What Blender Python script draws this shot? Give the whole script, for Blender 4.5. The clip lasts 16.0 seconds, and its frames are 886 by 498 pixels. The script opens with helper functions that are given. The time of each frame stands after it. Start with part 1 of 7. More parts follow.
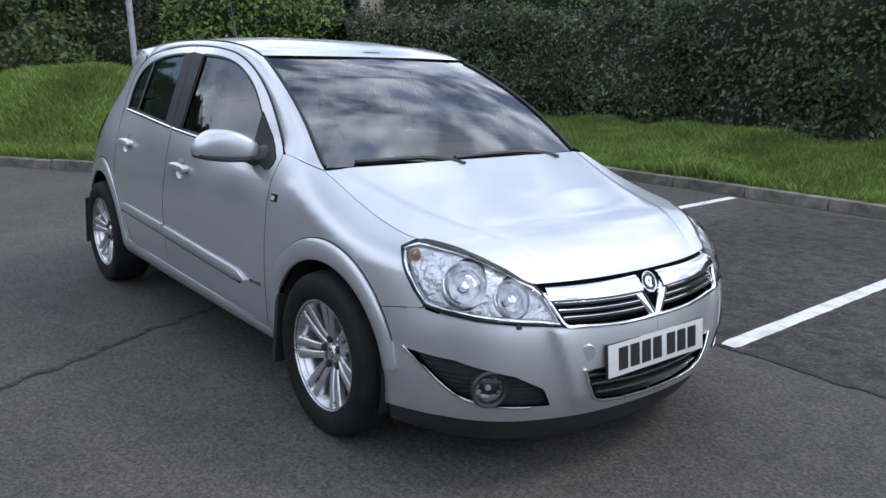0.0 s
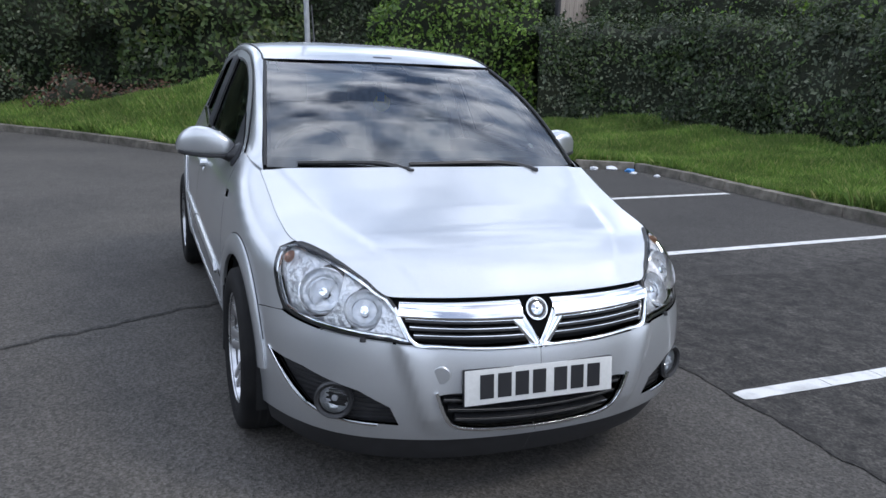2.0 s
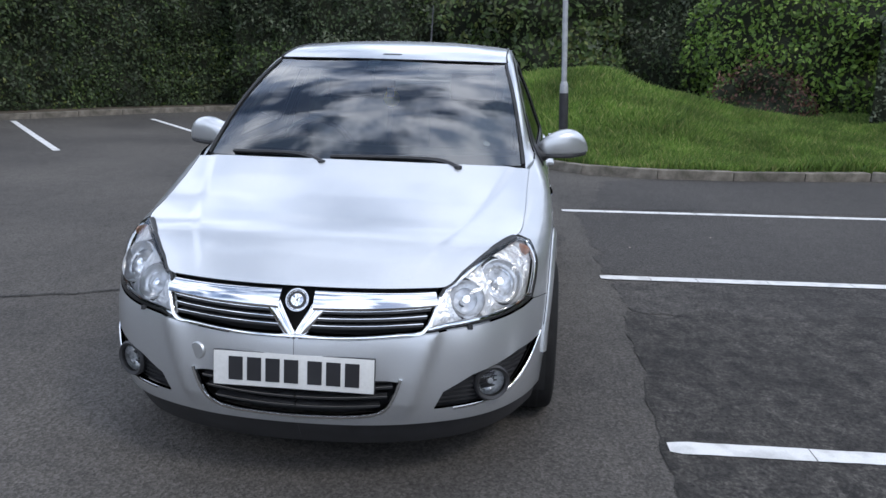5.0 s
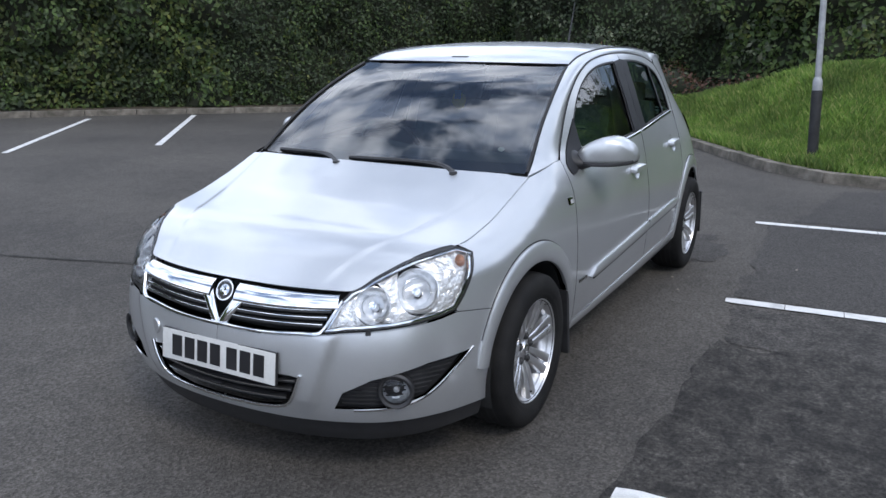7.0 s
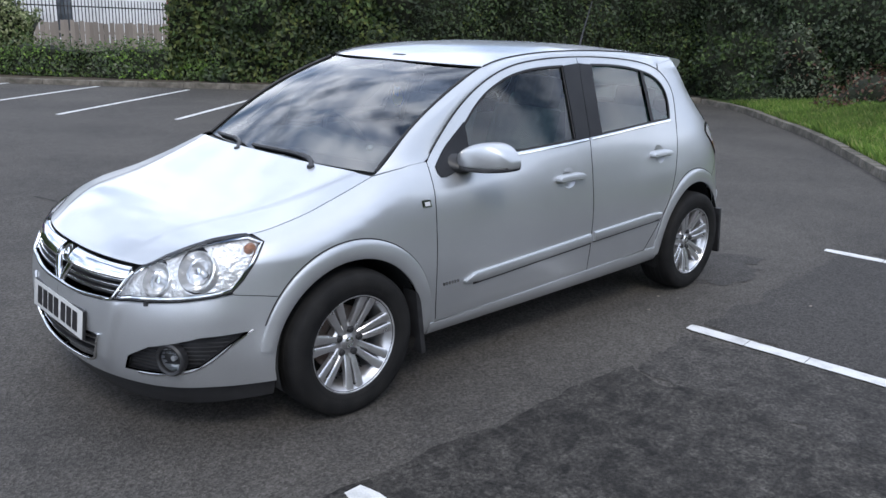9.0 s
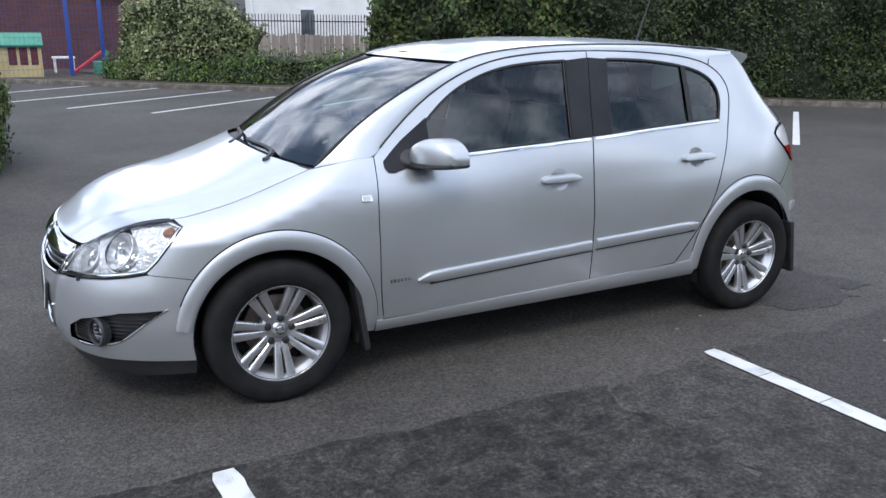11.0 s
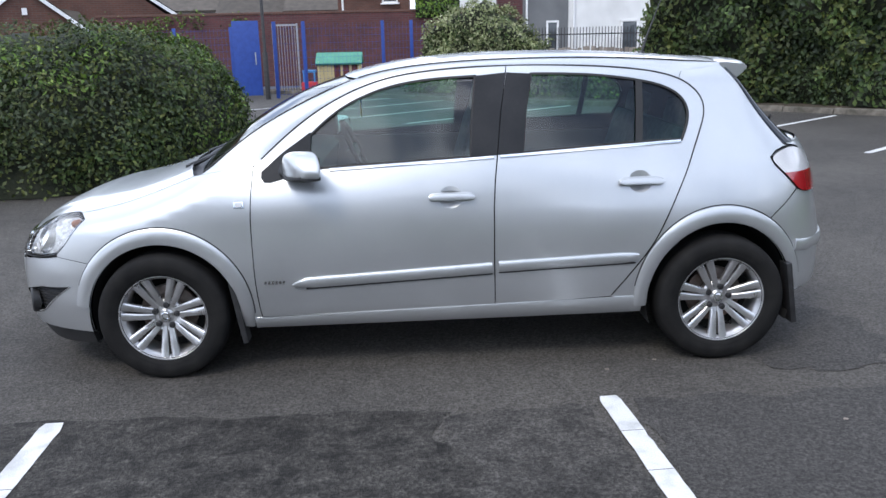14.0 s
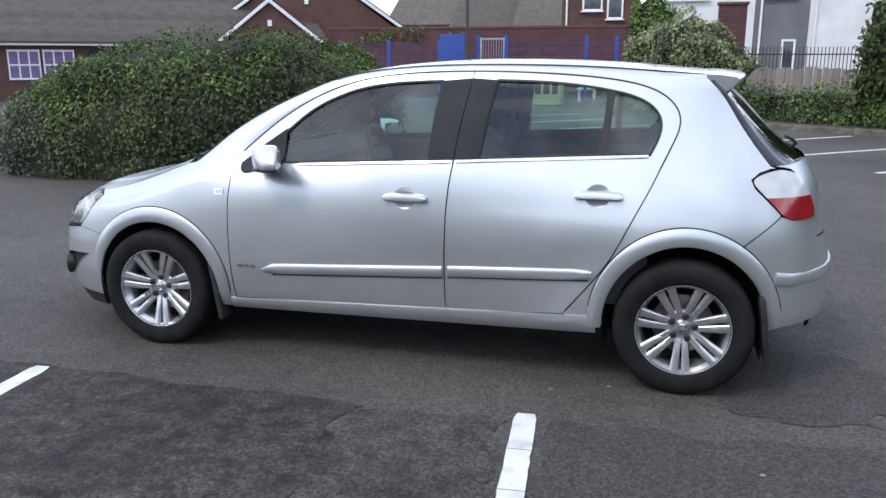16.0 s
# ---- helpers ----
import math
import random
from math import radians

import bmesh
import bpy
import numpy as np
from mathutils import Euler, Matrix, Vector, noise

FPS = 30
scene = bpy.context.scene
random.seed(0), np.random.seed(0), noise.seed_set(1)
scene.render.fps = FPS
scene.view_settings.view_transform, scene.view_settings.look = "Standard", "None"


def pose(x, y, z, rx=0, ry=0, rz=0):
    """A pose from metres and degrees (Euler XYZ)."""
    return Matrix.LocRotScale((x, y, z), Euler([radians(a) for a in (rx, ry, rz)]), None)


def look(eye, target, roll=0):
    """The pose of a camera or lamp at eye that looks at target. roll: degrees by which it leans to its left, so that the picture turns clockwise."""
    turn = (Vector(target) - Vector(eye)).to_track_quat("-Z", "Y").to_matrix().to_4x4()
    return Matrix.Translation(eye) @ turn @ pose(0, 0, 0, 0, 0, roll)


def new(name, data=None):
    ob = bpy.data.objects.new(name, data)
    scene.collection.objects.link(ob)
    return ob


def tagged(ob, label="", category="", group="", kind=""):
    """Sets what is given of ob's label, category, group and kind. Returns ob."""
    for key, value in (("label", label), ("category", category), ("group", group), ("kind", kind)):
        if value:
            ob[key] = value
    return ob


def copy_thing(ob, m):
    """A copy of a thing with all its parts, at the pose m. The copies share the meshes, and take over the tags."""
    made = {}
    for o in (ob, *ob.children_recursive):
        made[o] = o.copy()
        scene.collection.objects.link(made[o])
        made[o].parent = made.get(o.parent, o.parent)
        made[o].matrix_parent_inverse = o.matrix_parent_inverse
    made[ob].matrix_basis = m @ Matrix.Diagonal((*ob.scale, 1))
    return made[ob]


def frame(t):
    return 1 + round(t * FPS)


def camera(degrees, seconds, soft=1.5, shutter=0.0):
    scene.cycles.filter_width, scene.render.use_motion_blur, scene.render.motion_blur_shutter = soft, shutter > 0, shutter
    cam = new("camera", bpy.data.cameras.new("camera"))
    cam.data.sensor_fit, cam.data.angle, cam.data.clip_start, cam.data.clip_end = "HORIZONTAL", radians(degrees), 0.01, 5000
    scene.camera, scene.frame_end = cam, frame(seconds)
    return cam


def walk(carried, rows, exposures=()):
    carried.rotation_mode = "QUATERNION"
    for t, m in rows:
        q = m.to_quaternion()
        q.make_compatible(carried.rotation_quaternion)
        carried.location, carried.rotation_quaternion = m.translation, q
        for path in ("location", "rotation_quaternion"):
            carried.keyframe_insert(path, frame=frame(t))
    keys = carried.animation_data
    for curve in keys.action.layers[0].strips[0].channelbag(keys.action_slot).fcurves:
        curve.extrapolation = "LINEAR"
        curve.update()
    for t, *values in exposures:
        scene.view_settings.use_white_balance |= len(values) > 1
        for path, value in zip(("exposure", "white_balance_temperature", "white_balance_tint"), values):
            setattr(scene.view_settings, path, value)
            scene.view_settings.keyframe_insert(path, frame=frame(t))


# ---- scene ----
cam = camera(57.8, 16.0)
EXPO = [(0.0, 0.82), (5.5, 0.76), (8.0, 0.82), (12.0, 0.99), (14.0, 1.06), (16.0, 1.0)]
PATH = [
    (0, (2.427, -2.216, 1.342), (0.908, -0.995, 0.894), 1.2),
    (0.5, (2.487, -2.021, 1.34), (0.904, -0.885, 0.889), 0.9),
    (1, (2.598, -1.782, 1.357), (0.908, -0.826, 0.877), 0.6),
    (1.5, (2.805, -1.529, 1.371), (1.051, -0.688, 0.906), 0.9),
    (2, (2.936, -1.182, 1.361), (1.125, -0.456, 0.918), 2.4),
    (2.5, (3.094, -0.896, 1.373), (1.239, -0.291, 0.93), 1.6),
    (3, (3.238, -0.596, 1.373), (1.341, -0.142, 0.932), 0.3),
    (3.2, (3.242, -0.479, 1.368), (1.328, -0.076, 0.95), 1.6),
    (5.3, (3.147, 0.902, 1.418), (1.233, 0.593, 0.927), 0.5),
    (5.5, (3.132, 1.028, 1.444), (1.232, 0.65, 0.946), 0.1),
    (6, (2.989, 1.317, 1.438), (1.121, 0.781, 0.966), 2.3),
    (6.5, (2.863, 1.599, 1.443), (1.072, 0.862, 0.944), 0.8),
    (7, (2.741, 1.93, 1.464), (1.047, 0.992, 0.963), 0.4),
    (7.5, (2.547, 2.187, 1.469), (0.908, 1.159, 0.963), 1.4),
    (8, (2.412, 2.532, 1.484), (0.854, 1.384, 0.979), 2.0),
    (8.5, (2.224, 2.813, 1.502), (0.736, 1.582, 0.981), 0.4),
    (8.7, (2.072, 2.978, 1.562), (0.64, 1.688, 1.029), 1.1),
    (10.8, (0.971, 3.798, 1.528), (0.026, 2.119, 0.991), 1.0),
    (11, (0.833, 3.85, 1.525), (-0.049, 2.137, 0.986), 0.6),
    (11.5, (0.518, 3.95, 1.548), (-0.226, 2.174, 1.011), 0.0),
    (12, (0.184, 4.157, 1.563), (-0.413, 2.331, 1.008), 0.9),
    (12.5, (-0.114, 4.234, 1.551), (-0.602, 2.371, 1.012), 1.5),
    (13, (-0.471, 4.308, 1.553), (-0.811, 2.411, 1.018), -0.5),
    (13.5, (-0.831, 4.419, 1.557), (-1.031, 2.498, 1.038), -1.1),
    (14, (-1.181, 4.417, 1.536), (-1.245, 2.483, 1.029), -1.3),
    (14.5, (-1.523, 4.468, 1.523), (-1.449, 2.531, 1.03), -1.7),
    (15, (-1.858, 4.425, 1.49), (-1.641, 2.498, 1.0), -1.6),
    (15.5, (-2.144, 4.35, 1.485), (-1.809, 2.438, 1.003), -1.9),
    (16, (-2.452, 4.332, 1.471), (-1.958, 2.451, 1.007), 0.0),
]
walk(cam, [(t, look(eye, target, roll)) for t, eye, target, roll in PATH], exposures=EXPO)

# ---- daylight: broken cloud, high soft sun ----
SUN_UP, SUN_TURN = 50.0, 58.0
world = bpy.data.worlds.new("cloudy_sky")
scene.world = world
world.use_nodes = True
wn, wl = world.node_tree.nodes, world.node_tree.links
wn.clear()
w_out = wn.new("ShaderNodeOutputWorld")
w_bg = wn.new("ShaderNodeBackground")
w_sky = wn.new("ShaderNodeTexSky")
w_sky.sky_type = "NISHITA"
w_sky.sun_disc = False
w_sky.sun_elevation = radians(SUN_UP)
w_sky.sun_rotation = radians(90 - SUN_TURN)
w_sky.air_density, w_sky.dust_density = 1.0, 1.5
w_co = wn.new("ShaderNodeTexCoord")
w_map = wn.new("ShaderNodeMapping")
w_map.inputs["Location"].default_value = (2.78, 0.07, -0.69)
w_map.inputs["Scale"].default_value = (1.5, 1.5, 1.9)
w_noise = wn.new("ShaderNodeTexNoise")
w_noise.inputs["Scale"].default_value = 2.6
w_noise.inputs["Detail"].default_value = 7.0
w_noise.inputs["Roughness"].default_value = 0.55
w_noise.inputs["Distortion"].default_value = 0.1
w_ramp = wn.new("ShaderNodeValToRGB")
w_ramp.color_ramp.elements[0].position, w_ramp.color_ramp.elements[0].color = 0.385, (0.05, 0.05, 0.05, 1)
w_ramp.color_ramp.elements[1].position, w_ramp.color_ramp.elements[1].color = 0.525, (0.96, 0.96, 0.96, 1)
w_noise2 = wn.new("ShaderNodeTexNoise")
w_noise2.inputs["Scale"].default_value = 4.6
w_noise2.inputs["Detail"].default_value = 5.0
w_cloud = wn.new("ShaderNodeValToRGB")
w_cloud.color_ramp.elements[0].position, w_cloud.color_ramp.elements[0].color = 0.37, (3.7, 4.7, 6.9, 1)
w_cloud.color_ramp.elements[1].position, w_cloud.color_ramp.elements[1].color = 0.62, (11.9, 12.8, 14.7, 1)
w_mix = wn.new("ShaderNodeMixRGB")
wl.new(w_co.outputs["Generated"], w_map.inputs["Vector"])
wl.new(w_map.outputs["Vector"], w_noise.inputs["Vector"])
wl.new(w_map.outputs["Vector"], w_noise2.inputs["Vector"])
wl.new(w_noise.outputs["Fac"], w_ramp.inputs["Fac"])
wl.new(w_noise2.outputs["Fac"], w_cloud.inputs["Fac"])
wl.new(w_ramp.outputs["Color"], w_mix.inputs["Fac"])
w_deep = wn.new("ShaderNodeMixRGB")
w_deep.blend_type = "MULTIPLY"
w_deep.inputs["Fac"].default_value = 1.0
w_deep.inputs["Color2"].default_value = (0.66, 0.70, 0.76, 1)
wl.new(w_sky.outputs["Color"], w_deep.inputs["Color1"])
wl.new(w_deep.outputs["Color"], w_mix.inputs["Color1"])
wl.new(w_cloud.outputs["Color"], w_mix.inputs["Color2"])
wl.new(w_mix.outputs["Color"], w_bg.inputs["Color"])
wl.new(w_bg.outputs["Background"], w_out.inputs["Surface"])
w_bg.inputs["Strength"].default_value = 0.112
sun = new("sun", bpy.data.lights.new("sun", "SUN"))
sun.data.energy, sun.data.angle, sun.data.color = 0.75, radians(14), (1.0, 0.95, 0.88)
sun_dir = Vector((math.cos(radians(SUN_TURN)) * math.cos(radians(SUN_UP)), math.sin(radians(SUN_TURN)) * math.cos(radians(SUN_UP)), math.sin(radians(SUN_UP))))
sun.matrix_world = look(sun_dir * 60, (0, 0, 0))


# ---- materials ----
def material(name):
    m = bpy.data.materials.new(name)
    m.use_nodes = True
    return m, m.node_tree.nodes, m.node_tree.links, m.node_tree.nodes["Principled BSDF"]


def surface(name, colours, scale=6.0, rough=0.6, metal=0.0, bump=0.15, fine=90.0, spread=0.12, coat=0.0, island=0.0, stretch=(1, 1, 1), per_object=0.0, rough_spread=0.1, spec=0.5, depth=0.004):
    """A surface with two scales of colour change, fine relief and uneven gloss."""
    m, n, l, p = material(name)
    co = n.new("ShaderNodeTexCoord")
    mp = n.new("ShaderNodeMapping")
    mp.inputs["Scale"].default_value = stretch
    l.new(co.outputs["Object"], mp.inputs["Vector"])
    a = n.new("ShaderNodeTexNoise")
    a.inputs["Scale"].default_value, a.inputs["Detail"].default_value = scale, 5.0
    b = n.new("ShaderNodeTexNoise")
    b.inputs["Scale"].default_value, b.inputs["Detail"].default_value = fine, 3.0
    l.new(mp.outputs["Vector"], a.inputs["Vector"])
    l.new(mp.outputs["Vector"], b.inputs["Vector"])
    ramp = n.new("ShaderNodeValToRGB")
    els = ramp.color_ramp.elements
    for i, c in enumerate(colours):
        e = els[i] if i < 2 else els.new(1.0)
        e.position = 0.3 + 0.4 * i / max(1, len(colours) - 1)
        e.color = (*c, 1)
    l.new(a.outputs["Fac"], ramp.inputs["Fac"])
    hsv = n.new("ShaderNodeHueSaturation")
    l.new(ramp.outputs["Color"], hsv.inputs["Color"])
    val = n.new("ShaderNodeMapRange")
    val.inputs["To Min"].default_value, val.inputs["To Max"].default_value = 1 - spread, 1 + spread
    l.new(b.outputs["Fac"], val.inputs["Value"])
    last = val.outputs["Result"]
    for amount, node, socket in ((island, "ShaderNodeNewGeometry", "Random Per Island"), (per_object, "ShaderNodeObjectInfo", "Random")):
        if amount:
            src = n.new(node)
            mr = n.new("ShaderNodeMapRange")
            mr.inputs["To Min"].default_value, mr.inputs["To Max"].default_value = 1 - amount, 1 + amount
            l.new(src.outputs[socket], mr.inputs["Value"])
            mul = n.new("ShaderNodeMath")
            mul.operation = "MULTIPLY"
            l.new(last, mul.inputs[0])
            l.new(mr.outputs["Result"], mul.inputs[1])
            last = mul.outputs["Value"]
    l.new(last, hsv.inputs["Value"])
    l.new(hsv.outputs["Color"], p.inputs["Base Color"])
    rr = n.new("ShaderNodeMapRange")
    rr.inputs["To Min"].default_value, rr.inputs["To Max"].default_value = max(0.02, rough - rough_spread), min(1, rough + rough_spread)
    l.new(a.outputs["Fac"], rr.inputs["Value"])
    l.new(rr.outputs["Result"], p.inputs["Roughness"])
    p.inputs["Metallic"].default_value = metal
    p.inputs["Coat Weight"].default_value = coat
    p.inputs["Coat Roughness"].default_value = 0.04
    p.inputs["Specular IOR Level"].default_value = spec
    if bump:
        bp = n.new("ShaderNodeBump")
        bp.inputs["Strength"].default_value, bp.inputs["Distance"].default_value = bump, depth
        l.new(b.outputs["Fac"], bp.inputs["Height"])
        l.new(bp.outputs["Normal"], p.inputs["Normal"])
    return m


def thin_glass(name, tint, rough=0.0, ior=1.5):
    m, n, l, p = material(name)
    n.remove(p)
    out = n["Material Output"]
    tr = n.new("ShaderNodeBsdfTransparent")
    tr.inputs["Color"].default_value = (*tint, 1)
    gl = n.new("ShaderNodeBsdfGlossy")
    gl.inputs["Roughness"].default_value = rough
    fr = n.new("ShaderNodeFresnel")
    fr.inputs["IOR"].default_value = ior
    mx = n.new("ShaderNodeMixShader")
    l.new(fr.outputs["Fac"], mx.inputs["Fac"])
    l.new(tr.outputs["BSDF"], mx.inputs[1])
    l.new(gl.outputs["BSDF"], mx.inputs[2])
    l.new(mx.outputs["Shader"], out.inputs["Surface"])
    return m


def asphalt(name, dark, light, stone, wear, grain=0.48, pits=0.0):
    """Worn bitumen: fine chippings, large patches, hairline variation."""
    m, n, l, p = material(name)
    co = n.new("ShaderNodeTexCoord")
    big = n.new("ShaderNodeTexNoise")
    big.inputs["Scale"].default_value, big.inputs["Detail"].default_value = 0.55, 6.0
    mid = n.new("ShaderNodeTexNoise")
    mid.inputs["Scale"].default_value, mid.inputs["Detail"].default_value, mid.inputs["Roughness"].default_value = 7.0, 6.0, 0.7
    chips = n.new("ShaderNodeTexVoronoi")
    chips.inputs["Scale"].default_value = 120.0
    fine = n.new("ShaderNodeTexNoise")
    fine.inputs["Scale"].default_value, fine.inputs["Detail"].default_value = 260.0, 3.0
    for t in (big, mid, chips, fine):
        l.new(co.outputs["Object"], t.inputs["Vector"])
    r = n.new("ShaderNodeValToRGB")
    r.color_ramp.elements[0].position, r.color_ramp.elements[0].color = 0.36, (*dark, 1)
    r.color_ramp.elements[1].position, r.color_ramp.elements[1].color = 0.66, (*light, 1)
    mixn = n.new("ShaderNodeMath")
    mixn.operation = "MULTIPLY_ADD"
    mixn.inputs[1].default_value, mixn.inputs[2].default_value = wear, 0.5 - wear * 0.5
    l.new(mid.outputs["Fac"], mixn.inputs[0])
    add = n.new("ShaderNodeMath")
    add.operation = "MULTIPLY_ADD"
    add.inputs[1].default_value = 0.7
    l.new(big.outputs["Fac"], add.inputs[0])
    sub = n.new("ShaderNodeMath")
    sub.operation = "SUBTRACT"
    sub.inputs[1].default_value = 0.35
    l.new(mixn.outputs["Value"], sub.inputs[0])
    l.new(sub.outputs["Value"], add.inputs[2])
    l.new(add.outputs["Value"], r.inputs["Fac"])
    sr = n.new("ShaderNodeValToRGB")
    sr.color_ramp.elements[0].position, sr.color_ramp.elements[0].color = 0.05, (*stone, 1)
    sr.color_ramp.elements[1].position, sr.color_ramp.elements[1].color = 0.9, (0.55, 0.55, 0.55, 1)
    chipv = n.new("ShaderNodeSeparateColor")
    l.new(chips.outputs["Color"], chipv.inputs["Color"])
    l.new(chipv.outputs["Red"], sr.inputs["Fac"])
    grit = n.new("ShaderNodeTexNoise")
    grit.inputs["Scale"].default_value, grit.inputs["Detail"].default_value, grit.inputs["Roughness"].default_value = 48.0, 4.0, 0.75
    l.new(co.outputs["Object"], grit.inputs["Vector"])
    gr = n.new("ShaderNodeMapRange")
    gr.inputs["From Min"].default_value, gr.inputs["From Max"].default_value = 0.3, 0.7
    gr.inputs["To Min"].default_value, gr.inputs["To Max"].default_value = 1 - grain, 1 + grain
    l.new(grit.outputs["Fac"], gr.inputs["Value"])
    ghsv = n.new("ShaderNodeHueSaturation")
    l.new(gr.outputs["Result"], ghsv.inputs["Value"])
    l.new(r.outputs["Color"], ghsv.inputs["Color"])
    mul = n.new("ShaderNodeMixRGB")
    mul.blend_type = "OVERLAY"
    mul.inputs["Fac"].default_value = 0.75
    l.new(ghsv.outputs["Color"], mul.inputs["Color1"])
    l.new(sr.outputs["Color"], mul.inputs["Color2"])
    last = mul
    if pits:
        # worn hollows a hand across, where the binder shows
        hol = n.new("ShaderNodeTexNoise")
        hol.inputs["Scale"].default_value, hol.inputs["Detail"].default_value, hol.inputs["Roughness"].default_value = 10.0, 3.0, 0.55
        l.new(co.outputs["Object"], hol.inputs["Vector"])
        hr = n.new("ShaderNodeMapRange")
        hr.inputs["From Min"].default_value, hr.inputs["From Max"].default_value = 0.53, 0.63
        hr.inputs["To Min"].default_value, hr.inputs["To Max"].default_value = 1.0, 1.0 - pits
        l.new(hol.outputs["Fac"], hr.inputs["Value"])
        last = n.new("ShaderNodeHueSaturation")
        l.new(hr.outputs["Result"], last.inputs["Value"])
        l.new(mul.outputs["Color"], last.inputs["Color"])
    l.new(last.outputs["Color"], p.inputs["Base Color"])
    p.inputs["Roughness"].default_value = 0.82
    p.inputs["Specular IOR Level"].default_value = 0.35
    h = n.new("ShaderNodeMath")
    h.operation = "ADD"
    l.new(chips.outputs["Distance"], h.inputs[0])
    l.new(fine.outputs["Fac"], h.inputs[1])
    bp = n.new("ShaderNodeBump")
    bp.inputs["Strength"].default_value, bp.inputs["Distance"].default_value = 0.6, 0.004
    l.new(h.outputs["Value"], bp.inputs["Height"])
    l.new(bp.outputs["Normal"], p.inputs["Normal"])
    return m


def leafy(name, dark, light, warm, gloss=0.6):
    """Leaves: each its own shade, a little light passes through."""
    m, n, l, p = material(name)
    geo = n.new("ShaderNodeNewGeometry")
    r = n.new("ShaderNodeValToRGB")
    e = r.color_ramp.elements
    e[0].position, e[0].color = 0.0, (*dark, 1)
    e[1].position, e[1].color = 0.75, (*light, 1)
    x = e.new(1.0)
    x.color = (*warm, 1)
    l.new(geo.outputs["Random Per Island"], r.inputs["Fac"])
    co = n.new("ShaderNodeTexCoord")
    a = n.new("ShaderNodeTexNoise")
    a.inputs["Scale"].default_value, a.inputs["Detail"].default_value = 1.3, 4.0
    l.new(co.outputs["Object"], a.inputs["Vector"])
    hsv = n.new("ShaderNodeHueSaturation")
    mr = n.new("ShaderNodeMapRange")
    mr.inputs["From Min"].default_value, mr.inputs["From Max"].default_value = 0.3, 0.7
    mr.inputs["To Min"].default_value, mr.inputs["To Max"].default_value = 0.65, 1.35
    l.new(a.outputs["Fac"], mr.inputs["Value"])
    l.new(mr.outputs["Result"], hsv.inputs["Value"])
    l.new(r.outputs["Color"], hsv.inputs["Color"])
    l.new(hsv.outputs["Color"], p.inputs["Base Color"])
    p.inputs["Roughness"].default_value = gloss
    tl = n.new("ShaderNodeBsdfTranslucent")
    l.new(hsv.outputs["Color"], tl.inputs["Color"])
    mx = n.new("ShaderNodeMixShader")
    mx.inputs["Fac"].default_value = 0.25
    l.new(p.outputs["BSDF"], mx.inputs[1])
    l.new(tl.outputs["BSDF"], mx.inputs[2])
    l.new(mx.outputs["Shader"], n["Material Output"].inputs["Surface"])
    return m


def brickwork(name, brick_a, brick_b, mortar, scale=1.0):
    m, n, l, p = material(name)
    co = n.new("ShaderNodeTexCoord")
    br = n.new("ShaderNodeTexBrick")
    br.inputs["Color1"].default_value, br.inputs["Color2"].default_value, br.inputs["Mortar"].default_value = (*brick_a, 1), (*brick_b, 1), (*mortar, 1)
    br.inputs["Scale"].default_value = scale
    br.inputs["Brick Width"].default_value, br.inputs["Row Height"].default_value, br.inputs["Mortar Size"].default_value = 0.225, 0.075, 0.008
    mp = n.new("ShaderNodeMapping")
    mp.inputs["Rotation"].default_value = (radians(90), 0, 0)
    l.new(co.outputs["Object"], mp.inputs["Vector"])
    l.new(mp.outputs["Vector"], br.inputs["Vector"])
    a = n.new("ShaderNodeTexNoise")
    a.inputs["Scale"].default_value, a.inputs["Detail"].default_value = 1.5, 6.0
    l.new(co.outputs["Object"], a.inputs["Vector"])
    hsv = n.new("ShaderNodeHueSaturation")
    mr = n.new("ShaderNodeMapRange")
    mr.inputs["To Min"].default_value, mr.inputs["To Max"].default_value = 0.6, 1.4
    l.new(a.outputs["Fac"], mr.inputs["Value"])
    l.new(mr.outputs["Result"], hsv.inputs["Value"])
    l.new(br.outputs["Color"], hsv.inputs["Color"])
    l.new(hsv.outputs["Color"], p.inputs["Base Color"])
    p.inputs["Roughness"].default_value = 0.9
    bp = n.new("ShaderNodeBump")
    bp.inputs["Strength"].default_value, bp.inputs["Distance"].default_value = 0.5, 0.01
    l.new(br.outputs["Fac"], bp.inputs["Height"])
    bp.invert = True
    l.new(bp.outputs["Normal"], p.inputs["Normal"])
    return m


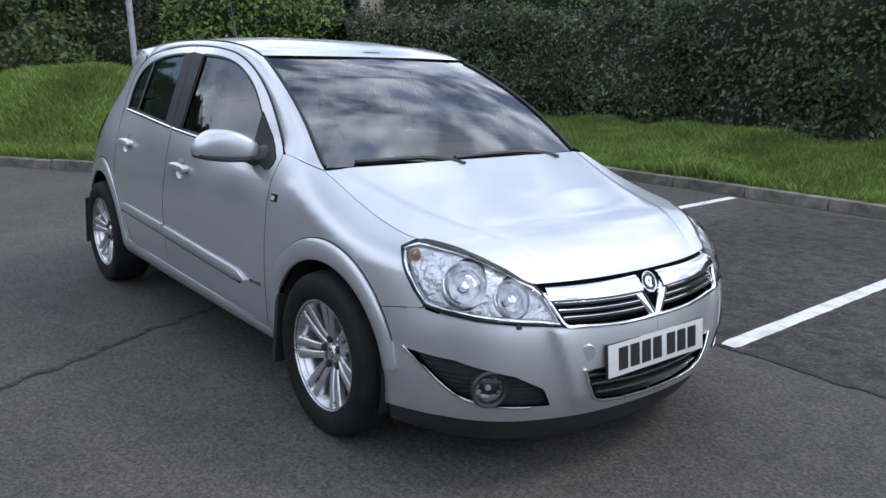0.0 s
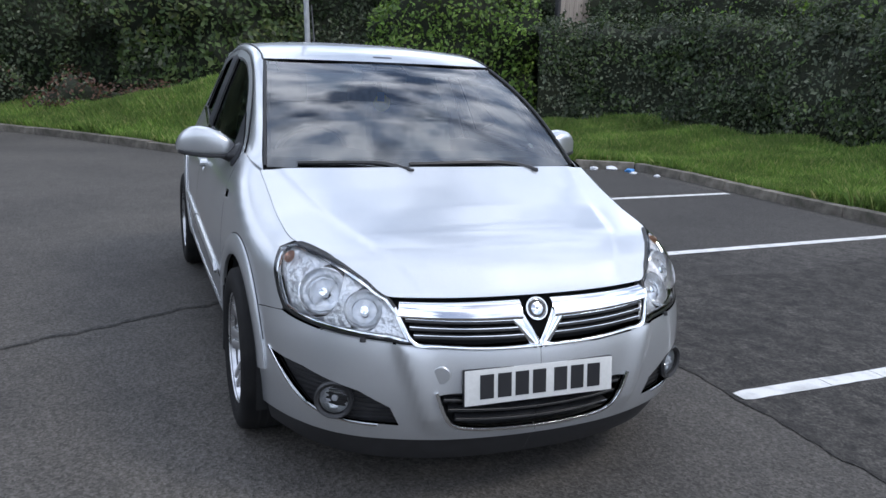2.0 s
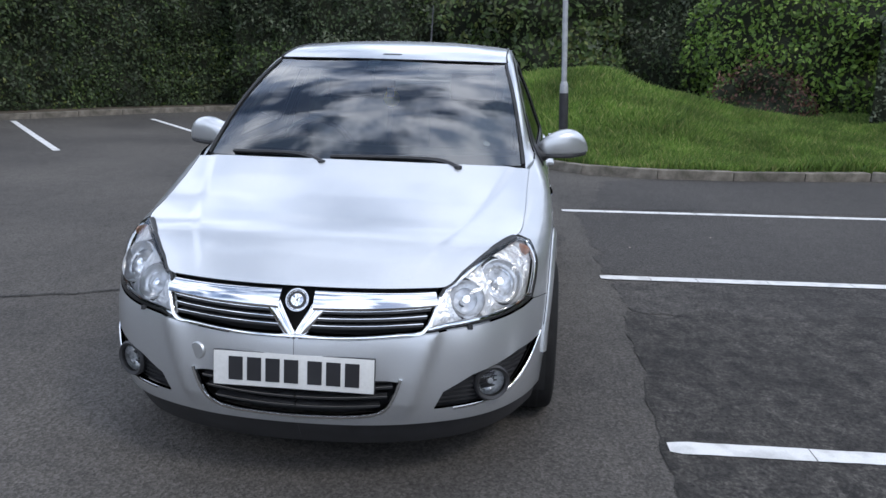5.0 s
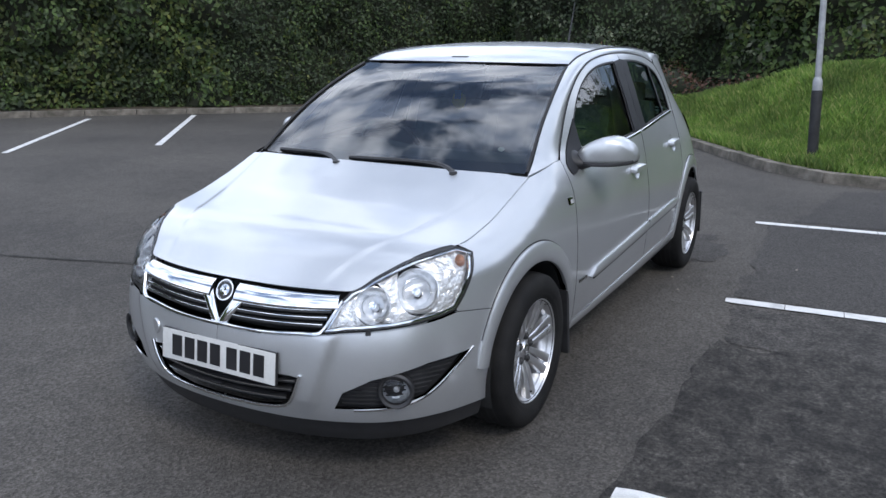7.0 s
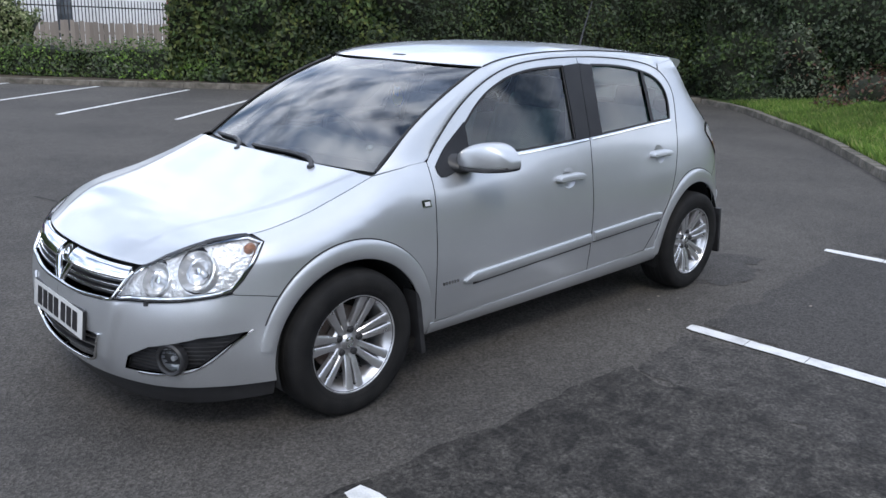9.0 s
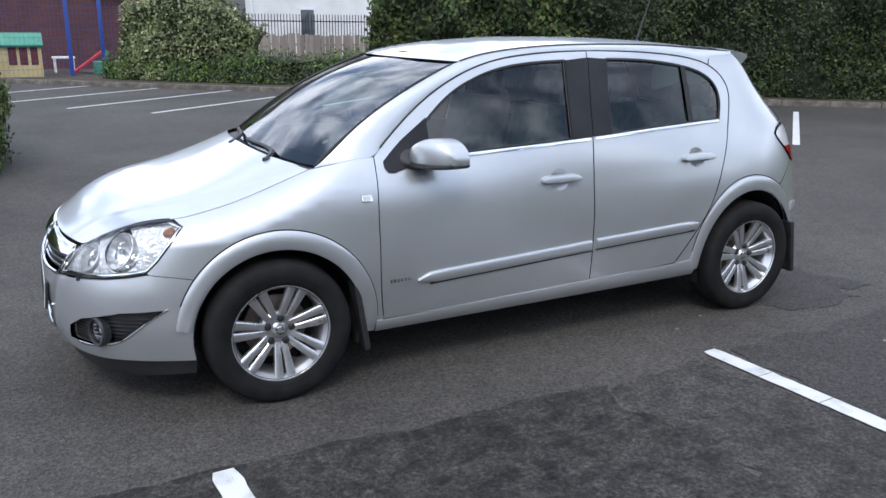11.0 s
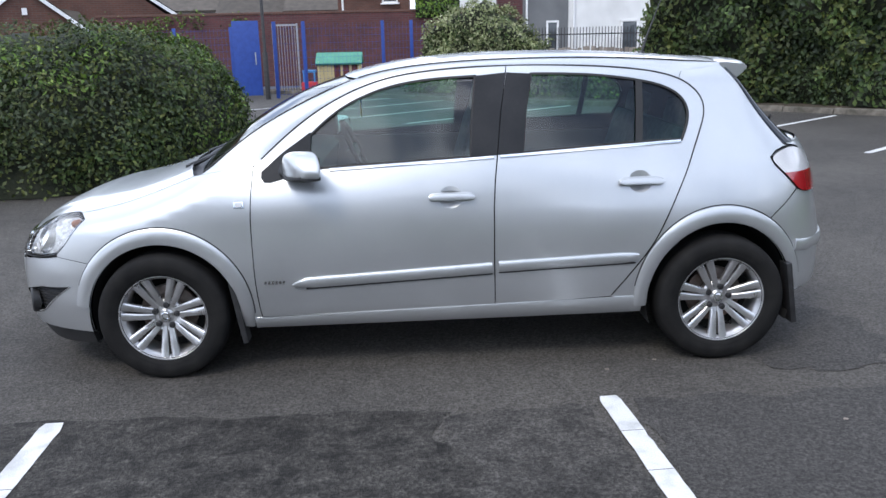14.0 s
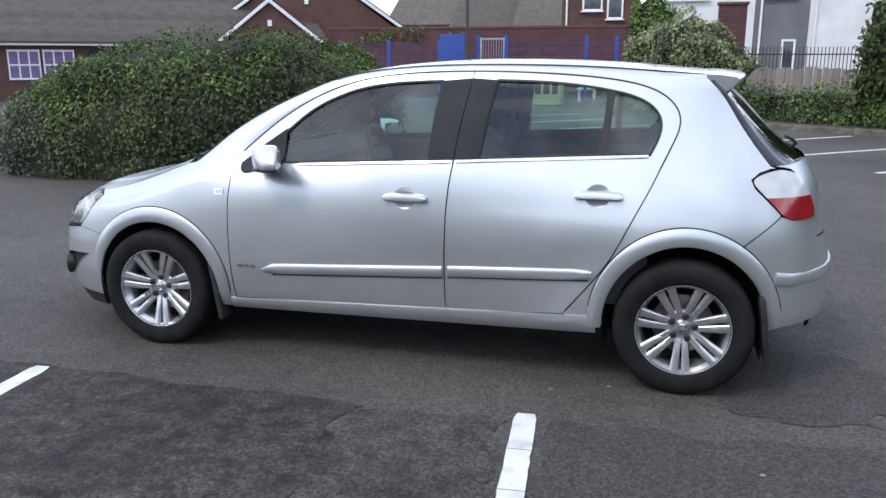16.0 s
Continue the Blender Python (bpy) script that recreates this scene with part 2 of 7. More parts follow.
def car_paint():
    m, n, l, p = material("silver_paint")
    co = n.new("ShaderNodeTexCoord")
    flake = n.new("ShaderNodeTexVoronoi")
    flake.inputs["Scale"].default_value = 1400.0
    l.new(co.outputs["Object"], flake.inputs["Vector"])
    dirt = n.new("ShaderNodeTexNoise")
    dirt.inputs["Scale"].default_value, dirt.inputs["Detail"].default_value = 4.0, 8.0
    l.new(co.outputs["Object"], dirt.inputs["Vector"])
    r = n.new("ShaderNodeValToRGB")
    r.color_ramp.elements[0].position, r.color_ramp.elements[0].color = 0.3, (0.53, 0.545, 0.556, 1)
    r.color_ramp.elements[1].position, r.color_ramp.elements[1].color = 0.7, (0.575, 0.59, 0.602, 1)
    l.new(dirt.outputs["Fac"], r.inputs["Fac"])
    sep = n.new("ShaderNodeSeparateColor")
    l.new(flake.outputs["Color"], sep.inputs["Color"])
    fv = n.new("ShaderNodeMapRange")
    fv.inputs["To Min"].default_value, fv.inputs["To Max"].default_value = 0.9, 1.1
    l.new(sep.outputs["Red"], fv.inputs["Value"])
    hsv = n.new("ShaderNodeHueSaturation")
    l.new(fv.outputs["Result"], hsv.inputs["Value"])
    l.new(r.outputs["Color"], hsv.inputs["Color"])
    l.new(hsv.outputs["Color"], p.inputs["Base Color"])
    p.inputs["Metallic"].default_value = 0.74
    rr = n.new("ShaderNodeMapRange")
    rr.inputs["To Min"].default_value, rr.inputs["To Max"].default_value = 0.31, 0.42
    l.new(dirt.outputs["Fac"], rr.inputs["Value"])
    l.new(rr.outputs["Result"], p.inputs["Roughness"])
    p.inputs["Coat Weight"].default_value = 0.9
    p.inputs["Coat Roughness"].default_value = 0.085
    return m


PAINT = car_paint()
CHROME = surface("chrome", [(0.78, 0.79, 0.80), (0.86, 0.87, 0.88)], rough=0.07, metal=1.0, bump=0.0, spread=0.03, rough_spread=0.03)
ALLOY = surface("alloy", [(0.58, 0.58, 0.59), (0.68, 0.68, 0.69)], scale=14, rough=0.3, metal=0.85, bump=0.05, spread=0.08, coat=0.4)
RUBBER = surface("tyre_rubber", [(0.007, 0.007, 0.0075), (0.017, 0.0165, 0.016)], scale=12, rough=0.8, bump=0.3, fine=160, spread=0.2, spec=0.2)
BLACK = surface("black_plastic", [(0.014, 0.014, 0.015), (0.028, 0.028, 0.03)], scale=20, rough=0.5, bump=0.25, fine=420, depth=0.001)
GASKET = surface("black_gasket", [(0.008, 0.008, 0.009), (0.014, 0.014, 0.015)], rough=0.6, bump=0.0)
PILLAR = surface("satin_black_film", [(0.020, 0.021, 0.024), (0.03, 0.031, 0.034)], rough=0.5, bump=0.05, spec=0.15)
# near-black that stands in for shade in gaps and cavities; also black liners
SHADE_BLACK = surface("cavity_shade_black", [(0.006, 0.006, 0.006), (0.012, 0.012, 0.012)], rough=0.9, bump=0.0)
TRIM_DARK = surface("grey_interior_plastic", [(0.075, 0.079, 0.084), (0.11, 0.115, 0.12)], rough=0.65, bump=0.2, fine=300, depth=0.001)
CLOTH = surface("grey_seat_cloth", [(0.10, 0.107, 0.12), (0.165, 0.172, 0.185)], scale=30, rough=0.95, bump=0.4, fine=500, depth=0.001)
HEADLINE = surface("pale_headlining", [(0.42, 0.42, 0.41), (0.5, 0.5, 0.48)], rough=0.95, bump=0.2, fine=300, depth=0.001)
FRIT = surface("black_printed_glass", [(0.012, 0.013, 0.014), (0.018, 0.019, 0.02)], rough=0.5, bump=0.0)
WINDSCREEN = thin_glass("windscreen_glass", (0.80, 0.90, 0.86), ior=2.45)
SIDEGLASS = thin_glass("green_tinted_glass", (0.58, 0.81, 0.74), ior=1.7)
LENS = thin_glass("clear_lamp_lens", (0.96, 0.97, 0.98), ior=1.45)
MIRROR = surface("mirror_silver", [(0.88, 0.88, 0.88), (0.9, 0.9, 0.9)], rough=0.02, metal=1.0, bump=0.0, spread=0.0, rough_spread=0.0)
BOWL = surface("lamp_bowl_chrome", [(0.82, 0.83, 0.84), (0.92, 0.92, 0.92)], scale=30, rough=0.16, metal=0.7, bump=0.3, fine=22, spread=0.05, depth=0.012)
REFLECTOR = surface("lamp_reflector", [(0.80, 0.81, 0.82), (0.9, 0.9, 0.9)], scale=25, rough=0.15, metal=0.45, bump=0.9, fine=34, spread=0.05, depth=0.02)
EDGE_BLACK = surface("gloss_black_edge", [(0.010, 0.012, 0.018), (0.016, 0.019, 0.026)], rough=0.1, bump=0.0, rough_spread=0.05)
RED_LENS = surface("red_lamp_lens", [(0.25, 0.007, 0.012), (0.34, 0.012, 0.018)], rough=0.12, bump=0.1, fine=120, coat=1.0, rough_spread=0.04)
CLEAR_LENS = surface("frosted_lamp_lens", [(0.46, 0.46, 0.47), (0.58, 0.58, 0.59)], rough=0.15, bump=0.1, fine=120, coat=1.0, rough_spread=0.04)
AMBER = surface("amber_bulb", [(0.26, 0.12, 0.07), (0.34, 0.17, 0.10)], rough=0.3, bump=0.0)
PLATE = surface("white_plate", [(0.56, 0.56, 0.54), (0.62, 0.62, 0.60)], rough=0.35, bump=0.03, coat=0.3)
INK = surface("black_print", [(0.012, 0.012, 0.014), (0.02, 0.02, 0.022)], rough=0.4, bump=0.0)
STEEL = surface("rusty_brake_steel", [(0.16, 0.10, 0.07), (0.30, 0.27, 0.25)], scale=18, rough=0.5, metal=0.7, bump=0.1)
BLUE_PLASTIC = surface("blue_plastic", [(0.05, 0.22, 0.55), (0.07, 0.28, 0.62)], rough=0.4, bump=0.0)
YELLOW_PLASTIC = surface("yellow_card", [(0.75, 0.62, 0.08), (0.8, 0.7, 0.12)], rough=0.6, bump=0.0)
TARMAC = asphalt("car_park_tarmac", (0.058, 0.054, 0.0495), (0.104, 0.096, 0.086), (0.18, 0.168, 0.154), 0.5)
TARMAC_DARK = asphalt("older_dark_tarmac", (0.024, 0.0218, 0.0195), (0.068, 0.0630, 0.0565), (0.185, 0.176, 0.165), 1.1, 0.85, pits=0.5)
TARMAC_BROWN = asphalt("brownish_tarmac", (0.046, 0.043, 0.040), (0.074, 0.069, 0.064), (0.15, 0.145, 0.14), 0.4)
TARMAC_WORN = asphalt("worn_rough_tarmac", (0.034, 0.0315, 0.029), (0.085, 0.079, 0.072), (0.18, 0.17, 0.16), 0.8, 0.7, pits=0.35)
LINE_PAINT = surface("worn_white_road_paint", [(0.44, 0.44, 0.43), (0.62, 0.62, 0.61), (0.66, 0.66, 0.65)], scale=9, rough=0.75, bump=0.5, fine=140, spread=0.22)
KERBSTONE = surface("concrete_kerb", [(0.055, 0.056, 0.038), (0.13, 0.115, 0.095), (0.20, 0.18, 0.15)], scale=7, rough=0.92, bump=0.6, fine=60, spread=0.25, per_object=0.18, depth=0.008)
SOIL = surface("earth_and_litter", [(0.035, 0.027, 0.018), (0.09, 0.07, 0.045)], scale=5, rough=1.0, bump=0.6, fine=40, spread=0.3, depth=0.03)
TURF = surface("turf", [(0.035, 0.062, 0.012), (0.07, 0.115, 0.022), (0.095, 0.13, 0.03)], scale=1.2, rough=1.0, bump=0.6, fine=30, spread=0.3, depth=0.03)
GRASS = leafy("grass_blades", (0.065, 0.125, 0.018), (0.155, 0.255, 0.042), (0.30, 0.30, 0.11), 0.7)
LEAF_DARK = leafy("dark_hedge_leaves", (0.016, 0.030, 0.010), (0.036, 0.060, 0.018), (0.055, 0.080, 0.027))
LEAF_MID = leafy("green_shrub_leaves", (0.030, 0.056, 0.013), (0.068, 0.115, 0.026), (0.11, 0.15, 0.045))
LEAF_LIGHT = leafy("bright_shrub_leaves", (0.055, 0.11, 0.014), (0.14, 0.25, 0.03), (0.23, 0.32, 0.06))
LEAF_OLIVE = leafy("olive_hedge_leaves", (0.03, 0.045, 0.010), (0.085, 0.11, 0.022), (0.15, 0.17, 0.04))
LEAF_GREY = leafy("grey_green_leaves", (0.04, 0.055, 0.032), (0.10, 0.125, 0.07), (0.17, 0.18, 0.12))
LEAF_PALE = leafy("variegated_leaves", (0.08, 0.11, 0.035), (0.26, 0.29, 0.13), (0.46, 0.47, 0.28))
LEAF_RUST = leafy("dead_brown_leaves", (0.05, 0.022, 0.014), (0.11, 0.05, 0.03), (0.17, 0.10, 0.06))
# near-black core of hedges and shrubs; the inner shade is in this colour
CORE = surface("hedge_shade", [(0.008, 0.012, 0.005), (0.022, 0.026, 0.012)], scale=9, rough=1.0, bump=0.5, fine=30, depth=0.03)
GALV = surface("galvanised_steel", [(0.30, 0.31, 0.32), (0.42, 0.43, 0.44)], scale=16, rough=0.5, metal=0.4, bump=0.1, spread=0.12)
BITUMEN = surface("black_bitumen_paint", [(0.010, 0.010, 0.011), (0.03, 0.03, 0.032)], scale=14, rough=0.6, bump=0.4)
WALL_BRICK = brickwork("dark_red_brick", (0.105, 0.034, 0.034), (0.074, 0.025, 0.028), (0.082, 0.064, 0.060))
GABLE_BRICK = brickwork("orange_brown_brick", (0.115, 0.049, 0.035), (0.090, 0.039, 0.029), (0.10, 0.080, 0.068))
RED_BRICK = brickwork("bright_red_brick", (0.30, 0.07, 0.05), (0.24, 0.05, 0.04), (0.25, 0.2, 0.17))
RENDER_WHITE = surface("white_render", [(0.62, 0.62, 0.61), (0.74, 0.74, 0.73)], scale=1.2, rough=0.9, bump=0.2, fine=60)
RENDER_GREY = surface("grey_render", [(0.13, 0.135, 0.14), (0.17, 0.175, 0.18)], scale=1.2, rough=0.9, bump=0.2, fine=60)
UPVC = surface("white_window_plastic", [(0.72, 0.72, 0.72), (0.8, 0.8, 0.8)], rough=0.4, bump=0.0)
PANE = surface("dark_window_pane", [(0.05, 0.06, 0.07), (0.10, 0.11, 0.12)], scale=2, rough=0.06, bump=0.0, rough_spread=0.03)
SLATE = surface("grey_brown_roof_tile", [(0.052, 0.044, 0.037), (0.088, 0.076, 0.064)], scale=3, rough=0.9, bump=0.3, island=0.15, per_object=0.2)
FENCE_WOOD = surface("weathered_pale_wood", [(0.19, 0.16, 0.135), (0.30, 0.265, 0.23)], scale=5, rough=0.95, bump=0.4, stretch=(1, 1, 0.15), per_object=0.2)
BLUE_STEEL = surface("blue_painted_steel", [(0.012, 0.045, 0.24), (0.02, 0.065, 0.31)], scale=8, rough=0.45, bump=0.1)
PURPLE = surface("purple_frames", [(0.16, 0.10, 0.22), (0.2, 0.13, 0.27)], rough=0.5, bump=0.05)
TOY_YELLOW = surface("cream_plastic", [(0.52, 0.42, 0.20), (0.6, 0.5, 0.26)], rough=0.55, bump=0.05)
TOY_INSIDE = surface("shaded_red_inside", [(0.05, 0.02, 0.015), (0.16, 0.03, 0.03)], scale=14, rough=0.7, bump=0.0)
TOY_GREEN = surface("green_plastic", [(0.05, 0.22, 0.15), (0.08, 0.3, 0.2)], rough=0.55, bump=0.05)
TOY_RED = surface("red_plastic", [(0.45, 0.02, 0.03), (0.55, 0.04, 0.05)], rough=0.5, bump=0.05)
SAFETY = surface("blue_safety_floor", [(0.05, 0.06, 0.09), (0.08, 0.09, 0.12)], rough=0.9, bump=0.3)
PAPER = surface("crumpled_paper", [(0.55, 0.56, 0.58), (0.7, 0.71, 0.73)], rough=0.8, bump=0.3)


# ---- building helpers ----
from mathutils.geometry import delaunay_2d_cdt


def mesh_object(name, verts, faces, mat, parent=None, label="", smooth=True, normals=None):
    me = bpy.data.meshes.new(name)
    me.from_pydata([tuple(v) for v in verts], [], [tuple(f) for f in faces])
    me.materials.append(mat)
    if smooth:
        me.polygons.foreach_set("use_smooth", [True] * len(me.polygons))
    me.update()
    if normals is not None:
        me.normals_split_custom_set_from_vertices([tuple(v) for v in normals])
    ob = new(name, me)
    if parent is not None:
        ob.parent = parent
    if label:
        ob["label"] = label
    return ob


def part(name, bm, mat, parent, label="", smooth=True):
    """One bmesh as one mesh object under a thing or a part."""
    me = bpy.data.meshes.new(name)
    bm.to_mesh(me)
    bm.free()
    me.materials.append(mat)
    if smooth:
        me.polygons.foreach_set("use_smooth", [True] * len(me.polygons))
        me.set_sharp_from_angle(angle=radians(38))
    ob = new(name, me)
    if parent is not None:
        ob.parent = parent
    if label:
        ob["label"] = label
    return ob


def thing(name, label, category, group="", kind="", at=(0, 0, 0), rz=0.0):
    ob = new(name)
    ob.empty_display_size = 0.2
    ob.matrix_world = pose(*at, 0, 0, rz)
    return tagged(ob, label, category, group, kind)


def box(bm, centre, size, turn=None, bevel=0.0):
    m = Matrix.LocRotScale(centre, turn, size)
    made = bmesh.ops.create_cube(bm, size=1.0, matrix=m)["verts"]
    if bevel:
        edges = list({e for v in made for e in v.link_edges})
        bmesh.ops.bevel(bm, geom=edges, offset=bevel, segments=2, affect="EDGES", profile=0.7)
    return made


def boxed(centre, size, turn=None, bevel=0.0):
    bm = bmesh.new()
    box(bm, centre, size, turn, bevel)
    return bm


def lathe(profile, steps=48, axis="y", closed=False):
    """A solid of revolution about the y axis: profile rows of (radius, along)."""
    bm = bmesh.new()
    rings = []
    for k in range(steps):
        a = 2 * math.pi * k / steps
        rings.append([bm.verts.new((r * math.cos(a), s, r * math.sin(a))) if axis == "y" else bm.verts.new((r * math.cos(a), r * math.sin(a), s)) for r, s in profile])
    for k in range(steps):
        a, b = rings[k], rings[(k + 1) % steps]
        for i in range(len(profile) - (0 if closed else 1)):
            j = (i + 1) % len(profile)
            bm.faces.new((a[i], a[j], b[j], b[i]))
    bmesh.ops.remove_doubles(bm, verts=bm.verts, dist=1e-5)
    bmesh.ops.recalc_face_normals(bm, faces=bm.faces)
    return bm


def tube(path, radius, sides=8, caps=True):
    """A round bar along a path of points; radius may be a list."""
    bm = bmesh.new()
    pts = [Vector(p) for p in path]
    rings = []
    for i, p in enumerate(pts):
        d = (pts[min(i + 1, len(pts) - 1)] - pts[max(i - 1, 0)]).normalized()
        side = d.cross(Vector((0, 0, 1)))
        side = side.normalized() if side.length > 1e-3 else Vector((1, 0, 0))
        up = side.cross(d)
        r = radius[i] if isinstance(radius, (list, tuple)) else radius
        rings.append([bm.verts.new(p + (side * math.cos(a) + up * math.sin(a)) * r) for a in [2 * math.pi * k / sides for k in range(sides)]])
    for a, b in zip(rings, rings[1:]):
        for k in range(sides):
            bm.faces.new((a[k], a[(k + 1) % sides], b[(k + 1) % sides], b[k]))
    if caps:
        bm.faces.new(rings[0])
        bm.faces.new(rings[-1])
    bmesh.ops.recalc_face_normals(bm, faces=bm.faces)
    return bm


def spline(points, n=None, per=12, closed=False):
    """Smooth curve through points (any dimension), as an array."""
    p = np.array(points, float)
    if closed:
        p = np.vstack([p[-2:], p, p[:3]])
    t = np.r_[0, np.cumsum(np.sqrt(np.linalg.norm(np.diff(p, axis=0), axis=1)) + 1e-9)]
    k = len(p)
    h = np.diff(t)
    a = np.zeros((k, k))
    b = np.zeros((k, p.shape[1]))
    a[0, 0] = a[-1, -1] = 1
    for i in range(1, k - 1):
        a[i, i - 1], a[i, i], a[i, i + 1] = h[i - 1], 2 * (h[i - 1] + h[i]), h[i]
        b[i] = 6 * ((p[i + 1] - p[i]) / h[i] - (p[i] - p[i - 1]) / h[i - 1])
    m = np.linalg.solve(a, b)
    lo, hi = (t[2], t[-3]) if closed else (t[0], t[-1])
    s = np.linspace(lo, hi, n or per * (k - 1) + 1)
    if closed:
        s = s[:-1]
    i = np.clip(np.searchsorted(t, s, side="right") - 1, 0, k - 2)
    u = (s - t[i])[:, None]
    hh = h[i][:, None]
    v = hh - u
    return m[i] * v**3 / (6 * hh) + m[i + 1] * u**3 / (6 * hh) + (p[i] / hh - m[i] * hh / 6) * v + (p[i + 1] / hh - m[i + 1] * hh / 6) * u


def pchip(xs, ys, x):
    """Shape-keeping cubic interpolation."""
    xs, ys, x = np.asarray(xs, float), np.asarray(ys, float), np.asarray(x, float)
    h = np.diff(xs)
    d = np.diff(ys, axis=0) / (h if ys.ndim == 1 else h[:, None])
    m = np.zeros_like(ys)
    m[0], m[-1] = d[0], d[-1]
    same = d[:-1] * d[1:] > 0
    m[1:-1] = np.where(same, 2 * d[:-1] * d[1:] / np.where(same, d[:-1] + d[1:], 1), 0)
    i = np.clip(np.searchsorted(xs, x, side="right") - 1, 0, len(xs) - 2)
    u = np.clip((x - xs[i]) / h[i], 0, 1)
    hi = h[i]
    if ys.ndim > 1:
        u, hi = u[:, None], hi[:, None]
    return (2 * u**3 - 3 * u**2 + 1) * ys[i] + (u**3 - 2 * u**2 + u) * hi * m[i] + (-2 * u**3 + 3 * u**2) * ys[i + 1] + (u**3 - u**2) * hi * m[i + 1]


def inside(poly, pts):
    x, y = pts[:, 0], pts[:, 1]
    r = np.zeros(len(pts), bool)
    q = np.roll(poly, -1, axis=0)
    for (x0, y0), (x1, y1) in zip(poly, q):
        if y0 != y1:
            r ^= ((y0 > y) != (y1 > y)) & (x < (x1 - x0) * (y - y0) / (y1 - y0) + x0)
    return r


def inset(poly, gap):
    """The polygon drawn in by gap (out, if negative)."""
    poly = np.array(poly, float)
    if not gap:
        return poly
    area = np.sum(poly[:, 0] * np.roll(poly[:, 1], -1) - np.roll(poly[:, 0], -1) * poly[:, 1])
    e = np.roll(poly, -1, axis=0) - poly
    e /= np.linalg.norm(e, axis=1)[:, None] + 1e-12
    nrm = np.c_[-e[:, 1], e[:, 0]] * np.sign(area)
    both = nrm + np.roll(nrm, 1, axis=0)
    both /= np.maximum(np.linalg.norm(both, axis=1), 0.5)[:, None]
    return poly + both * gap


def dense(poly, step):
    out = []
    for a, b in zip(poly, np.roll(poly, -1, axis=0)):
        k = max(1, int(np.ceil(np.linalg.norm(b - a) / step)))
        out += [a + (b - a) * i / k for i in range(k)]
    return np.array(out)


def fill(outline, holes=(), step=0.035, edge=0.02):
    """Triangles over a flat outline with holes: points, triangles and the border loops."""
    loops = [dense(np.array(outline, float), edge)] + [dense(np.array(h, float), edge) for h in holes]
    pts, edges, ids = [], [], []
    for lp in loops:
        k = len(pts)
        pts += list(lp)
        ids.append(list(range(k, k + len(lp))))
        edges += [(k + i, k + (i + 1) % len(lp)) for i in range(len(lp))]
    border = np.array(pts)
    lo, hi = loops[0].min(0), loops[0].max(0)
    gx, gy = np.meshgrid(np.arange(lo[0] + step / 2, hi[0], step), np.arange(lo[1] + step / 2, hi[1], step))
    grid = np.c_[gx.ravel(), gy.ravel()]
    ok = inside(loops[0], grid)
    for h in loops[1:]:
        ok &= ~inside(h, grid)
    grid = grid[ok]
    if len(grid):
        far = np.min(np.linalg.norm(grid[:, None] - border[None], axis=2), axis=1) > step * 0.45
        grid = grid[far]
    every = [Vector(p) for p in list(border) + list(grid)]
    v, _, f, ov, _, _ = delaunay_2d_cdt(every, edges, [], 0, 1e-6)
    v = np.array([tuple(p) for p in v])
    f = np.array([t for t in f if len(t) == 3])
    mid = v[f].mean(1)
    ok = inside(loops[0], mid)
    for h in loops[1:]:
        ok &= ~inside(h, mid)
    first = {}
    for i, src in enumerate(ov):
        for s in src:
            first.setdefault(s, i)
    return v, f[ok], [[first.get(i, i) for i in lp] for lp in ids]


# ---- the silver hatchback ----
# World axes are the car's: x ahead of the front axle, y to its left, z up from the tarmac.
car = thing("car", "silver five-door hatchback parked on tarmac, clean metallic paint", "car")
PLAN = spline([(0.860, -0.2), (0.870, 0), (0.858, 0.2), (0.826, 0.36), (0.760, 0.53), (0.664, 0.655), (0.510, 0.752), (0.3, 0.803), (0.05, 0.824), (-0.4, 0.832), (-1.5, 0.835), (-2.3, 0.829), (-2.65, 0.818), (-2.90, 0.786), (-3.07, 0.715), (-3.185, 0.585), (-3.265, 0.39), (-3.30, 0), (-3.265, -0.39)], n=4000)
PLAN = PLAN[np.argmax(PLAN[:, 1] > 0):]
PLAN = PLAN[: np.argmax((PLAN[:, 1] < 0) & (PLAN[:, 0] < -3))]
PU = np.r_[0, np.cumsum(np.linalg.norm(np.diff(PLAN, axis=0), axis=1))]
PT = np.gradient(PLAN, PU, axis=0)
PN = np.c_[-PT[:, 1], PT[:, 0]] * -1.0
PN /= np.linalg.norm(PN, axis=1)[:, None]
UMAX = PU[-1]


def u_plan(x):
    return float(np.interp(-x, -PLAN[:, 0], PU))


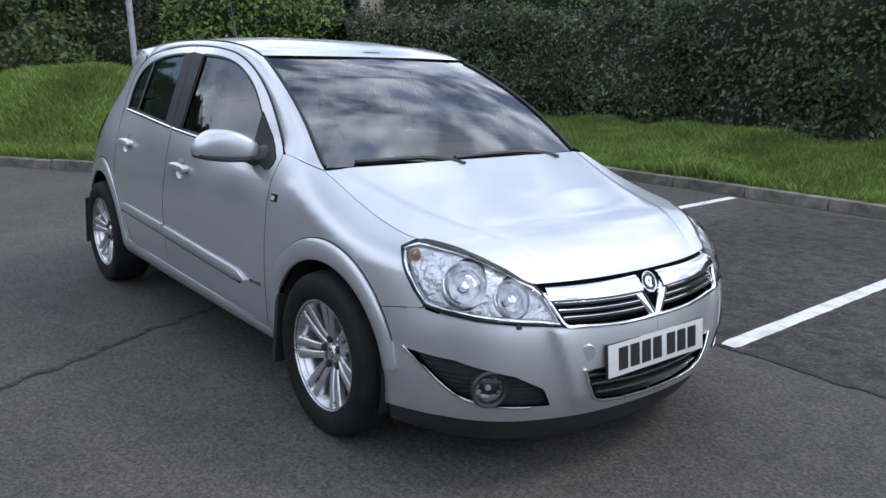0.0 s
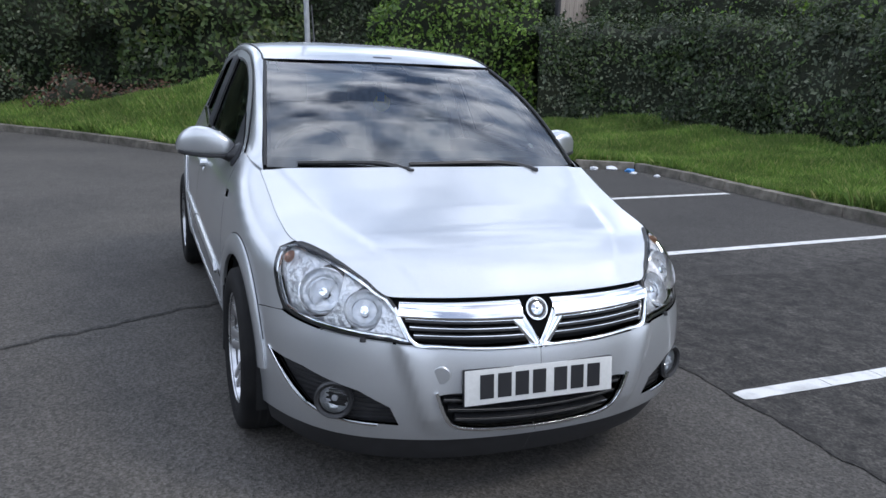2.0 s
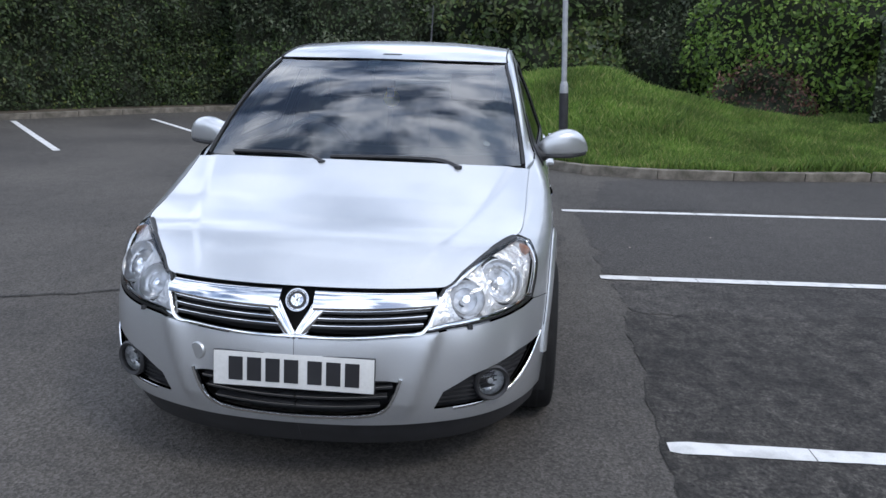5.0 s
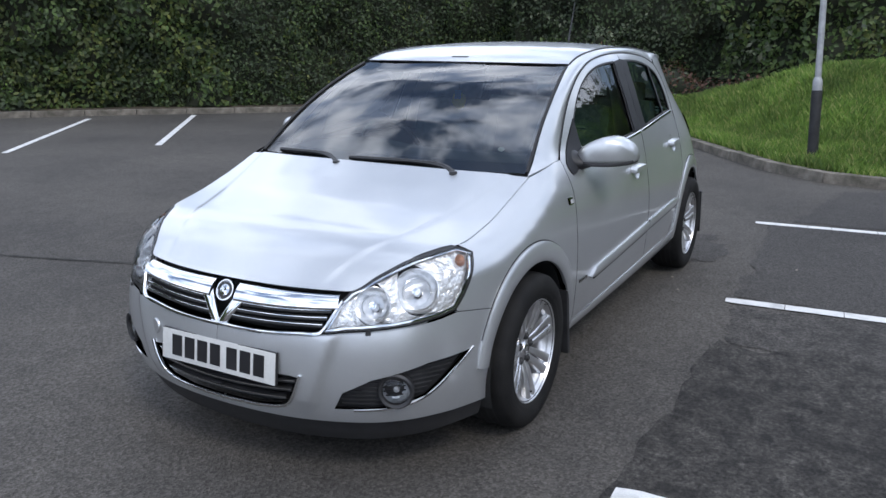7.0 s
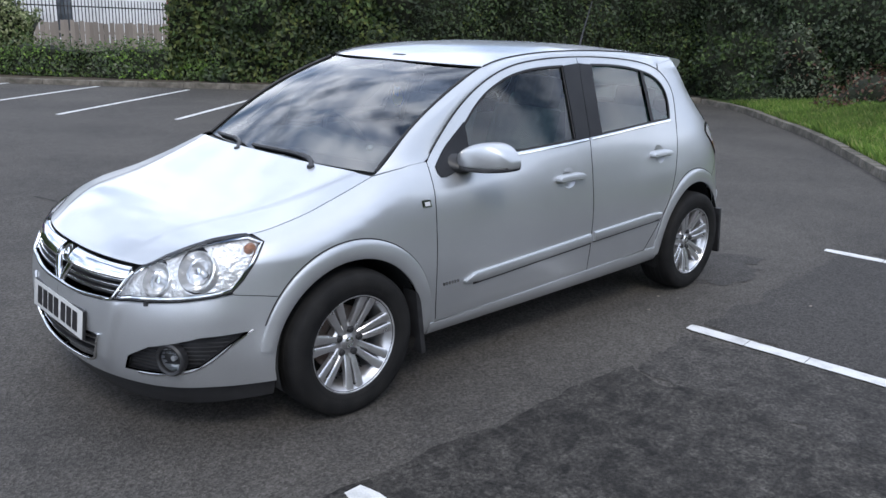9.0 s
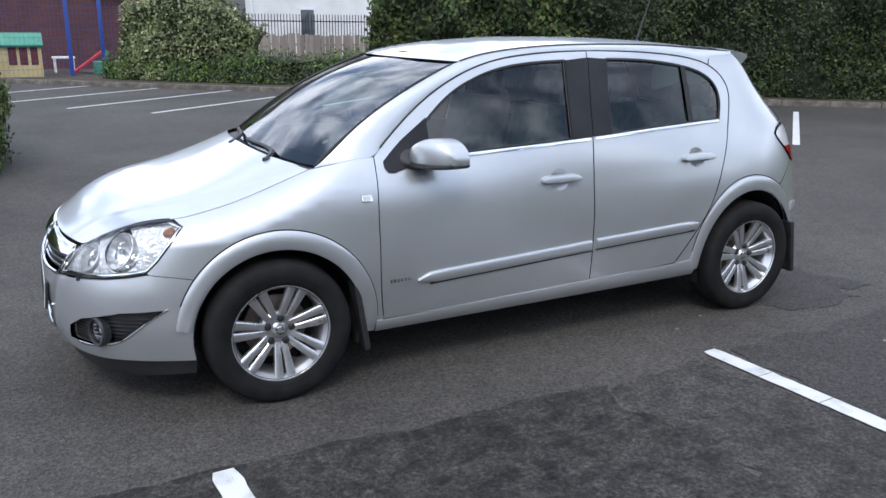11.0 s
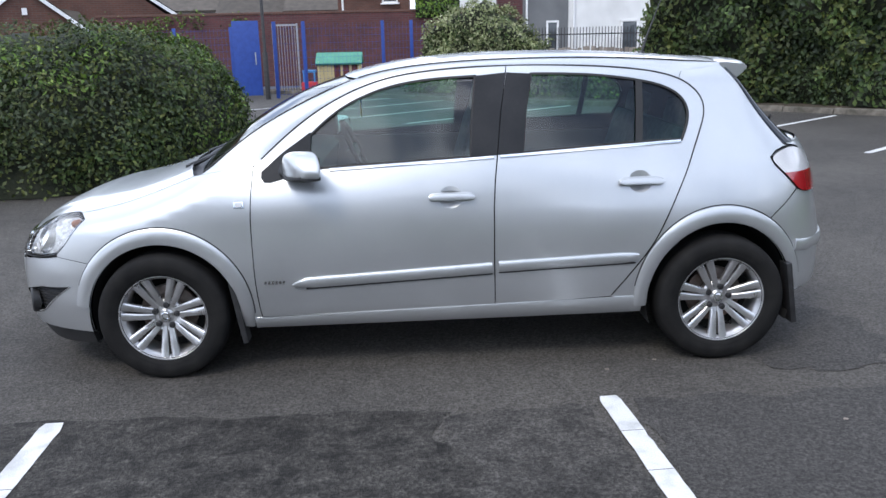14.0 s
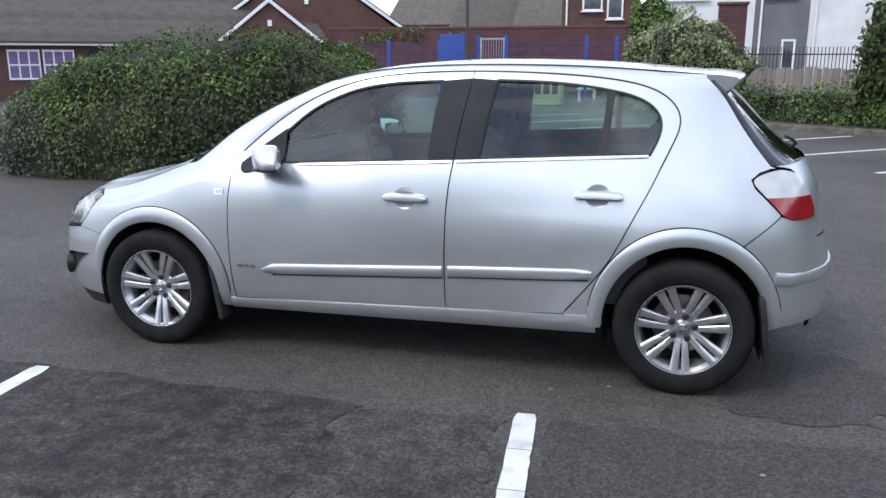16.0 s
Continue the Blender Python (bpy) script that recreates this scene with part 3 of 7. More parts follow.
ZK = [0.12, 0.18, 0.24, 0.30, 0.36, 0.44, 0.52, 0.58, 0.64, 0.70, 0.76, 0.82, 0.88, 0.94, 1.00, 1.10, 1.20, 1.30, 1.37, 1.42, 1.46]
STATIONS = {
    0.0: [-.10, -.06, -.03, -.018, -.012, -.014, -.026, -.044, -.070, -.105, -.14, -.18, -.22, -.26, -.30, -.36, -.42, -.48, -.52, -.55, -.6],
    u_plan(0.80): [-.095, -.055, -.03, -.015, -.008, -.008, -.015, -.028, -.048, -.070, -.095, -.12, -.15, -.18, -.21, -.26, -.31, -.36, -.40, -.43, -.47],
    u_plan(0.66): [-.09, -.05, -.025, -.01, -.002, 0, -.006, -.018, -.034, -.052, -.074, -.10, -.13, -.16, -.19, -.24, -.29, -.34, -.38, -.41, -.45],
    u_plan(0.48): [-.07, -.04, -.02, -.008, 0, 0, -.002, -.010, -.020, -.034, -.052, -.075, -.10, -.13, -.16, -.21, -.26, -.31, -.35, -.38, -.42],
    u_plan(0.30): [-.04, -.02, -.01, -.005, 0, 0, 0, -.003, -.009, -.018, -.032, -.05, -.074, -.10, -.13, -.18, -.23, -.28, -.32, -.35, -.39],
    u_plan(0.05): [-.04, -.02, -.01, -.005, 0, 0, 0, -.001, -.004, -.010, -.019, -.032, -.05, -.073, -.10, -.15, -.20, -.25, -.29, -.32, -.36],
    u_plan(-0.15): [-.06, -.035, -.02, -.01, -.004, 0, 0, 0, -.003, -.008, -.015, -.026, -.041, -.062, -.09, -.135, -.18, -.23, -.26, -.30, -.35],
    u_plan(-0.43): [-.10, -.07, -.04, -.018, -.010, -.003, 0, 0, -.002, -.007, -.013, -.024, -.043, -.075, -.112, -.150, -.186, -.225, -.252, -.29, -.34],
    u_plan(-1.4): [-.10, -.07, -.04, -.018, -.010, -.003, 0, .001, -.001, -.006, -.014, -.025, -.038, -.054, -.074, -.113, -.152, -.197, -.228, -.262, -.32],
    u_plan(-2.3): [-.10, -.07, -.04, -.018, -.010, -.003, 0, .001, -.001, -.008, -.020, -.038, -.058, -.081, -.107, -.152, -.196, -.240, -.270, -.305, -.36],
    u_plan(-2.75): [-.06, -.04, -.02, -.010, -.004, 0, 0, .001, -.002, -.008, -.020, -.038, -.060, -.086, -.116, -.168, -.218, -.262, -.292, -.33, -.40],
    u_plan(-3.10): [-.08, -.05, -.03, -.012, -.002, 0, 0, -.004, -.012, -.022, -.034, -.048, -.065, -.088, -.12, -.19, -.27, -.35, -.41, -.47, -.54],
    UMAX: [-.08, -.05, -.03, -.012, -.002, 0, 0, -.006, -.03, -.05, -.06, -.068, -.08, -.10, -.14, -.22, -.32, -.43, -.5, -.56, -.62],
}
SU = np.array(sorted(STATIONS))
ST = np.array([STATIONS[u] for u in SU])


def base_off(a, z):
    """How far the skin lies out from the plan's line, before the wing rolls over to the bonnet."""
    rows = pchip(SU, ST, a)
    zz = np.clip(z, ZK[0], ZK[-1])
    zk = np.array(ZK)
    h = np.diff(zk)
    dl = np.diff(rows, axis=1) / h
    m = np.zeros_like(rows)
    m[:, 0], m[:, -1] = dl[:, 0], dl[:, -1]
    m[:, 1:-1] = (dl[:, :-1] * h[1:] + dl[:, 1:] * h[:-1]) / (h[1:] + h[:-1])
    i = np.clip(np.searchsorted(zk, zz, side="right") - 1, 0, len(zk) - 2)
    k = np.arange(len(zz))
    t = (zz - zk[i]) / h[i]
    off = (2 * t**3 - 3 * t**2 + 1) * rows[k, i] + (t**3 - 2 * t**2 + t) * h[i] * m[k, i] + (-2 * t**3 + 3 * t**2) * rows[k, i + 1] + (t**3 - t**2) * h[i] * m[k, i + 1]
    return off


# the bonnet's shut line: round the headlamp's top and back to the windscreen's foot
SHUT = np.array([(0.704, 0.447, 0.672), (0.624, 0.514, 0.715), (0.522, 0.586, 0.761), (0.430, 0.646, 0.781), (0.375, 0.680, 0.788), (0.20, 0.698, 0.824), (0.05, 0.701, 0.870), (-0.06, 0.703, 0.910), (-0.16, 0.706, 0.948)])
foot_u, foot_d = [], []
for q in SHUT:
    k = int(np.argmin(np.linalg.norm(PLAN - q[:2], axis=1)))
    foot_u.append(PU[k])
    foot_d.append(float(np.dot(q[:2] - PLAN[k], PN[k])))
foot_u = np.array(foot_u)
ROLL_U = np.r_[0.0, foot_u, u_plan(-0.34), u_plan(-0.50), UMAX]
ROLL_Z = np.r_[0.680, SHUT[:, 2], 1.02, 1.10, 1.2]
drop_d = np.array(foot_d) - base_off(foot_u, SHUT[:, 2])
ROLL_D = np.r_[drop_d[0], drop_d, drop_d[-1] * 0.35, 0.0, 0.0]
ROLL_W = np.r_[0.07, [0.075, 0.08, 0.085, 0.09, 0.10, 0.12, 0.125, 0.125, 0.12], 0.12, 0.12, 0.12]


def skin(u, z, d=0.0):
    """Points of the car's skin at u (metres round the plan from the nose; minus on its right side) and height z, d metres proud."""
    u, z = np.atleast_1d(np.asarray(u, float)), np.atleast_1d(np.asarray(z, float))
    a = np.minimum(np.abs(u), UMAX)
    off = base_off(a, z)
    zs, dd, w = pchip(ROLL_U, ROLL_Z, a), pchip(ROLL_U, ROLL_D, a), pchip(ROLL_U, ROLL_W, a)
    t = np.maximum((z - zs + w) / w, 0)
    off = off + dd * np.where(t < 1, t**2, 2 * t - 1)
    line = 0.365 + (z - 0.30) * 0.33
    off = off + 0.014 * np.exp(-((a - line) / np.where(a > line, 0.028, 0.060))**2) * np.clip((z - 0.25) / 0.06, 0, 1) * np.clip((0.60 - z) / 0.07, 0, 1)
    off = off + d
    x = np.interp(a, PU, PLAN[:, 0]) + np.interp(a, PU, PN[:, 0]) * off
    y = np.interp(a, PU, PLAN[:, 1]) + np.interp(a, PU, PN[:, 1]) * off
    return np.c_[x, y * np.where(u < 0, -1, 1), z]


def skin_normal(u, z):
    e = 0.004
    a, b = skin(u + e, z) - skin(u - e, z), skin(u, z + e) - skin(u, z - e)
    n = np.cross(a, b)
    n /= np.linalg.norm(n, axis=1)[:, None]
    p = skin(u, z)
    out = np.c_[p[:, 0] + 1.3, p[:, 1], p[:, 2] * 0 + 0.2]
    return n * np.sign(np.sum(n * (out * [0.3, 1, 1]), axis=1))[:, None]


U_SIDE = np.linspace(u_plan(0.62), u_plan(-3.2), 1600)
U_FRONT = np.linspace(0, u_plan(0.10), 900)


def at_x(x, z):
    """(u, z) of the side's point over x at height z."""
    p = skin(U_SIDE, np.full_like(U_SIDE, z))[:, 0]
    k = np.argsort(p)
    return (float(np.interp(x, p[k], U_SIDE[k])), z)


def at_y(y, z):
    p = skin(U_FRONT, np.full_like(U_FRONT, z))[:, 1]
    k = np.argsort(p)
    return (float(np.interp(y, p[k], U_FRONT[k])), z)


def sides(points):
    return [at_x(x, z) for x, z in points]


LINING = [[], []]


def panel(name, outline, mat, parent, side=1, holes=(), d=0.0, flange=0.014, step=0.035, gap=0.003, label="", lining=True, bulge=0.0):
    """A pressed sheet of the skin within an outline of (u, z), with folded edges."""
    loop = inset(outline, gap)
    cut = [inset(h, -gap) for h in holes]
    v, f, borders = fill(loop, cut, step)
    n0 = skin_normal(v[:, 0], v[:, 1])
    dd = d
    if bulge:
        c = (v.max(0) + v.min(0)) / 2
        r = np.abs((v - c) / ((v.max(0) - v.min(0)) / 2))
        dd = d + bulge * np.clip(1 - r[:, 0]**4, 0, 1) * np.clip(1 - r[:, 1]**4, 0, 1)
    p = skin(v[:, 0], v[:, 1], dd)
    verts, faces, norms = list(p), [], list(n0)
    a, b, c = p[f[:, 0]], p[f[:, 1]], p[f[:, 2]]
    flip = np.sum(np.cross(b - a, c - a) * n0[f[:, 0]], axis=1) < 0
    faces = [tuple(t[::-1]) if w else tuple(t) for t, w in zip(f, flip)]
    # sheet for the near-black shell, so that the gaps look shaded
    if lining:
        k = sum(len(q) for q in LINING[0])
        LINING[0].append(skin(v[:, 0], v[:, 1], d - 0.016) * [1, side, 1])
        LINING[1] += [tuple(i + k for i in t) for t in faces]
    if flange:
        for lp in borders:
            q = v[lp]
            e = np.roll(q, -1, axis=0) - np.roll(q, 1, axis=0)
            base = len(verts)
            back = skin(q[:, 0], q[:, 1], (d if np.isscalar(dd) else dd[lp]) - flange)
            tang = np.roll(p[lp], -1, axis=0) - np.roll(p[lp], 1, axis=0)
            outn = np.cross(tang, n0[lp])
            outn /= np.linalg.norm(outn, axis=1)[:, None] + 1e-9
            verts += list(p[lp]) + list(back)
            norms += list(outn) + list(outn)
            k = len(lp)
            faces += [(base + i, base + (i + 1) % k, base + k + (i + 1) % k, base + k + i) for i in range(k)]
    verts, norms = np.array(verts), np.array(norms)
    if side < 0:
        verts, norms = verts * [1, -1, 1], norms * [1, -1, 1]
        faces = [t[::-1] for t in faces]
    return mesh_object(name, verts, faces, mat, parent, label, normals=norms)


def strip(name, path, width, mat, parent, side=1, d=0.0, thick=0.006, label="", closed=False, taper=False):
    """A moulding laid along a path of (u, z) on the skin."""
    q = np.array(path, float)
    e = (np.roll(q, -1, 0) - np.roll(q, 1, 0)) if closed else np.gradient(q, axis=0)
    e /= np.linalg.norm(e, axis=1)[:, None]
    nrm = np.c_[-e[:, 1], e[:, 0]]
    w = np.full(len(q), width / 2) if np.isscalar(width) else np.array(width) / 2
    prof = [(-1, -0.3), (-1, 0.6), (-0.7, 1.0), (0, 1.08), (0.7, 1.0), (1, 0.6), (1, -0.3)]
    rows = []
    for a, h in prof:
        s = q + nrm * (w * a)[:, None]
        rows.append(skin(s[:, 0], s[:, 1], d + thick * h) * [1, side, 1])
    k, m = len(q), len(prof)
    verts = np.array(rows).transpose(1, 0, 2).reshape(-1, 3)
    faces = []
    for i in range(k if closed else k - 1):
        j = (i + 1) % k
        faces += [(i * m + s, j * m + s, j * m + s + 1, i * m + s + 1) for s in range(m - 1)]
    if not closed:
        faces += [tuple(range(m)), tuple((k - 1) * m + s for s in range(m))]
    bm = bmesh.new()
    vs = [bm.verts.new(tuple(p)) for p in verts]
    for t in faces:
        bm.faces.new([vs[i] for i in t])
    bmesh.ops.recalc_face_normals(bm, faces=bm.faces)
    return part(name, bm, mat, parent, label)


def across(name, edge, mat, parent, bow, crown, m=40, label="", power=2.0, inward=0.0, trim=1.0, crease=0.0):
    """A sheet from an edge curve on the left to its mirror image, bowed ahead and crowned at the middle.
    bow and crown run along the edge."""
    e = np.array(edge, float)
    k = len(e)
    bow, crown = np.interp(np.linspace(0, 1, k), np.linspace(0, 1, len(bow)), bow), np.interp(np.linspace(0, 1, k), np.linspace(0, 1, len(crown)), crown)
    v = np.linspace(-1, 1, m) * trim
    w = 1 - np.abs(v)**power
    g = np.stack([e[:, None, 0] + bow[:, None] * w, e[:, None, 1] * v[None], e[:, None, 2] + crown[:, None] * w - inward], axis=2)
    if crease:
        yc = np.interp(np.linspace(0, 1, k), [0, 0.35, 1], [0.33, 0.44, 0.62])[:, None]
        a = np.abs(g[:, :, 1])
        g[:, :, 2] += crease * np.where(a < yc, np.exp(-((yc - a) / 0.16)**2), np.exp(-((a - yc) / 0.020)**2)) * np.clip(np.linspace(0, 8, k), 0, 1)[:, None]
    nrm = np.cross(np.gradient(g, axis=0), np.gradient(g, axis=1))
    nrm /= np.linalg.norm(nrm, axis=2)[:, :, None]
    if nrm[k // 2, m // 2, 2] < 0:
        nrm = -nrm
    verts, norms = g.reshape(-1, 3), nrm.reshape(-1, 3)
    faces = [(i * m + j, (i + 1) * m + j, (i + 1) * m + j + 1, i * m + j + 1) for i in range(k - 1) for j in range(m - 1)]
    a, b, c = verts[faces[0][0]], verts[faces[0][1]], verts[faces[0][2]]
    if np.dot(np.cross(b - a, c - b), norms[faces[0][0]]) < 0:
        faces = [t[::-1] for t in faces]
    return mesh_object(name, verts, faces, mat, parent, label, normals=norms)


def bridge(name, left, right, mat, parent, side=1, m=9, swell=0.012, label=""):
    """A rounded sheet between two matching 3D curves."""
    a, b = np.array(left, float), np.array(right, float)
    v = np.linspace(0, 1, m)
    g = a[:, None] * (1 - v)[None, :, None] + b[:, None] * v[None, :, None]
    t = np.gradient(a, axis=0)
    nrm = np.cross(t, b - a)
    nrm /= np.linalg.norm(nrm, axis=1)[:, None] + 1e-9
    nrm *= np.sign(nrm[:, 2:3] + 0.5 * nrm[:, 1:2])
    g = g + nrm[:, None] * (swell * 4 * v * (1 - v))[None, :, None]
    n2 = np.cross(np.gradient(g, axis=0), np.gradient(g, axis=1))
    n2 /= np.linalg.norm(n2, axis=2)[:, :, None] + 1e-9
    n2 *= np.sign(np.sum(n2 * nrm[:, None], axis=2))[:, :, None]
    k = len(a)
    faces = [(i * m + j, (i + 1) * m + j, (i + 1) * m + j + 1, i * m + j + 1) for i in range(k - 1) for j in range(m - 1)]
    verts, norms = g.reshape(-1, 3), n2.reshape(-1, 3)
    p, q, r = verts[faces[len(faces) // 2][0]], verts[faces[len(faces) // 2][1]], verts[faces[len(faces) // 2][2]]
    if np.dot(np.cross(q - p, r - q), norms[faces[len(faces) // 2][0]]) < 0:
        faces = [t[::-1] for t in faces]
    if side < 0:
        verts, norms, faces = verts * [1, -1, 1], norms * [1, -1, 1], [t[::-1] for t in faces]
    return mesh_object(name, verts, faces, mat, parent, label, normals=norms)


def arc(cx, cz, r, a0, a1, n=30):
    """Points (x, z) of a wheel arch, in degrees from ahead upward."""
    return [(cx + r * math.cos(radians(a)), cz + r * math.sin(radians(a)) * ((1.0 if cx > -1 else 1.06) if math.sin(radians(a)) > 0 else 1.0)) for a in np.linspace(a0, a1, n)]


AX, AZ, AR = (0.006, -2.617), 0.308, 0.348
# shut lines and main edges, as (x, z) on the side
DRIP = spline([(-0.44, 0.985), (-0.575, 1.105), (-0.76, 1.238), (-1.00, 1.346), (-1.25, 1.392), (-1.63, 1.410), (-2.05, 1.396), (-2.35, 1.360), (-2.49, 1.305), (-2.55, 1.235), (-2.555, 1.17), (-2.53, 1.10), (-2.485, 1.00)], n=90)
su = np.linspace(foot_u[0], foot_u[-1], 60)
SHUT_UZ = np.c_[su, pchip(ROLL_U, ROLL_Z, su)]
K_LAMP = int(np.argmin(np.abs(su - foot_u[4])))
SHUT_3D = skin(SHUT_UZ[:, 0], SHUT_UZ[:, 1])
GATE = spline([(-2.66, 1.388), (-2.73, 1.315), (-2.79, 1.225), (-2.85, 1.135), (-2.915, 1.05), (-2.945, 1.015)], n=40)
GATE_3D = np.array([skin(*[np.array([c]) for c in at_x(x, z)])[0] for x, z in GATE])
BELT = [(-0.70, 0.958), (-1.0, 0.975), (-1.55, 1.002), (-2.0, 1.025), (-2.43, 1.045)]

belt = spline(BELT, n=60)
BELT_Z = lambda x: float(np.interp(-x, -belt[:, 0], belt[:, 1]))
WIN_F = spline([(-0.70, 1.115), (-0.84, 1.228), (-1.04, 1.316), (-1.25, 1.354), (-1.48, 1.366)], n=36)
WIN_F = [(-0.695, 0.975), (-0.698, 1.05)] + [tuple(p) for p in WIN_F] + [(-1.475, 1.366), (-1.455, 1.2), (-1.44, 1.008)] + [(x, BELT_Z(x) + 0.012) for x in (-1.3, -1.1, -0.9, -0.75)]
PIL_F = [(-1.475, 1.366), (-1.6185, 1.378), (-1.5830, 1.2), (-1.5605, 1.014), (-1.44, 1.008), (-1.455, 1.2)]
WIN_R = [(-1.735, 1.370)] + [tuple(p) for p in spline([(-1.735, 1.370), (-2.0, 1.360), (-2.25, 1.328), (-2.41, 1.278), (-2.472, 1.212), (-2.474, 1.14), (-2.437, 1.052)], n=40)] + [(x, BELT_Z(x) + 0.012) for x in (-2.3, -2.1, -1.9, -1.68)] + [(-1.70, 1.2)]
PIL_R = [(-1.6205, 1.378), (-1.735, 1.370), (-1.70, 1.2), (-1.68, 1.02), (-1.5640, 1.015), (-1.5870, 1.2)]
DOOR_SPLIT = [(-1.622, 1.408), (-1.585, 1.2), (-1.562, 1.01), (-1.548, 0.9), (-1.540, 0.78), (-1.538, 0.55), (-1.542, 0.312)]
FRONT_EDGE = [(-0.44, 0.985), (-0.432, 0.88), (-0.425, 0.76), (-0.425, 0.62), (-0.427, 0.47), (-0.436, 0.345), (-0.444, 0.287)]
REAR_EDGE = [(-2.485, 1.00), (-2.445, 0.91), (-2.375, 0.77), (-2.30, 0.62), (-2.235, 0.52), (-2.15, 0.41), (-2.09, 0.335)]
K_TOP = int(np.argmin(np.abs(DRIP[:, 0] + 2.38) + (DRIP[:, 1] < 1.3) * 9))
k_split = int(np.argmin(np.abs(DRIP[:, 0] + 1.622) + (DRIP[:, 1] < 1.3) * 9))
front_door_line = [tuple(p) for p in DRIP[: k_split]] + DOOR_SPLIT + [(-1.2, 0.303), (-0.8, 0.293)] + [tuple(p) for p in spline(FRONT_EDGE, n=30)[::-1]][:-1]
rear_door_line = [DOOR_SPLIT[0]] + [tuple(p) for p in DRIP[k_split + 1:]] + [tuple(p) for p in spline(REAR_EDGE, n=30)[1:]] + [(-1.8, 0.322)] + DOOR_SPLIT[::-1][:-1]
wing_line = [tuple(p) for p in spline(FRONT_EDGE, n=30)[::-1]]
HL_OUT = [(u_plan(0.365), 0.764), (u_plan(0.385), 0.742), (u_plan(0.425), 0.69), (u_plan(0.465), 0.64), (u_plan(0.505), 0.60)]

HANDLE = {"front_door": (-1.345, 0.832), "rear_door": (-2.228, 0.874)}


def dish_line(hx, hz):
    return [(hx + 0.004 + 0.053 * math.cos(t), hz + 0.002 + 0.047 * math.sin(t)) for t in np.linspace(0, 2 * math.pi, 40, endpoint=False)]


for side in (1, -1):
    # wing: from the door round over the wheel to the lamp
    low = [(-0.444, 0.287), (-0.425, 0.25)] + [p for p in arc(AX[0], AZ, AR, 188, 46, 40)]
    wing = sides(low) + sides([(0.335, 0.566), (0.40, 0.578), (0.495, 0.592)]) + HL_OUT[::-1]
    wing += [tuple(p) for p in SHUT_UZ[K_LAMP:]] + sides([(-0.25, 0.965), (-0.36, 0.982)]) + sides([tuple(p) for p in spline(FRONT_EDGE, n=30)])[:-1]
    panel("wing", wing, PAINT, car, side, gap=0.0016)
    for nm, line, win, pil in (("front_door", front_door_line, WIN_F, PIL_F), ("rear_door", rear_door_line, WIN_R, PIL_R)):
        hole = sides(win)
        door = panel(nm, sides(line), PAINT, car, side, holes=[hole, sides(dish_line(*HANDLE[nm]))])
        panel("window_glass", sides(win), SIDEGLASS, door, side, d=-0.010, flange=0, gap=-0.004, lining=False, label="green-tinted window glass")
        strip("window_seal", dense(np.array(sides(win)), 0.03), 0.014, GASKET, door, side, d=-0.004, thick=0.004, closed=True, label="black rubber seal")
        if nm == "rear_door":
            panel("quarter_light_bar", sides([(-2.236, 1.335), (-2.268, 1.328), (-2.262, 1.2), (-2.246, 1.035), (-2.212, 1.033), (-2.228, 1.2)]), GASKET, door, side, d=0.001, flange=0.010, gap=0, lining=False, label="black bar before the fixed quarter light")
        panel("pillar_cover", sides(pil), PILLAR, door, side, d=0.004, flange=0.01, gap=0.0, lining=False, label="satin black pillar cover")
    hb = [h for h in car.children if h.name.split(".")[0] in ("front_door", "rear_door")][-2:]
    # near-black strips behind the door gaps, standing in for the shade there
    for gap_line in (spline(DOOR_SPLIT, n=30), spline(FRONT_EDGE, n=30), spline(REAR_EDGE, n=30), DRIP):
        strip("door_seal", sides([tuple(q) for q in gap_line]), 0.05, SHADE_BLACK, car, side, d=-0.026, thick=0.004, label="near-black backing strip that darkens the door gap")
    # dark of the shut gap over the doors, laid on as a black line
    strip("drip_seal", sides([tuple(q) for q in DRIP[2:]]), 0.007, GASKET, car, side, d=0.0, thick=0.002, label="thin black line drawn as the dark gap over the doors")
    # bright strip under the windows
    strip("waist_strip", sides([(x, BELT_Z(x) + 0.004) for x in np.linspace(-0.79, -1.545, 26)]), 0.014, CHROME, hb[0], side, d=0.002, thick=0.005, label="chrome waist strip")
    strip("waist_strip", sides([(x, BELT_Z(x) + 0.004) for x in np.linspace(-1.575, -2.43, 26)]), 0.014, CHROME, hb[1], side, d=0.002, thick=0.005, label="chrome waist strip")
    # rubbing strips on the doors
    strip("rubbing_strip", sides([(-0.60, 0.446), (-0.63, 0.450), (-0.66, 0.456)] + [(x, 0.456 + (-0.69 - x) * 0.052) for x in np.linspace(-0.69, -1.528, 24)]), [0.008, 0.03, 0.044] + [0.05] * 24, PAINT, hb[0], side, d=0.0, thick=0.013, label="silver rubbing strip")
    strip("rubbing_strip", sides([(x, 0.504 + (-1.56 - x) * 0.04) for x in np.linspace(-1.558, -2.215, 20)]), [0.05] * 17 + [0.048, 0.042, 0.03], PAINT, hb[1], side, d=0.0, thick=0.013, label="silver rubbing strip")
    # the shadow under each rubbing strip, laid on as a thin black strip
    strip("strip_seal", sides([(x, 0.4275 + (-0.69 - x) * 0.052) for x in np.linspace(-0.66, -1.528, 24)]), 0.008, GASKET, hb[0], side, d=0.0, thick=0.006, label="dark strip drawn as the shadow under the rubbing strip")
    strip("strip_seal", sides([(x, 0.476 + (-1.56 - x) * 0.04) for x in np.linspace(-1.558, -2.20, 20)]), 0.008, GASKET, hb[1], side, d=0.0, thick=0.006, label="dark strip drawn as the shadow under the rubbing strip")
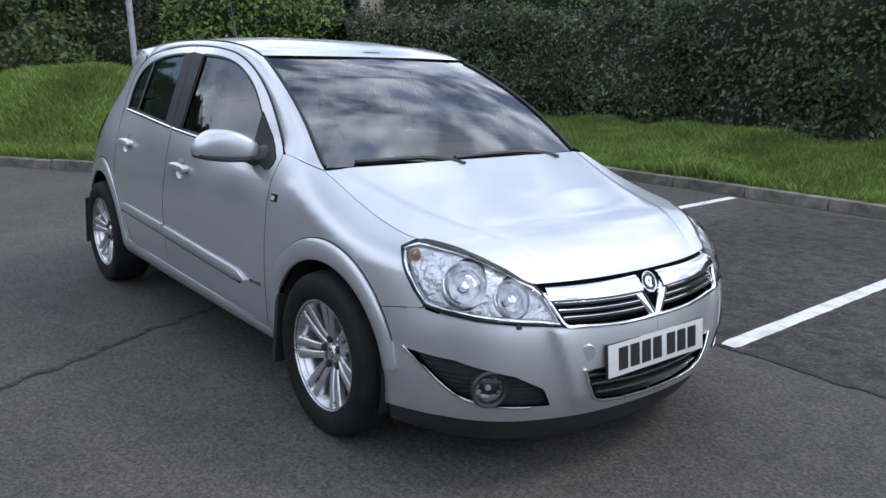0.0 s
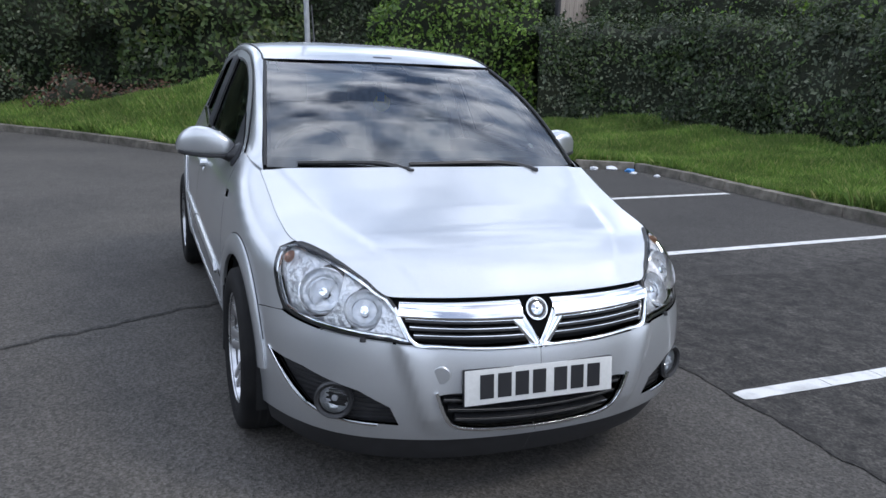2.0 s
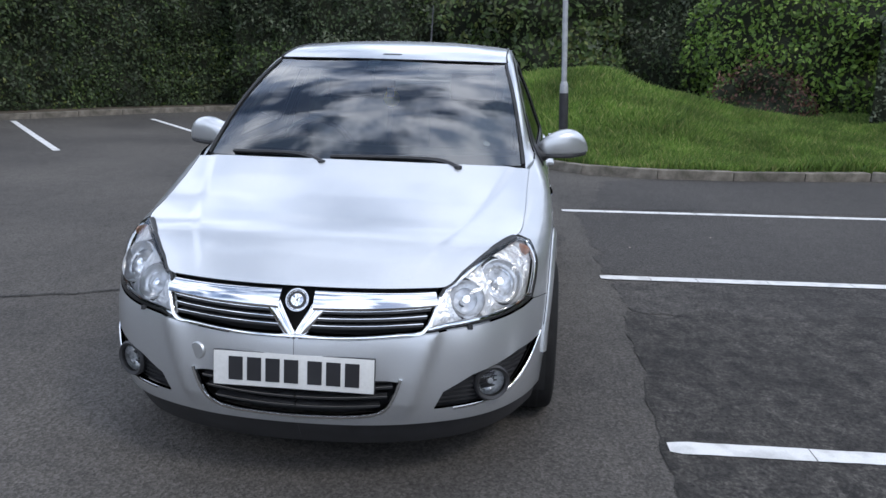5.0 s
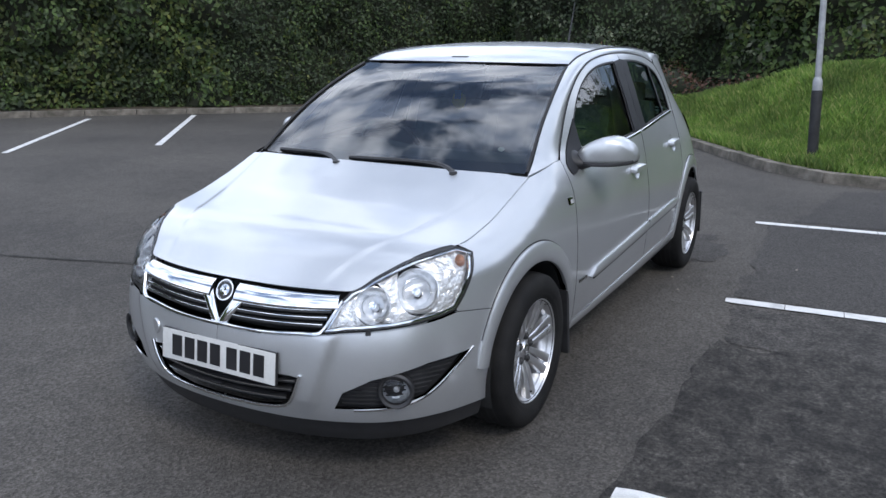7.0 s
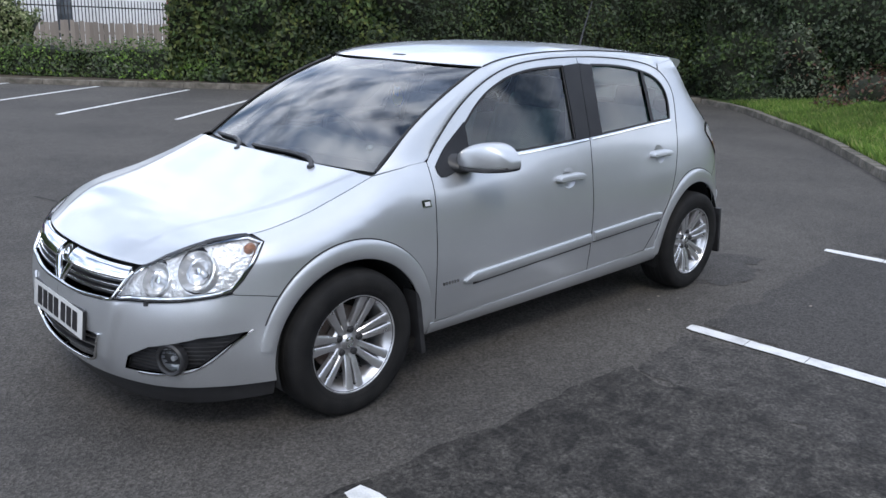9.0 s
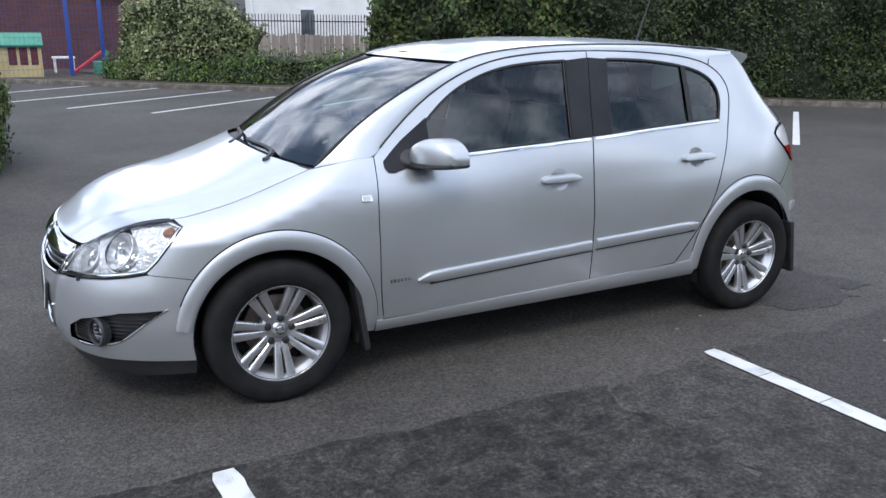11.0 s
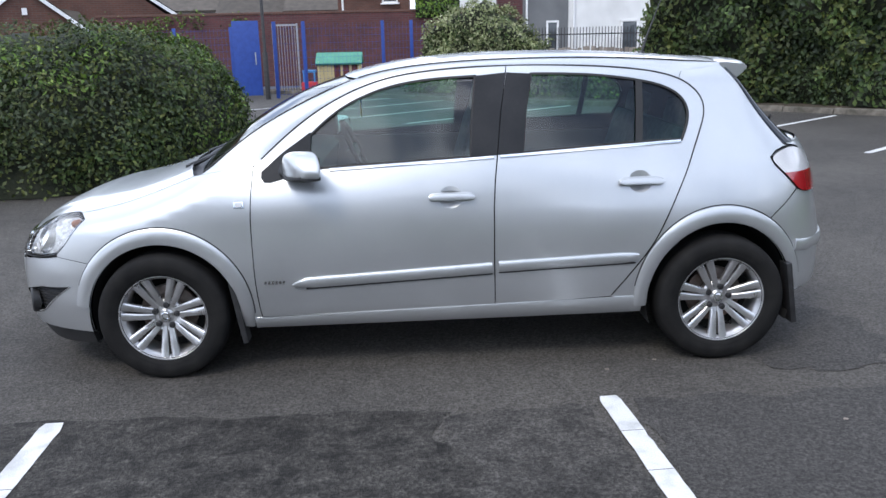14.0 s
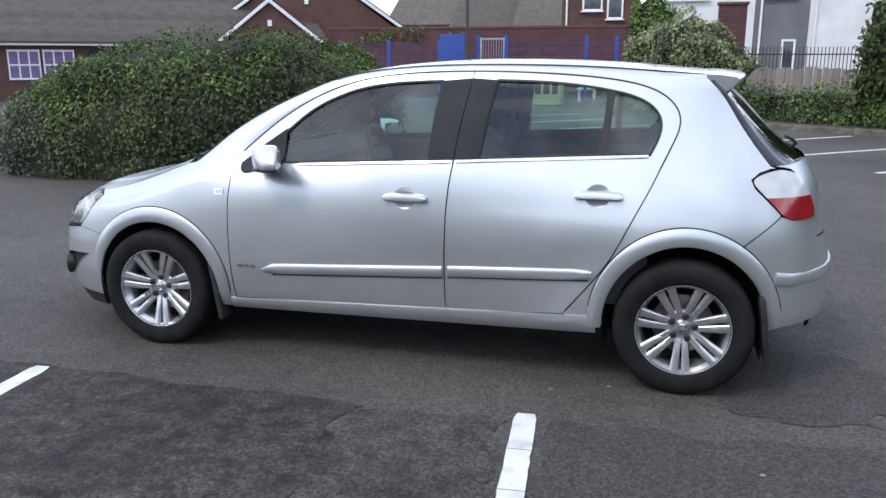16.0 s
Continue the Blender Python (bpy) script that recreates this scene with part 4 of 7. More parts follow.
    strip("sill", sides([(x, 0.256 + (-0.44 - x) * 0.0205) for x in np.linspace(-0.41, -2.24, 50)]), np.linspace(0.056, 0.088, 50), PAINT, car, side, d=-0.004, thick=0.012)
    # quarter panel
    dr = [tuple(p) for p in DRIP[::-1]]
    dr = dr[: len(dr) - K_TOP - 3]
    quarter = [(-2.25, 0.30)] + [tuple(p) for p in spline(REAR_EDGE, n=30)[::-1]][:-1] + dr + [(-2.46, 1.366), (-2.56, 1.376)] + [tuple(p) for p in GATE] + [(-2.965, 1.006), (-2.942, 1.002), (-2.897, 0.987), (-2.864, 0.960), (-2.882, 0.925), (-2.94, 0.870), (-2.995, 0.815), (-2.985, 0.80), (-2.87, 0.705), (-2.835, 0.675)] + arc(AX[1], AZ, AR, 124, -3, 40)
    panel("quarter_panel", sides(quarter), PAINT, car, side)
    # wheel arch lips
    for k, (a0, a1) in enumerate(((8, 190), (-4, 178))):
        ring = sides(arc(AX[k], AZ, AR + 0.037, a0, a1, 54))
        strip("arch_lip", ring, [0.060 + 0.016 * math.sin(math.pi * i / 53) for i in range(54)], PAINT, car, side, d=-0.002, thick=0.014, label="silver wheel arch lip")
        rim = sides([(AX[k] + (x - AX[k]) * (1 + w), AZ + (z - AZ) * (1 + w)) for w, (x, z) in zip([0.084 + 0.021 * math.sin(math.pi * i / 53) for i in range(54)], arc(AX[k], AZ, AR + 0.037, a0, a1, 54))])
        strip("arch_groove", rim[4:-3], 0.005, GASKET, car, side, d=0.0, thick=0.0015, label="thin dark joint over the arch lip")
    # side repeater and script badge on the wing and door
    rep = panel("side_repeater", sides([(-0.352, 0.841), (-0.354, 0.812), (-0.400, 0.812), (-0.398, 0.841)]), CHROME, car, side, d=0.005, flange=0.006, gap=0, lining=False, label="clear indicator repeater in a chrome frame")
    panel("repeater_lens", sides([(-0.361, 0.835), (-0.362, 0.818), (-0.391, 0.818), (-0.390, 0.835)]), CLEAR_LENS, rep, side, d=0.008, flange=0.004, gap=0, lining=False)
    for i in range(6):
        x = -0.468 - i * 0.017
        panel("script_bar", sides([(x, 0.452), (x, 0.466), (x - 0.011, 0.466), (x - 0.011, 0.452)]), CHROME, hb[0], side, d=0.003, flange=0.004, gap=0, lining=False)
    # door handles: a scooped dish with a bar across it
    for nm, hx, hz in ((0, -1.345, 0.832), (1, -2.228, 0.874)):
        a = np.linspace(0, 2 * math.pi, 40, endpoint=False)
        rows, rings = [], 7
        for k in range(rings + 1):
            r = 1 - k / rings
            ring = np.array(sides([(hx + 0.004 + 0.056 * r * math.cos(t), hz + 0.002 + 0.050 * r * math.sin(t)) for t in a]))
            rows.append(skin(ring[:, 0], ring[:, 1], -0.015 * (1 - r**2)) * [1, side, 1])
        faces = [(k * 40 + i, k * 40 + (i + 1) % 40, (k + 1) * 40 + (i + 1) % 40, (k + 1) * 40 + i) for k in range(rings) for i in range(40)]
        mesh_object("handle_dish", np.vstack(rows), faces, PAINT, hb[nm])
        bar = sides([(hx + 0.105 - 0.21 * t, hz + 0.004 + 0.004 * math.sin(math.pi * t)) for t in np.linspace(0, 1, 24)])
        strip("door_handle", bar, [0.012] + [0.026, 0.031, 0.033] + [0.034] * 16 + [0.033, 0.03, 0.026, 0.012], PAINT, hb[nm], side, d=0.006, thick=0.026, label="silver bar door handle")
    # A pillar and roof rail
    roof_edge = spline([(-0.13, 0.692, 0.925), (-0.21, 0.690, 0.962), (-0.36, 0.665, 1.078), (-0.56, 0.632, 1.204), (-0.78, 0.595, 1.308), (-0.98, 0.568, 1.380), (-1.30, 0.562, 1.425), (-1.70, 0.550, 1.438), (-2.15, 0.522, 1.430), (-2.45, 0.502, 1.412), (-2.66, 0.488, 1.396)], n=94)
    lower = np.vstack([spline(np.vstack([sides([(-0.20, 0.925), (-0.38, 0.978)]), sides([tuple(p) for p in DRIP[2:K_TOP:4]]), sides([(-2.46, 1.366), (-2.56, 1.376), (-2.66, 1.388)])]), n=94)])
    lx = skin(lower[:, 0], lower[:, 1])[:, 0]
    lower3 = skin(lower[:, 0], lower[:, 1] - 0.010 - 0.035 * np.exp(-((lx + 2.43) / 0.06)**2), -0.006)
    bridge("roof_rail", lower3, roof_edge, PAINT, car, side, swell=0.010)
    tube_path = [tuple(p * [1, side, 1] + np.array([0, 0, 0.001])) for p in roof_edge[38:]]
    part("roof_gutter", tube(tube_path, 0.0045, 6), GASKET, car, "black roof gutter strip")
    # mirror
    mir = part("door_mirror", boxed((0, 0, 0), (0.1, 0.1, 0.1)), PAINT, car, "silver door mirror on a black foot")
    # sections from the inboard end outward: y, front x, rear x, bottom z, top z
    secs = spline([(0.742, -0.618, -0.655, 0.972, 1.000), (0.760, -0.594, -0.690, 0.958, 1.020), (0.790, -0.585, -0.713, 0.950, 1.042), (0.840, -0.592, -0.736, 0.948, 1.064), (0.890, -0.612, -0.757, 0.949, 1.070), (0.932, -0.640, -0.768, 0.953, 1.056), (0.962, -0.672, -0.772, 0.958, 1.026), (0.978, -0.708, -0.766, 0.966, 0.992)], n=26)
    bm = bmesh.new()
    rows = []
    for y, xf, xr, z0, z1 in secs:
        row = []
        for k in range(32):
            a = 2 * math.pi * k / 32
            c, q = math.cos(a), math.sin(a)
            x = (xf + xr) / 2 + (xf - xr) / 2 * math.copysign(abs(c)**(0.65 if c > 0 else 0.4), c)
            z = (z0 + z1) / 2 + (z1 - z0) / 2 * math.copysign(abs(q)**(0.6 if q > 0 else 0.35), q)
            row.append(bm.verts.new((x, y * side, z)))
        rows.append(row)
    for a, b in zip(rows, rows[1:]):
        for k in range(32):
            bm.faces.new((a[k], a[(k + 1) % 32], b[(k + 1) % 32], b[k]))
    bm.faces.new(rows[0])
    bm.faces.new(rows[-1])
    bmesh.ops.recalc_face_normals(bm, faces=bm.faces)
    bm.to_mesh(mir.data)
    bm.free()
    mir.data.polygons.foreach_set("use_smooth", [True] * len(mir.data.polygons))
    mir.data.set_sharp_from_angle(angle=radians(75))
    bm = bmesh.new()
    rows = [[bm.verts.new(((xf + xr) / 2 + ((xf - xr) / 2 + 0.002) * math.copysign(abs(math.cos(a))**0.6, math.cos(a)), y * side, z0 + 0.003 + 0.011 * math.copysign(abs(math.sin(a))**0.5, math.sin(a)))) for a in np.linspace(0, 2 * math.pi, 24, endpoint=False)] for y, xf, xr, z0, z1 in secs[1:-2]]
    for a, b in zip(rows, rows[1:]):
        for k in range(24):
            bm.faces.new((a[k], a[(k + 1) % 24], b[(k + 1) % 24], b[k]))
    bm.faces.new(rows[0])
    bm.faces.new(rows[-1])
    bmesh.ops.recalc_face_normals(bm, faces=bm.faces)
    part("mirror_base", bm, BLACK, mir, "black lower mirror shell")
    foot = bmesh.new()
    rows = []
    for t, (cx, cy, cz, hx, hz) in enumerate([(-0.60, 0.705, 0.972, 0.080, 0.052), (-0.612, 0.735, 0.958, 0.070, 0.042), (-0.63, 0.768, 0.951, 0.060, 0.030), (-0.655, 0.80, 0.950, 0.055, 0.015), (-0.685, 0.85, 0.946, 0.055, 0.008)]):
        rows.append([foot.verts.new((cx + hx * math.cos(a), cy * side, cz + hz * math.sin(a))) for a in [2 * math.pi * k / 14 for k in range(14)]])
    for a, b in zip(rows, rows[1:]):
        for k in range(14):
            foot.faces.new((a[k], a[(k + 1) % 14], b[(k + 1) % 14], b[k]))
    foot.faces.new(rows[0])
    foot.faces.new(rows[-1])
    bmesh.ops.recalc_face_normals(foot, faces=foot.faces)
    part("mirror_foot", foot, BLACK, mir, "black plastic mirror foot")
    part("mirror_glass", boxed((-0.736, 0.858 * side, 1.006), (0.010, 0.150, 0.080), Euler((0, 0, radians(22 * side))), 0.002), MIRROR, mir, "mirror glass")
    panel("sail_panel", sides([(-0.478, 0.965), (-0.575, 1.045), (-0.706, 1.134), (-0.704, 0.965), (-0.60, 0.938), (-0.52, 0.918), (-0.492, 0.920), (-0.478, 0.938)]), PILLAR, hb[0], side, d=0.004, flange=0.006, gap=0, lining=False, label="black sail panel behind the mirror")
    # mud flaps
    for fx, fz in ((-0.338, 0.315), (-2.958, 0.325)):
        part("mud_flap", boxed((fx, 0.795 * side, fz), (0.026, 0.085, 0.30), Euler((0, radians(9), 0)), 0.008), BLACK, car, "black rubber mud flap")
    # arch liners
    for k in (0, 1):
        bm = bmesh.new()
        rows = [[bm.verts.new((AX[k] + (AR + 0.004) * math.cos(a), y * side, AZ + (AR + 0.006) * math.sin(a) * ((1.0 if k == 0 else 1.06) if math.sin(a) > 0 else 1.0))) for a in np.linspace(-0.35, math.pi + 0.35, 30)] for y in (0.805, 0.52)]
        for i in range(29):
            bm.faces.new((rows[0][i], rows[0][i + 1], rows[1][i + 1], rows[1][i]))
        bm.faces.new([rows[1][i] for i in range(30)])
        part("arch_liner", bm, SHADE_BLACK, car, "black wheel arch liner")

# bonnet, windscreen, roof, tailgate
bonnet = across("bonnet", SHUT_3D + np.array([0, -0.0014, 0.0]), PAINT, car, [0.070, 0.06, 0.05, 0.045, 0.05, 0.06, 0.075, 0.10], [0.0, 0.018, 0.028, 0.034, 0.036, 0.034, 0.028, 0.02], m=140, power=2.4, crease=0.004)
scr_edge = spline([(-0.205, 0.685, 0.954), (-0.36, 0.660, 1.073), (-0.56, 0.627, 1.199), (-0.78, 0.590, 1.304), (-0.93, 0.567, 1.360)], n=40)
across("windscreen", scr_edge, WINDSCREEN, car, [0.10, 0.10, 0.10, 0.095], [0.0, 0.018, 0.018, 0.004], m=50, label="large raked windscreen, slightly tinted")
across("windscreen_band", spline([(-0.922, 0.568, 1.3585), (-0.936, 0.566, 1.364)], n=6), PILLAR, car, [0.095, 0.094], [0.004, 0.004], m=50, label="black printed band over the windscreen", inward=-0.001)
across("cowl", spline([(-0.135, 0.690, 0.940), (-0.215, 0.680, 0.960)], n=6), BLACK, car, [0.10, 0.10], [0.018, 0.0], m=50, inward=0.014, label="black wiper scuttle")
k, m = 40, 50
grid = np.linspace(-1, 1, m)
bow_, crown_ = np.interp(np.linspace(0, 1, k), np.linspace(0, 1, 4), [0.10, 0.10, 0.10, 0.095]), np.interp(np.linspace(0, 1, k), np.linspace(0, 1, 4), [0.0, 0.018, 0.018, 0.004])
w_ = 1 - np.abs(grid)**2
frit = np.stack([scr_edge[:, None, 0] + bow_[:, None] * w_ - 0.003, scr_edge[:, None, 1] * grid[None], scr_edge[:, None, 2] + crown_[:, None] * w_ - 0.006], axis=2).reshape(-1, 3)
ff = [(i * m + j, (i + 1) * m + j, (i + 1) * m + j + 1, i * m + j + 1) for i in range(k - 1) for j in range(m - 1) if i < 3 or j < 1 or j > m - 3 or (i > 35 and 22 < j < 27)]
mesh_object("screen_border", frit, ff, FRIT, car, "black printed border of the windscreen")
for sd in (1, -1):
    e = scr_edge[:-2] * [1, sd, 1]
    part("screen_seal", tube([tuple(p) for p in e + np.array([0.004, -0.004 * sd, 0.004])], 0.007, 6), GASKET, car, "black windscreen seal")
roof_edge_c = roof_edge[int(np.argmin(np.abs(roof_edge[:, 0] + 0.935))):]
across("roof", roof_edge_c + np.array([0, -0.004, 0]), PAINT, car, [0.094, 0.05, 0.02, -0.01, -0.03, -0.05], [0.004, 0.020, 0.028, 0.028, 0.024, 0.018], m=50, power=2.6)
way = np.linspace(0, 1, len(GATE_3D))[:, None]
glass_e = GATE_3D + np.array([-0.012, -0.030, 0.0]) * (1 - way) + np.array([-0.062, -0.042, 0.004]) * way
across("rear_window", glass_e[5:], SIDEGLASS, car, [-0.07, -0.09, -0.11, -0.135], [0.0, 0.0, 0.0], m=40, label="heated rear window glass")
for sd in (1, -1):
    bridge("gate_edge", GATE_3D[2:] + np.array([-0.002, -0.003, 0.0]), glass_e[2:], EDGE_BLACK, car, sd, swell=0.006, label="gloss black tailgate edge")
spoil = spline([(-2.645, 0.490, 1.398), (-2.70, 0.494, 1.397), (-2.76, 0.495, 1.391), (-2.795, 0.494, 1.381), (-2.800, 0.492, 1.366), (-2.775, 0.488, 1.340), (-2.745, 0.484, 1.318)], n=30)
across("roof_spoiler", spoil, PAINT, car, [-0.05, -0.055, -0.06], [0.02, 0.02, 0.02], m=40, power=3, label="silver roof spoiler")
for sd in (1, -1):
    bm = bmesh.new()
    tip = [(-2.650, 1.395), (-2.735, 1.312), (-2.775, 1.342), (-2.800, 1.368), (-2.795, 1.383), (-2.74, 1.393)]
    outer = [bm.verts.new((x, sd * 0.508, z)) for x, z in tip]
    inner = [bm.verts.new((x, sd * 0.475, z)) for x, z in tip]
    bm.faces.new(outer)
    bm.faces.new(inner)
    for k in range(6):
        bm.faces.new((outer[k], outer[(k + 1) % 6], inner[(k + 1) % 6], inner[k]))
    bmesh.ops.recalc_face_normals(bm, faces=bm.faces)
    bmesh.ops.bevel(bm, geom=list(bm.edges), offset=0.004, segments=2, affect="EDGES")
    part("spoiler_end", bm, PAINT, car)
rear_u = np.linspace(u_plan(-3.02), UMAX, 500)


def at_rear(y, z):
    p = skin(rear_u, np.full_like(rear_u, z))[:, 1]
    k = np.argsort(p)
    return (float(np.interp(y, p[k], rear_u[k])), z)


for sd in (1, -1):
    panel("tailgate", [at_rear(0.0, 0.70), at_rear(0.3, 0.70), at_rear(0.56, 0.705), at_rear(0.553, 0.79), at_rear(0.545, 0.86), at_rear(0.556, 0.955), at_rear(0.588, 0.999), at_rear(0.612, 1.008), at_rear(0.640, 1.014), at_rear(0.4, 1.03), at_rear(0.0, 1.035)], PAINT, car, sd, gap=0.001)
    tail = sides([(-2.868, 0.958), (-2.900, 0.984), (-2.945, 0.999), (-2.985, 1.004)]) + [at_rear(0.612, 1.000), at_rear(0.586, 0.988), at_rear(0.562, 0.952), at_rear(0.551, 0.865), at_rear(0.560, 0.80)] + sides([(-3.062, 0.790), (-3.005, 0.806), (-2.945, 0.866), (-2.885, 0.925)])
    tail = spline(tail, n=60, closed=True)
    tl = panel("tail_lamp", tail, GASKET, car, sd, d=0.0, flange=0.01, label="tail lamp with clear upper and red lower lens")
    lens = inset(tail, 0.0045)
    split = 0.888
    ring = []
    for p, q in zip(lens, np.roll(lens, -1, axis=0)):
        ring.append(tuple(p))
        if (p[1] - split) * (q[1] - split) < 0:
            ring.append((p[0] + (q[0] - p[0]) * (split - p[1]) / (q[1] - p[1]), split))
    up, dn = [p for p in ring if p[1] >= split], [p for p in ring if p[1] <= split]
    panel("clear_lens", up, CLEAR_LENS, tl, sd, d=0.008, flange=0.008, gap=0.0, lining=False, label="clear frosted lens")
    panel("red_lens", dn, RED_LENS, tl, sd, d=0.008, flange=0.008, gap=0.0, lining=False, label="red lens")
    rb = arc(AX[1], AZ, AR, 182, 124, 22)
    rbump = sides([(-2.835, 0.675), (-2.87, 0.705), (-2.985, 0.800), (-3.0, 0.809), (-3.055, 0.789)]) + [at_rear(0.555, 0.793), at_rear(0.55, 0.70), at_rear(0.3, 0.695), at_rear(0.0, 0.695), at_rear(0.0, 0.33), at_rear(0.4, 0.33), at_rear(0.62, 0.33)] + sides([(-3.0, 0.32), (-2.975, 0.30)]) + sides(rb)
    panel("rear_bumper", rbump, PAINT, car, sd, gap=0.002)
    panel("rear_valance", [at_rear(0.0, 0.34), at_rear(0.3, 0.34), at_rear(0.48, 0.34), at_rear(0.46, 0.25), at_rear(0.0, 0.24)], BLACK, car, sd, d=-0.03, gap=0, label="black lower rear valance")
    bs = sides([(x, 0.546 + (x + 2.985) * 0.12) for x in np.linspace(-2.985, -3.06, 14)]) + [at_rear(y, 0.536) for y in np.linspace(0.60, 0.05, 26)]
    strip("bumper_strip", bs, 0.056, PAINT, car, sd, d=0.0, thick=0.011, label="silver bumper rubbing strip")
foot, lip = [], []
for q in np.linspace(-1, 1, 61):
    foot.append((GATE_3D[-1][0] - 0.205 * (1 - abs(q)**2.2), GATE_3D[-1][1] * q, 1.010 + 0.012 * (1 - abs(q)**4)))
    y_lip = 0.625 * abs(q)
    u_lip, z_lip = at_rear(y_lip, float(np.interp(y_lip, [0, 0.4, 0.625], [1.034, 1.029, 1.019])))
    w_lip = skin(np.array([u_lip]), np.array([z_lip]), -0.003)[0]
    lip.append((w_lip[0], math.copysign(w_lip[1], q), w_lip[2]))
ledge = bmesh.new()
rows_ = [[ledge.verts.new(p) for p in line] for line in (foot, lip)]
for k in range(60):
    ledge.faces.new((rows_[0][k], rows_[0][k + 1], rows_[1][k + 1], rows_[1][k]))
bmesh.ops.recalc_face_normals(ledge, faces=ledge.faces)
part("tailgate_ledge", ledge, PAINT, car)
part("wiper", tube([(-3.11, 0.0, 1.04), (-3.135, 0.01, 1.055), (-3.10, 0.12, 1.085), (-3.05, 0.24, 1.11)], 0.008, 6), BLACK, car, "black rear wiper arm")
part("aerial", tube([(-2.42, 0.0, 1.43), (-2.45, 0.0, 1.53), (-2.52, 0.0, 1.72)], [0.008, 0.005, 0.003], 6), BLACK, car, "thin black roof aerial")
aerial_base = part("aerial_base", lathe([(0.0, 1.425), (0.018, 1.422), (0.026, 1.405), (0.028, 1.39)], 14, axis="z"), BLACK, car)
aerial_base.location = (-2.42, 0, 0.025)

# ---- nose: bumper, grilles, lamps ----
GR_UP = [at_y(y, z) for y, z in ((0.0, 0.530), (0.20, 0.533), (0.36, 0.545), (0.402, 0.552), (0.440, 0.625), (0.452, 0.668), (0.40, 0.672), (0.2, 0.676), (0.0, 0.677))]
LG = [(0.0, 0.262), (0.15, 0.265), (0.265, 0.28), (0.295, 0.305), (0.322, 0.36), (0.335, 0.388), (0.295, 0.392), (0.26, 0.392), (0.0, 0.392)]
FOG = [(0.44, 0.285), (0.60, 0.292), (0.69, 0.325), (0.745, 0.40), (0.772, 0.452), (0.70, 0.44), (0.56, 0.395), (0.47, 0.345)]
for sd in (1, -1):
    nose = [at_y(0.0, 0.228), at_y(0.3, 0.228), at_y(0.55, 0.232), at_y(0.70, 0.236)] + sides([(0.42, 0.232), (0.35, 0.23)]) + sides(arc(AX[0], AZ, AR, -10, 46, 22))
    nose += sides([(0.335, 0.566), (0.40, 0.578), (0.495, 0.592)]) + [at_y(y, z) for y, z in ((0.715, 0.580), (0.655, 0.567), (0.56, 0.556), (0.47, 0.548), (0.41, 0.543), (0.36, 0.533), (0.20, 0.522), (0.0, 0.519))]
    nose += [at_y(*p) for p in LG[::-1]]
    bumper = panel("front_bumper", nose, PAINT, car, sd, holes=[[at_y(*p) for p in FOG]], gap=0.001, step=0.016)
    panel("front_lip", [at_y(0.0, 0.232), at_y(0.3, 0.232), at_y(0.55, 0.236), at_y(0.70, 0.240)] + sides([(0.42, 0.232), (0.35, 0.226), (0.35, 0.165)]) + [at_y(0.66, 0.15), at_y(0.3, 0.135), at_y(0.0, 0.132)], BLACK, car, sd, d=-0.012, gap=0, label="black lower air dam")
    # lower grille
    # near-black sheet closes the opening, cavity shade put into its colour
    panel("lower_grille_back", [at_y(*p) for p in LG], SHADE_BLACK, bumper, sd, d=-0.05, flange=0, gap=-0.01, lining=False, label="near-black sheet standing in for the shaded grille cavity")
    for z, y1 in ((0.292, 0.272), (0.324, 0.297), (0.356, 0.314), (0.380, 0.326)):
        strip("grille_slat", [at_y(y, z + 0.012 * (y / 0.3)**2) for y in np.linspace(0.002, y1, 22)], 0.017, BLACK, bumper, sd, d=-0.030, thick=0.02, label="black grille slat")
        strip("slat_edge", [at_y(y, z + 0.004 + 0.012 * (y / 0.3)**2) for y in np.linspace(0.002, y1, 22)], 0.004, CHROME, bumper, sd, d=-0.008, thick=0.003, label="bright slat edge")
    strip("grille_frame", spline([at_y(*p) for p in ((0.0, 0.259), (0.15, 0.262), (0.262, 0.276), (0.298, 0.304), (0.325, 0.36), (0.338, 0.40))], n=46), 0.012, CHROME, bumper, sd, d=0.0, thick=0.008, label="chrome lower grille frame")
    # fog lamp pocket
    panel("fog_pocket", [at_y(*p) for p in FOG], BLACK, bumper, sd, d=-0.028, flange=0, gap=-0.008, lining=False, label="black ribbed fog lamp pocket")
    for i in range(9):
        z = 0.297 + 0.016 * i
        ys = [(y, z) for y in np.linspace(0.46, 0.77, 60) if inside(np.array(FOG), np.array([[y, z]]))[0]]
        if len(ys) > 4:
            strip("pocket_rib", [at_y(*p) for p in ys], 0.005, BLACK, bumper, sd, d=-0.028, thick=0.007)
    strip("pocket_edge", spline([at_y(*p) for p in ((0.776, 0.456), (0.748, 0.398), (0.692, 0.322), (0.602, 0.288), (0.50, 0.281))], n=40), 0.007, CHROME, bumper, sd, d=-0.002, thick=0.006, label="bright pocket edge")
    c = skin(*[np.array([q]) for q in at_y(0.622, 0.352)])[0] * [1, sd, 1]
    turn = Matrix.Translation(c) @ pose(0, 0, 0, 0, 0, -90 + 24 * sd)
    fog = part("fog_lamp", lathe([(0.058, -0.03), (0.062, 0.0), (0.056, 0.008), (0.047, 0.004), (0.044, -0.02)], 30), BLACK, car, "round fog lamp")
    fog.matrix_world = turn
    ln = part("fog_lens", lathe([(0.0, 0.006), (0.02, 0.005), (0.036, 0.001), (0.046, -0.006)], 28), LENS, fog, "clear domed lens")
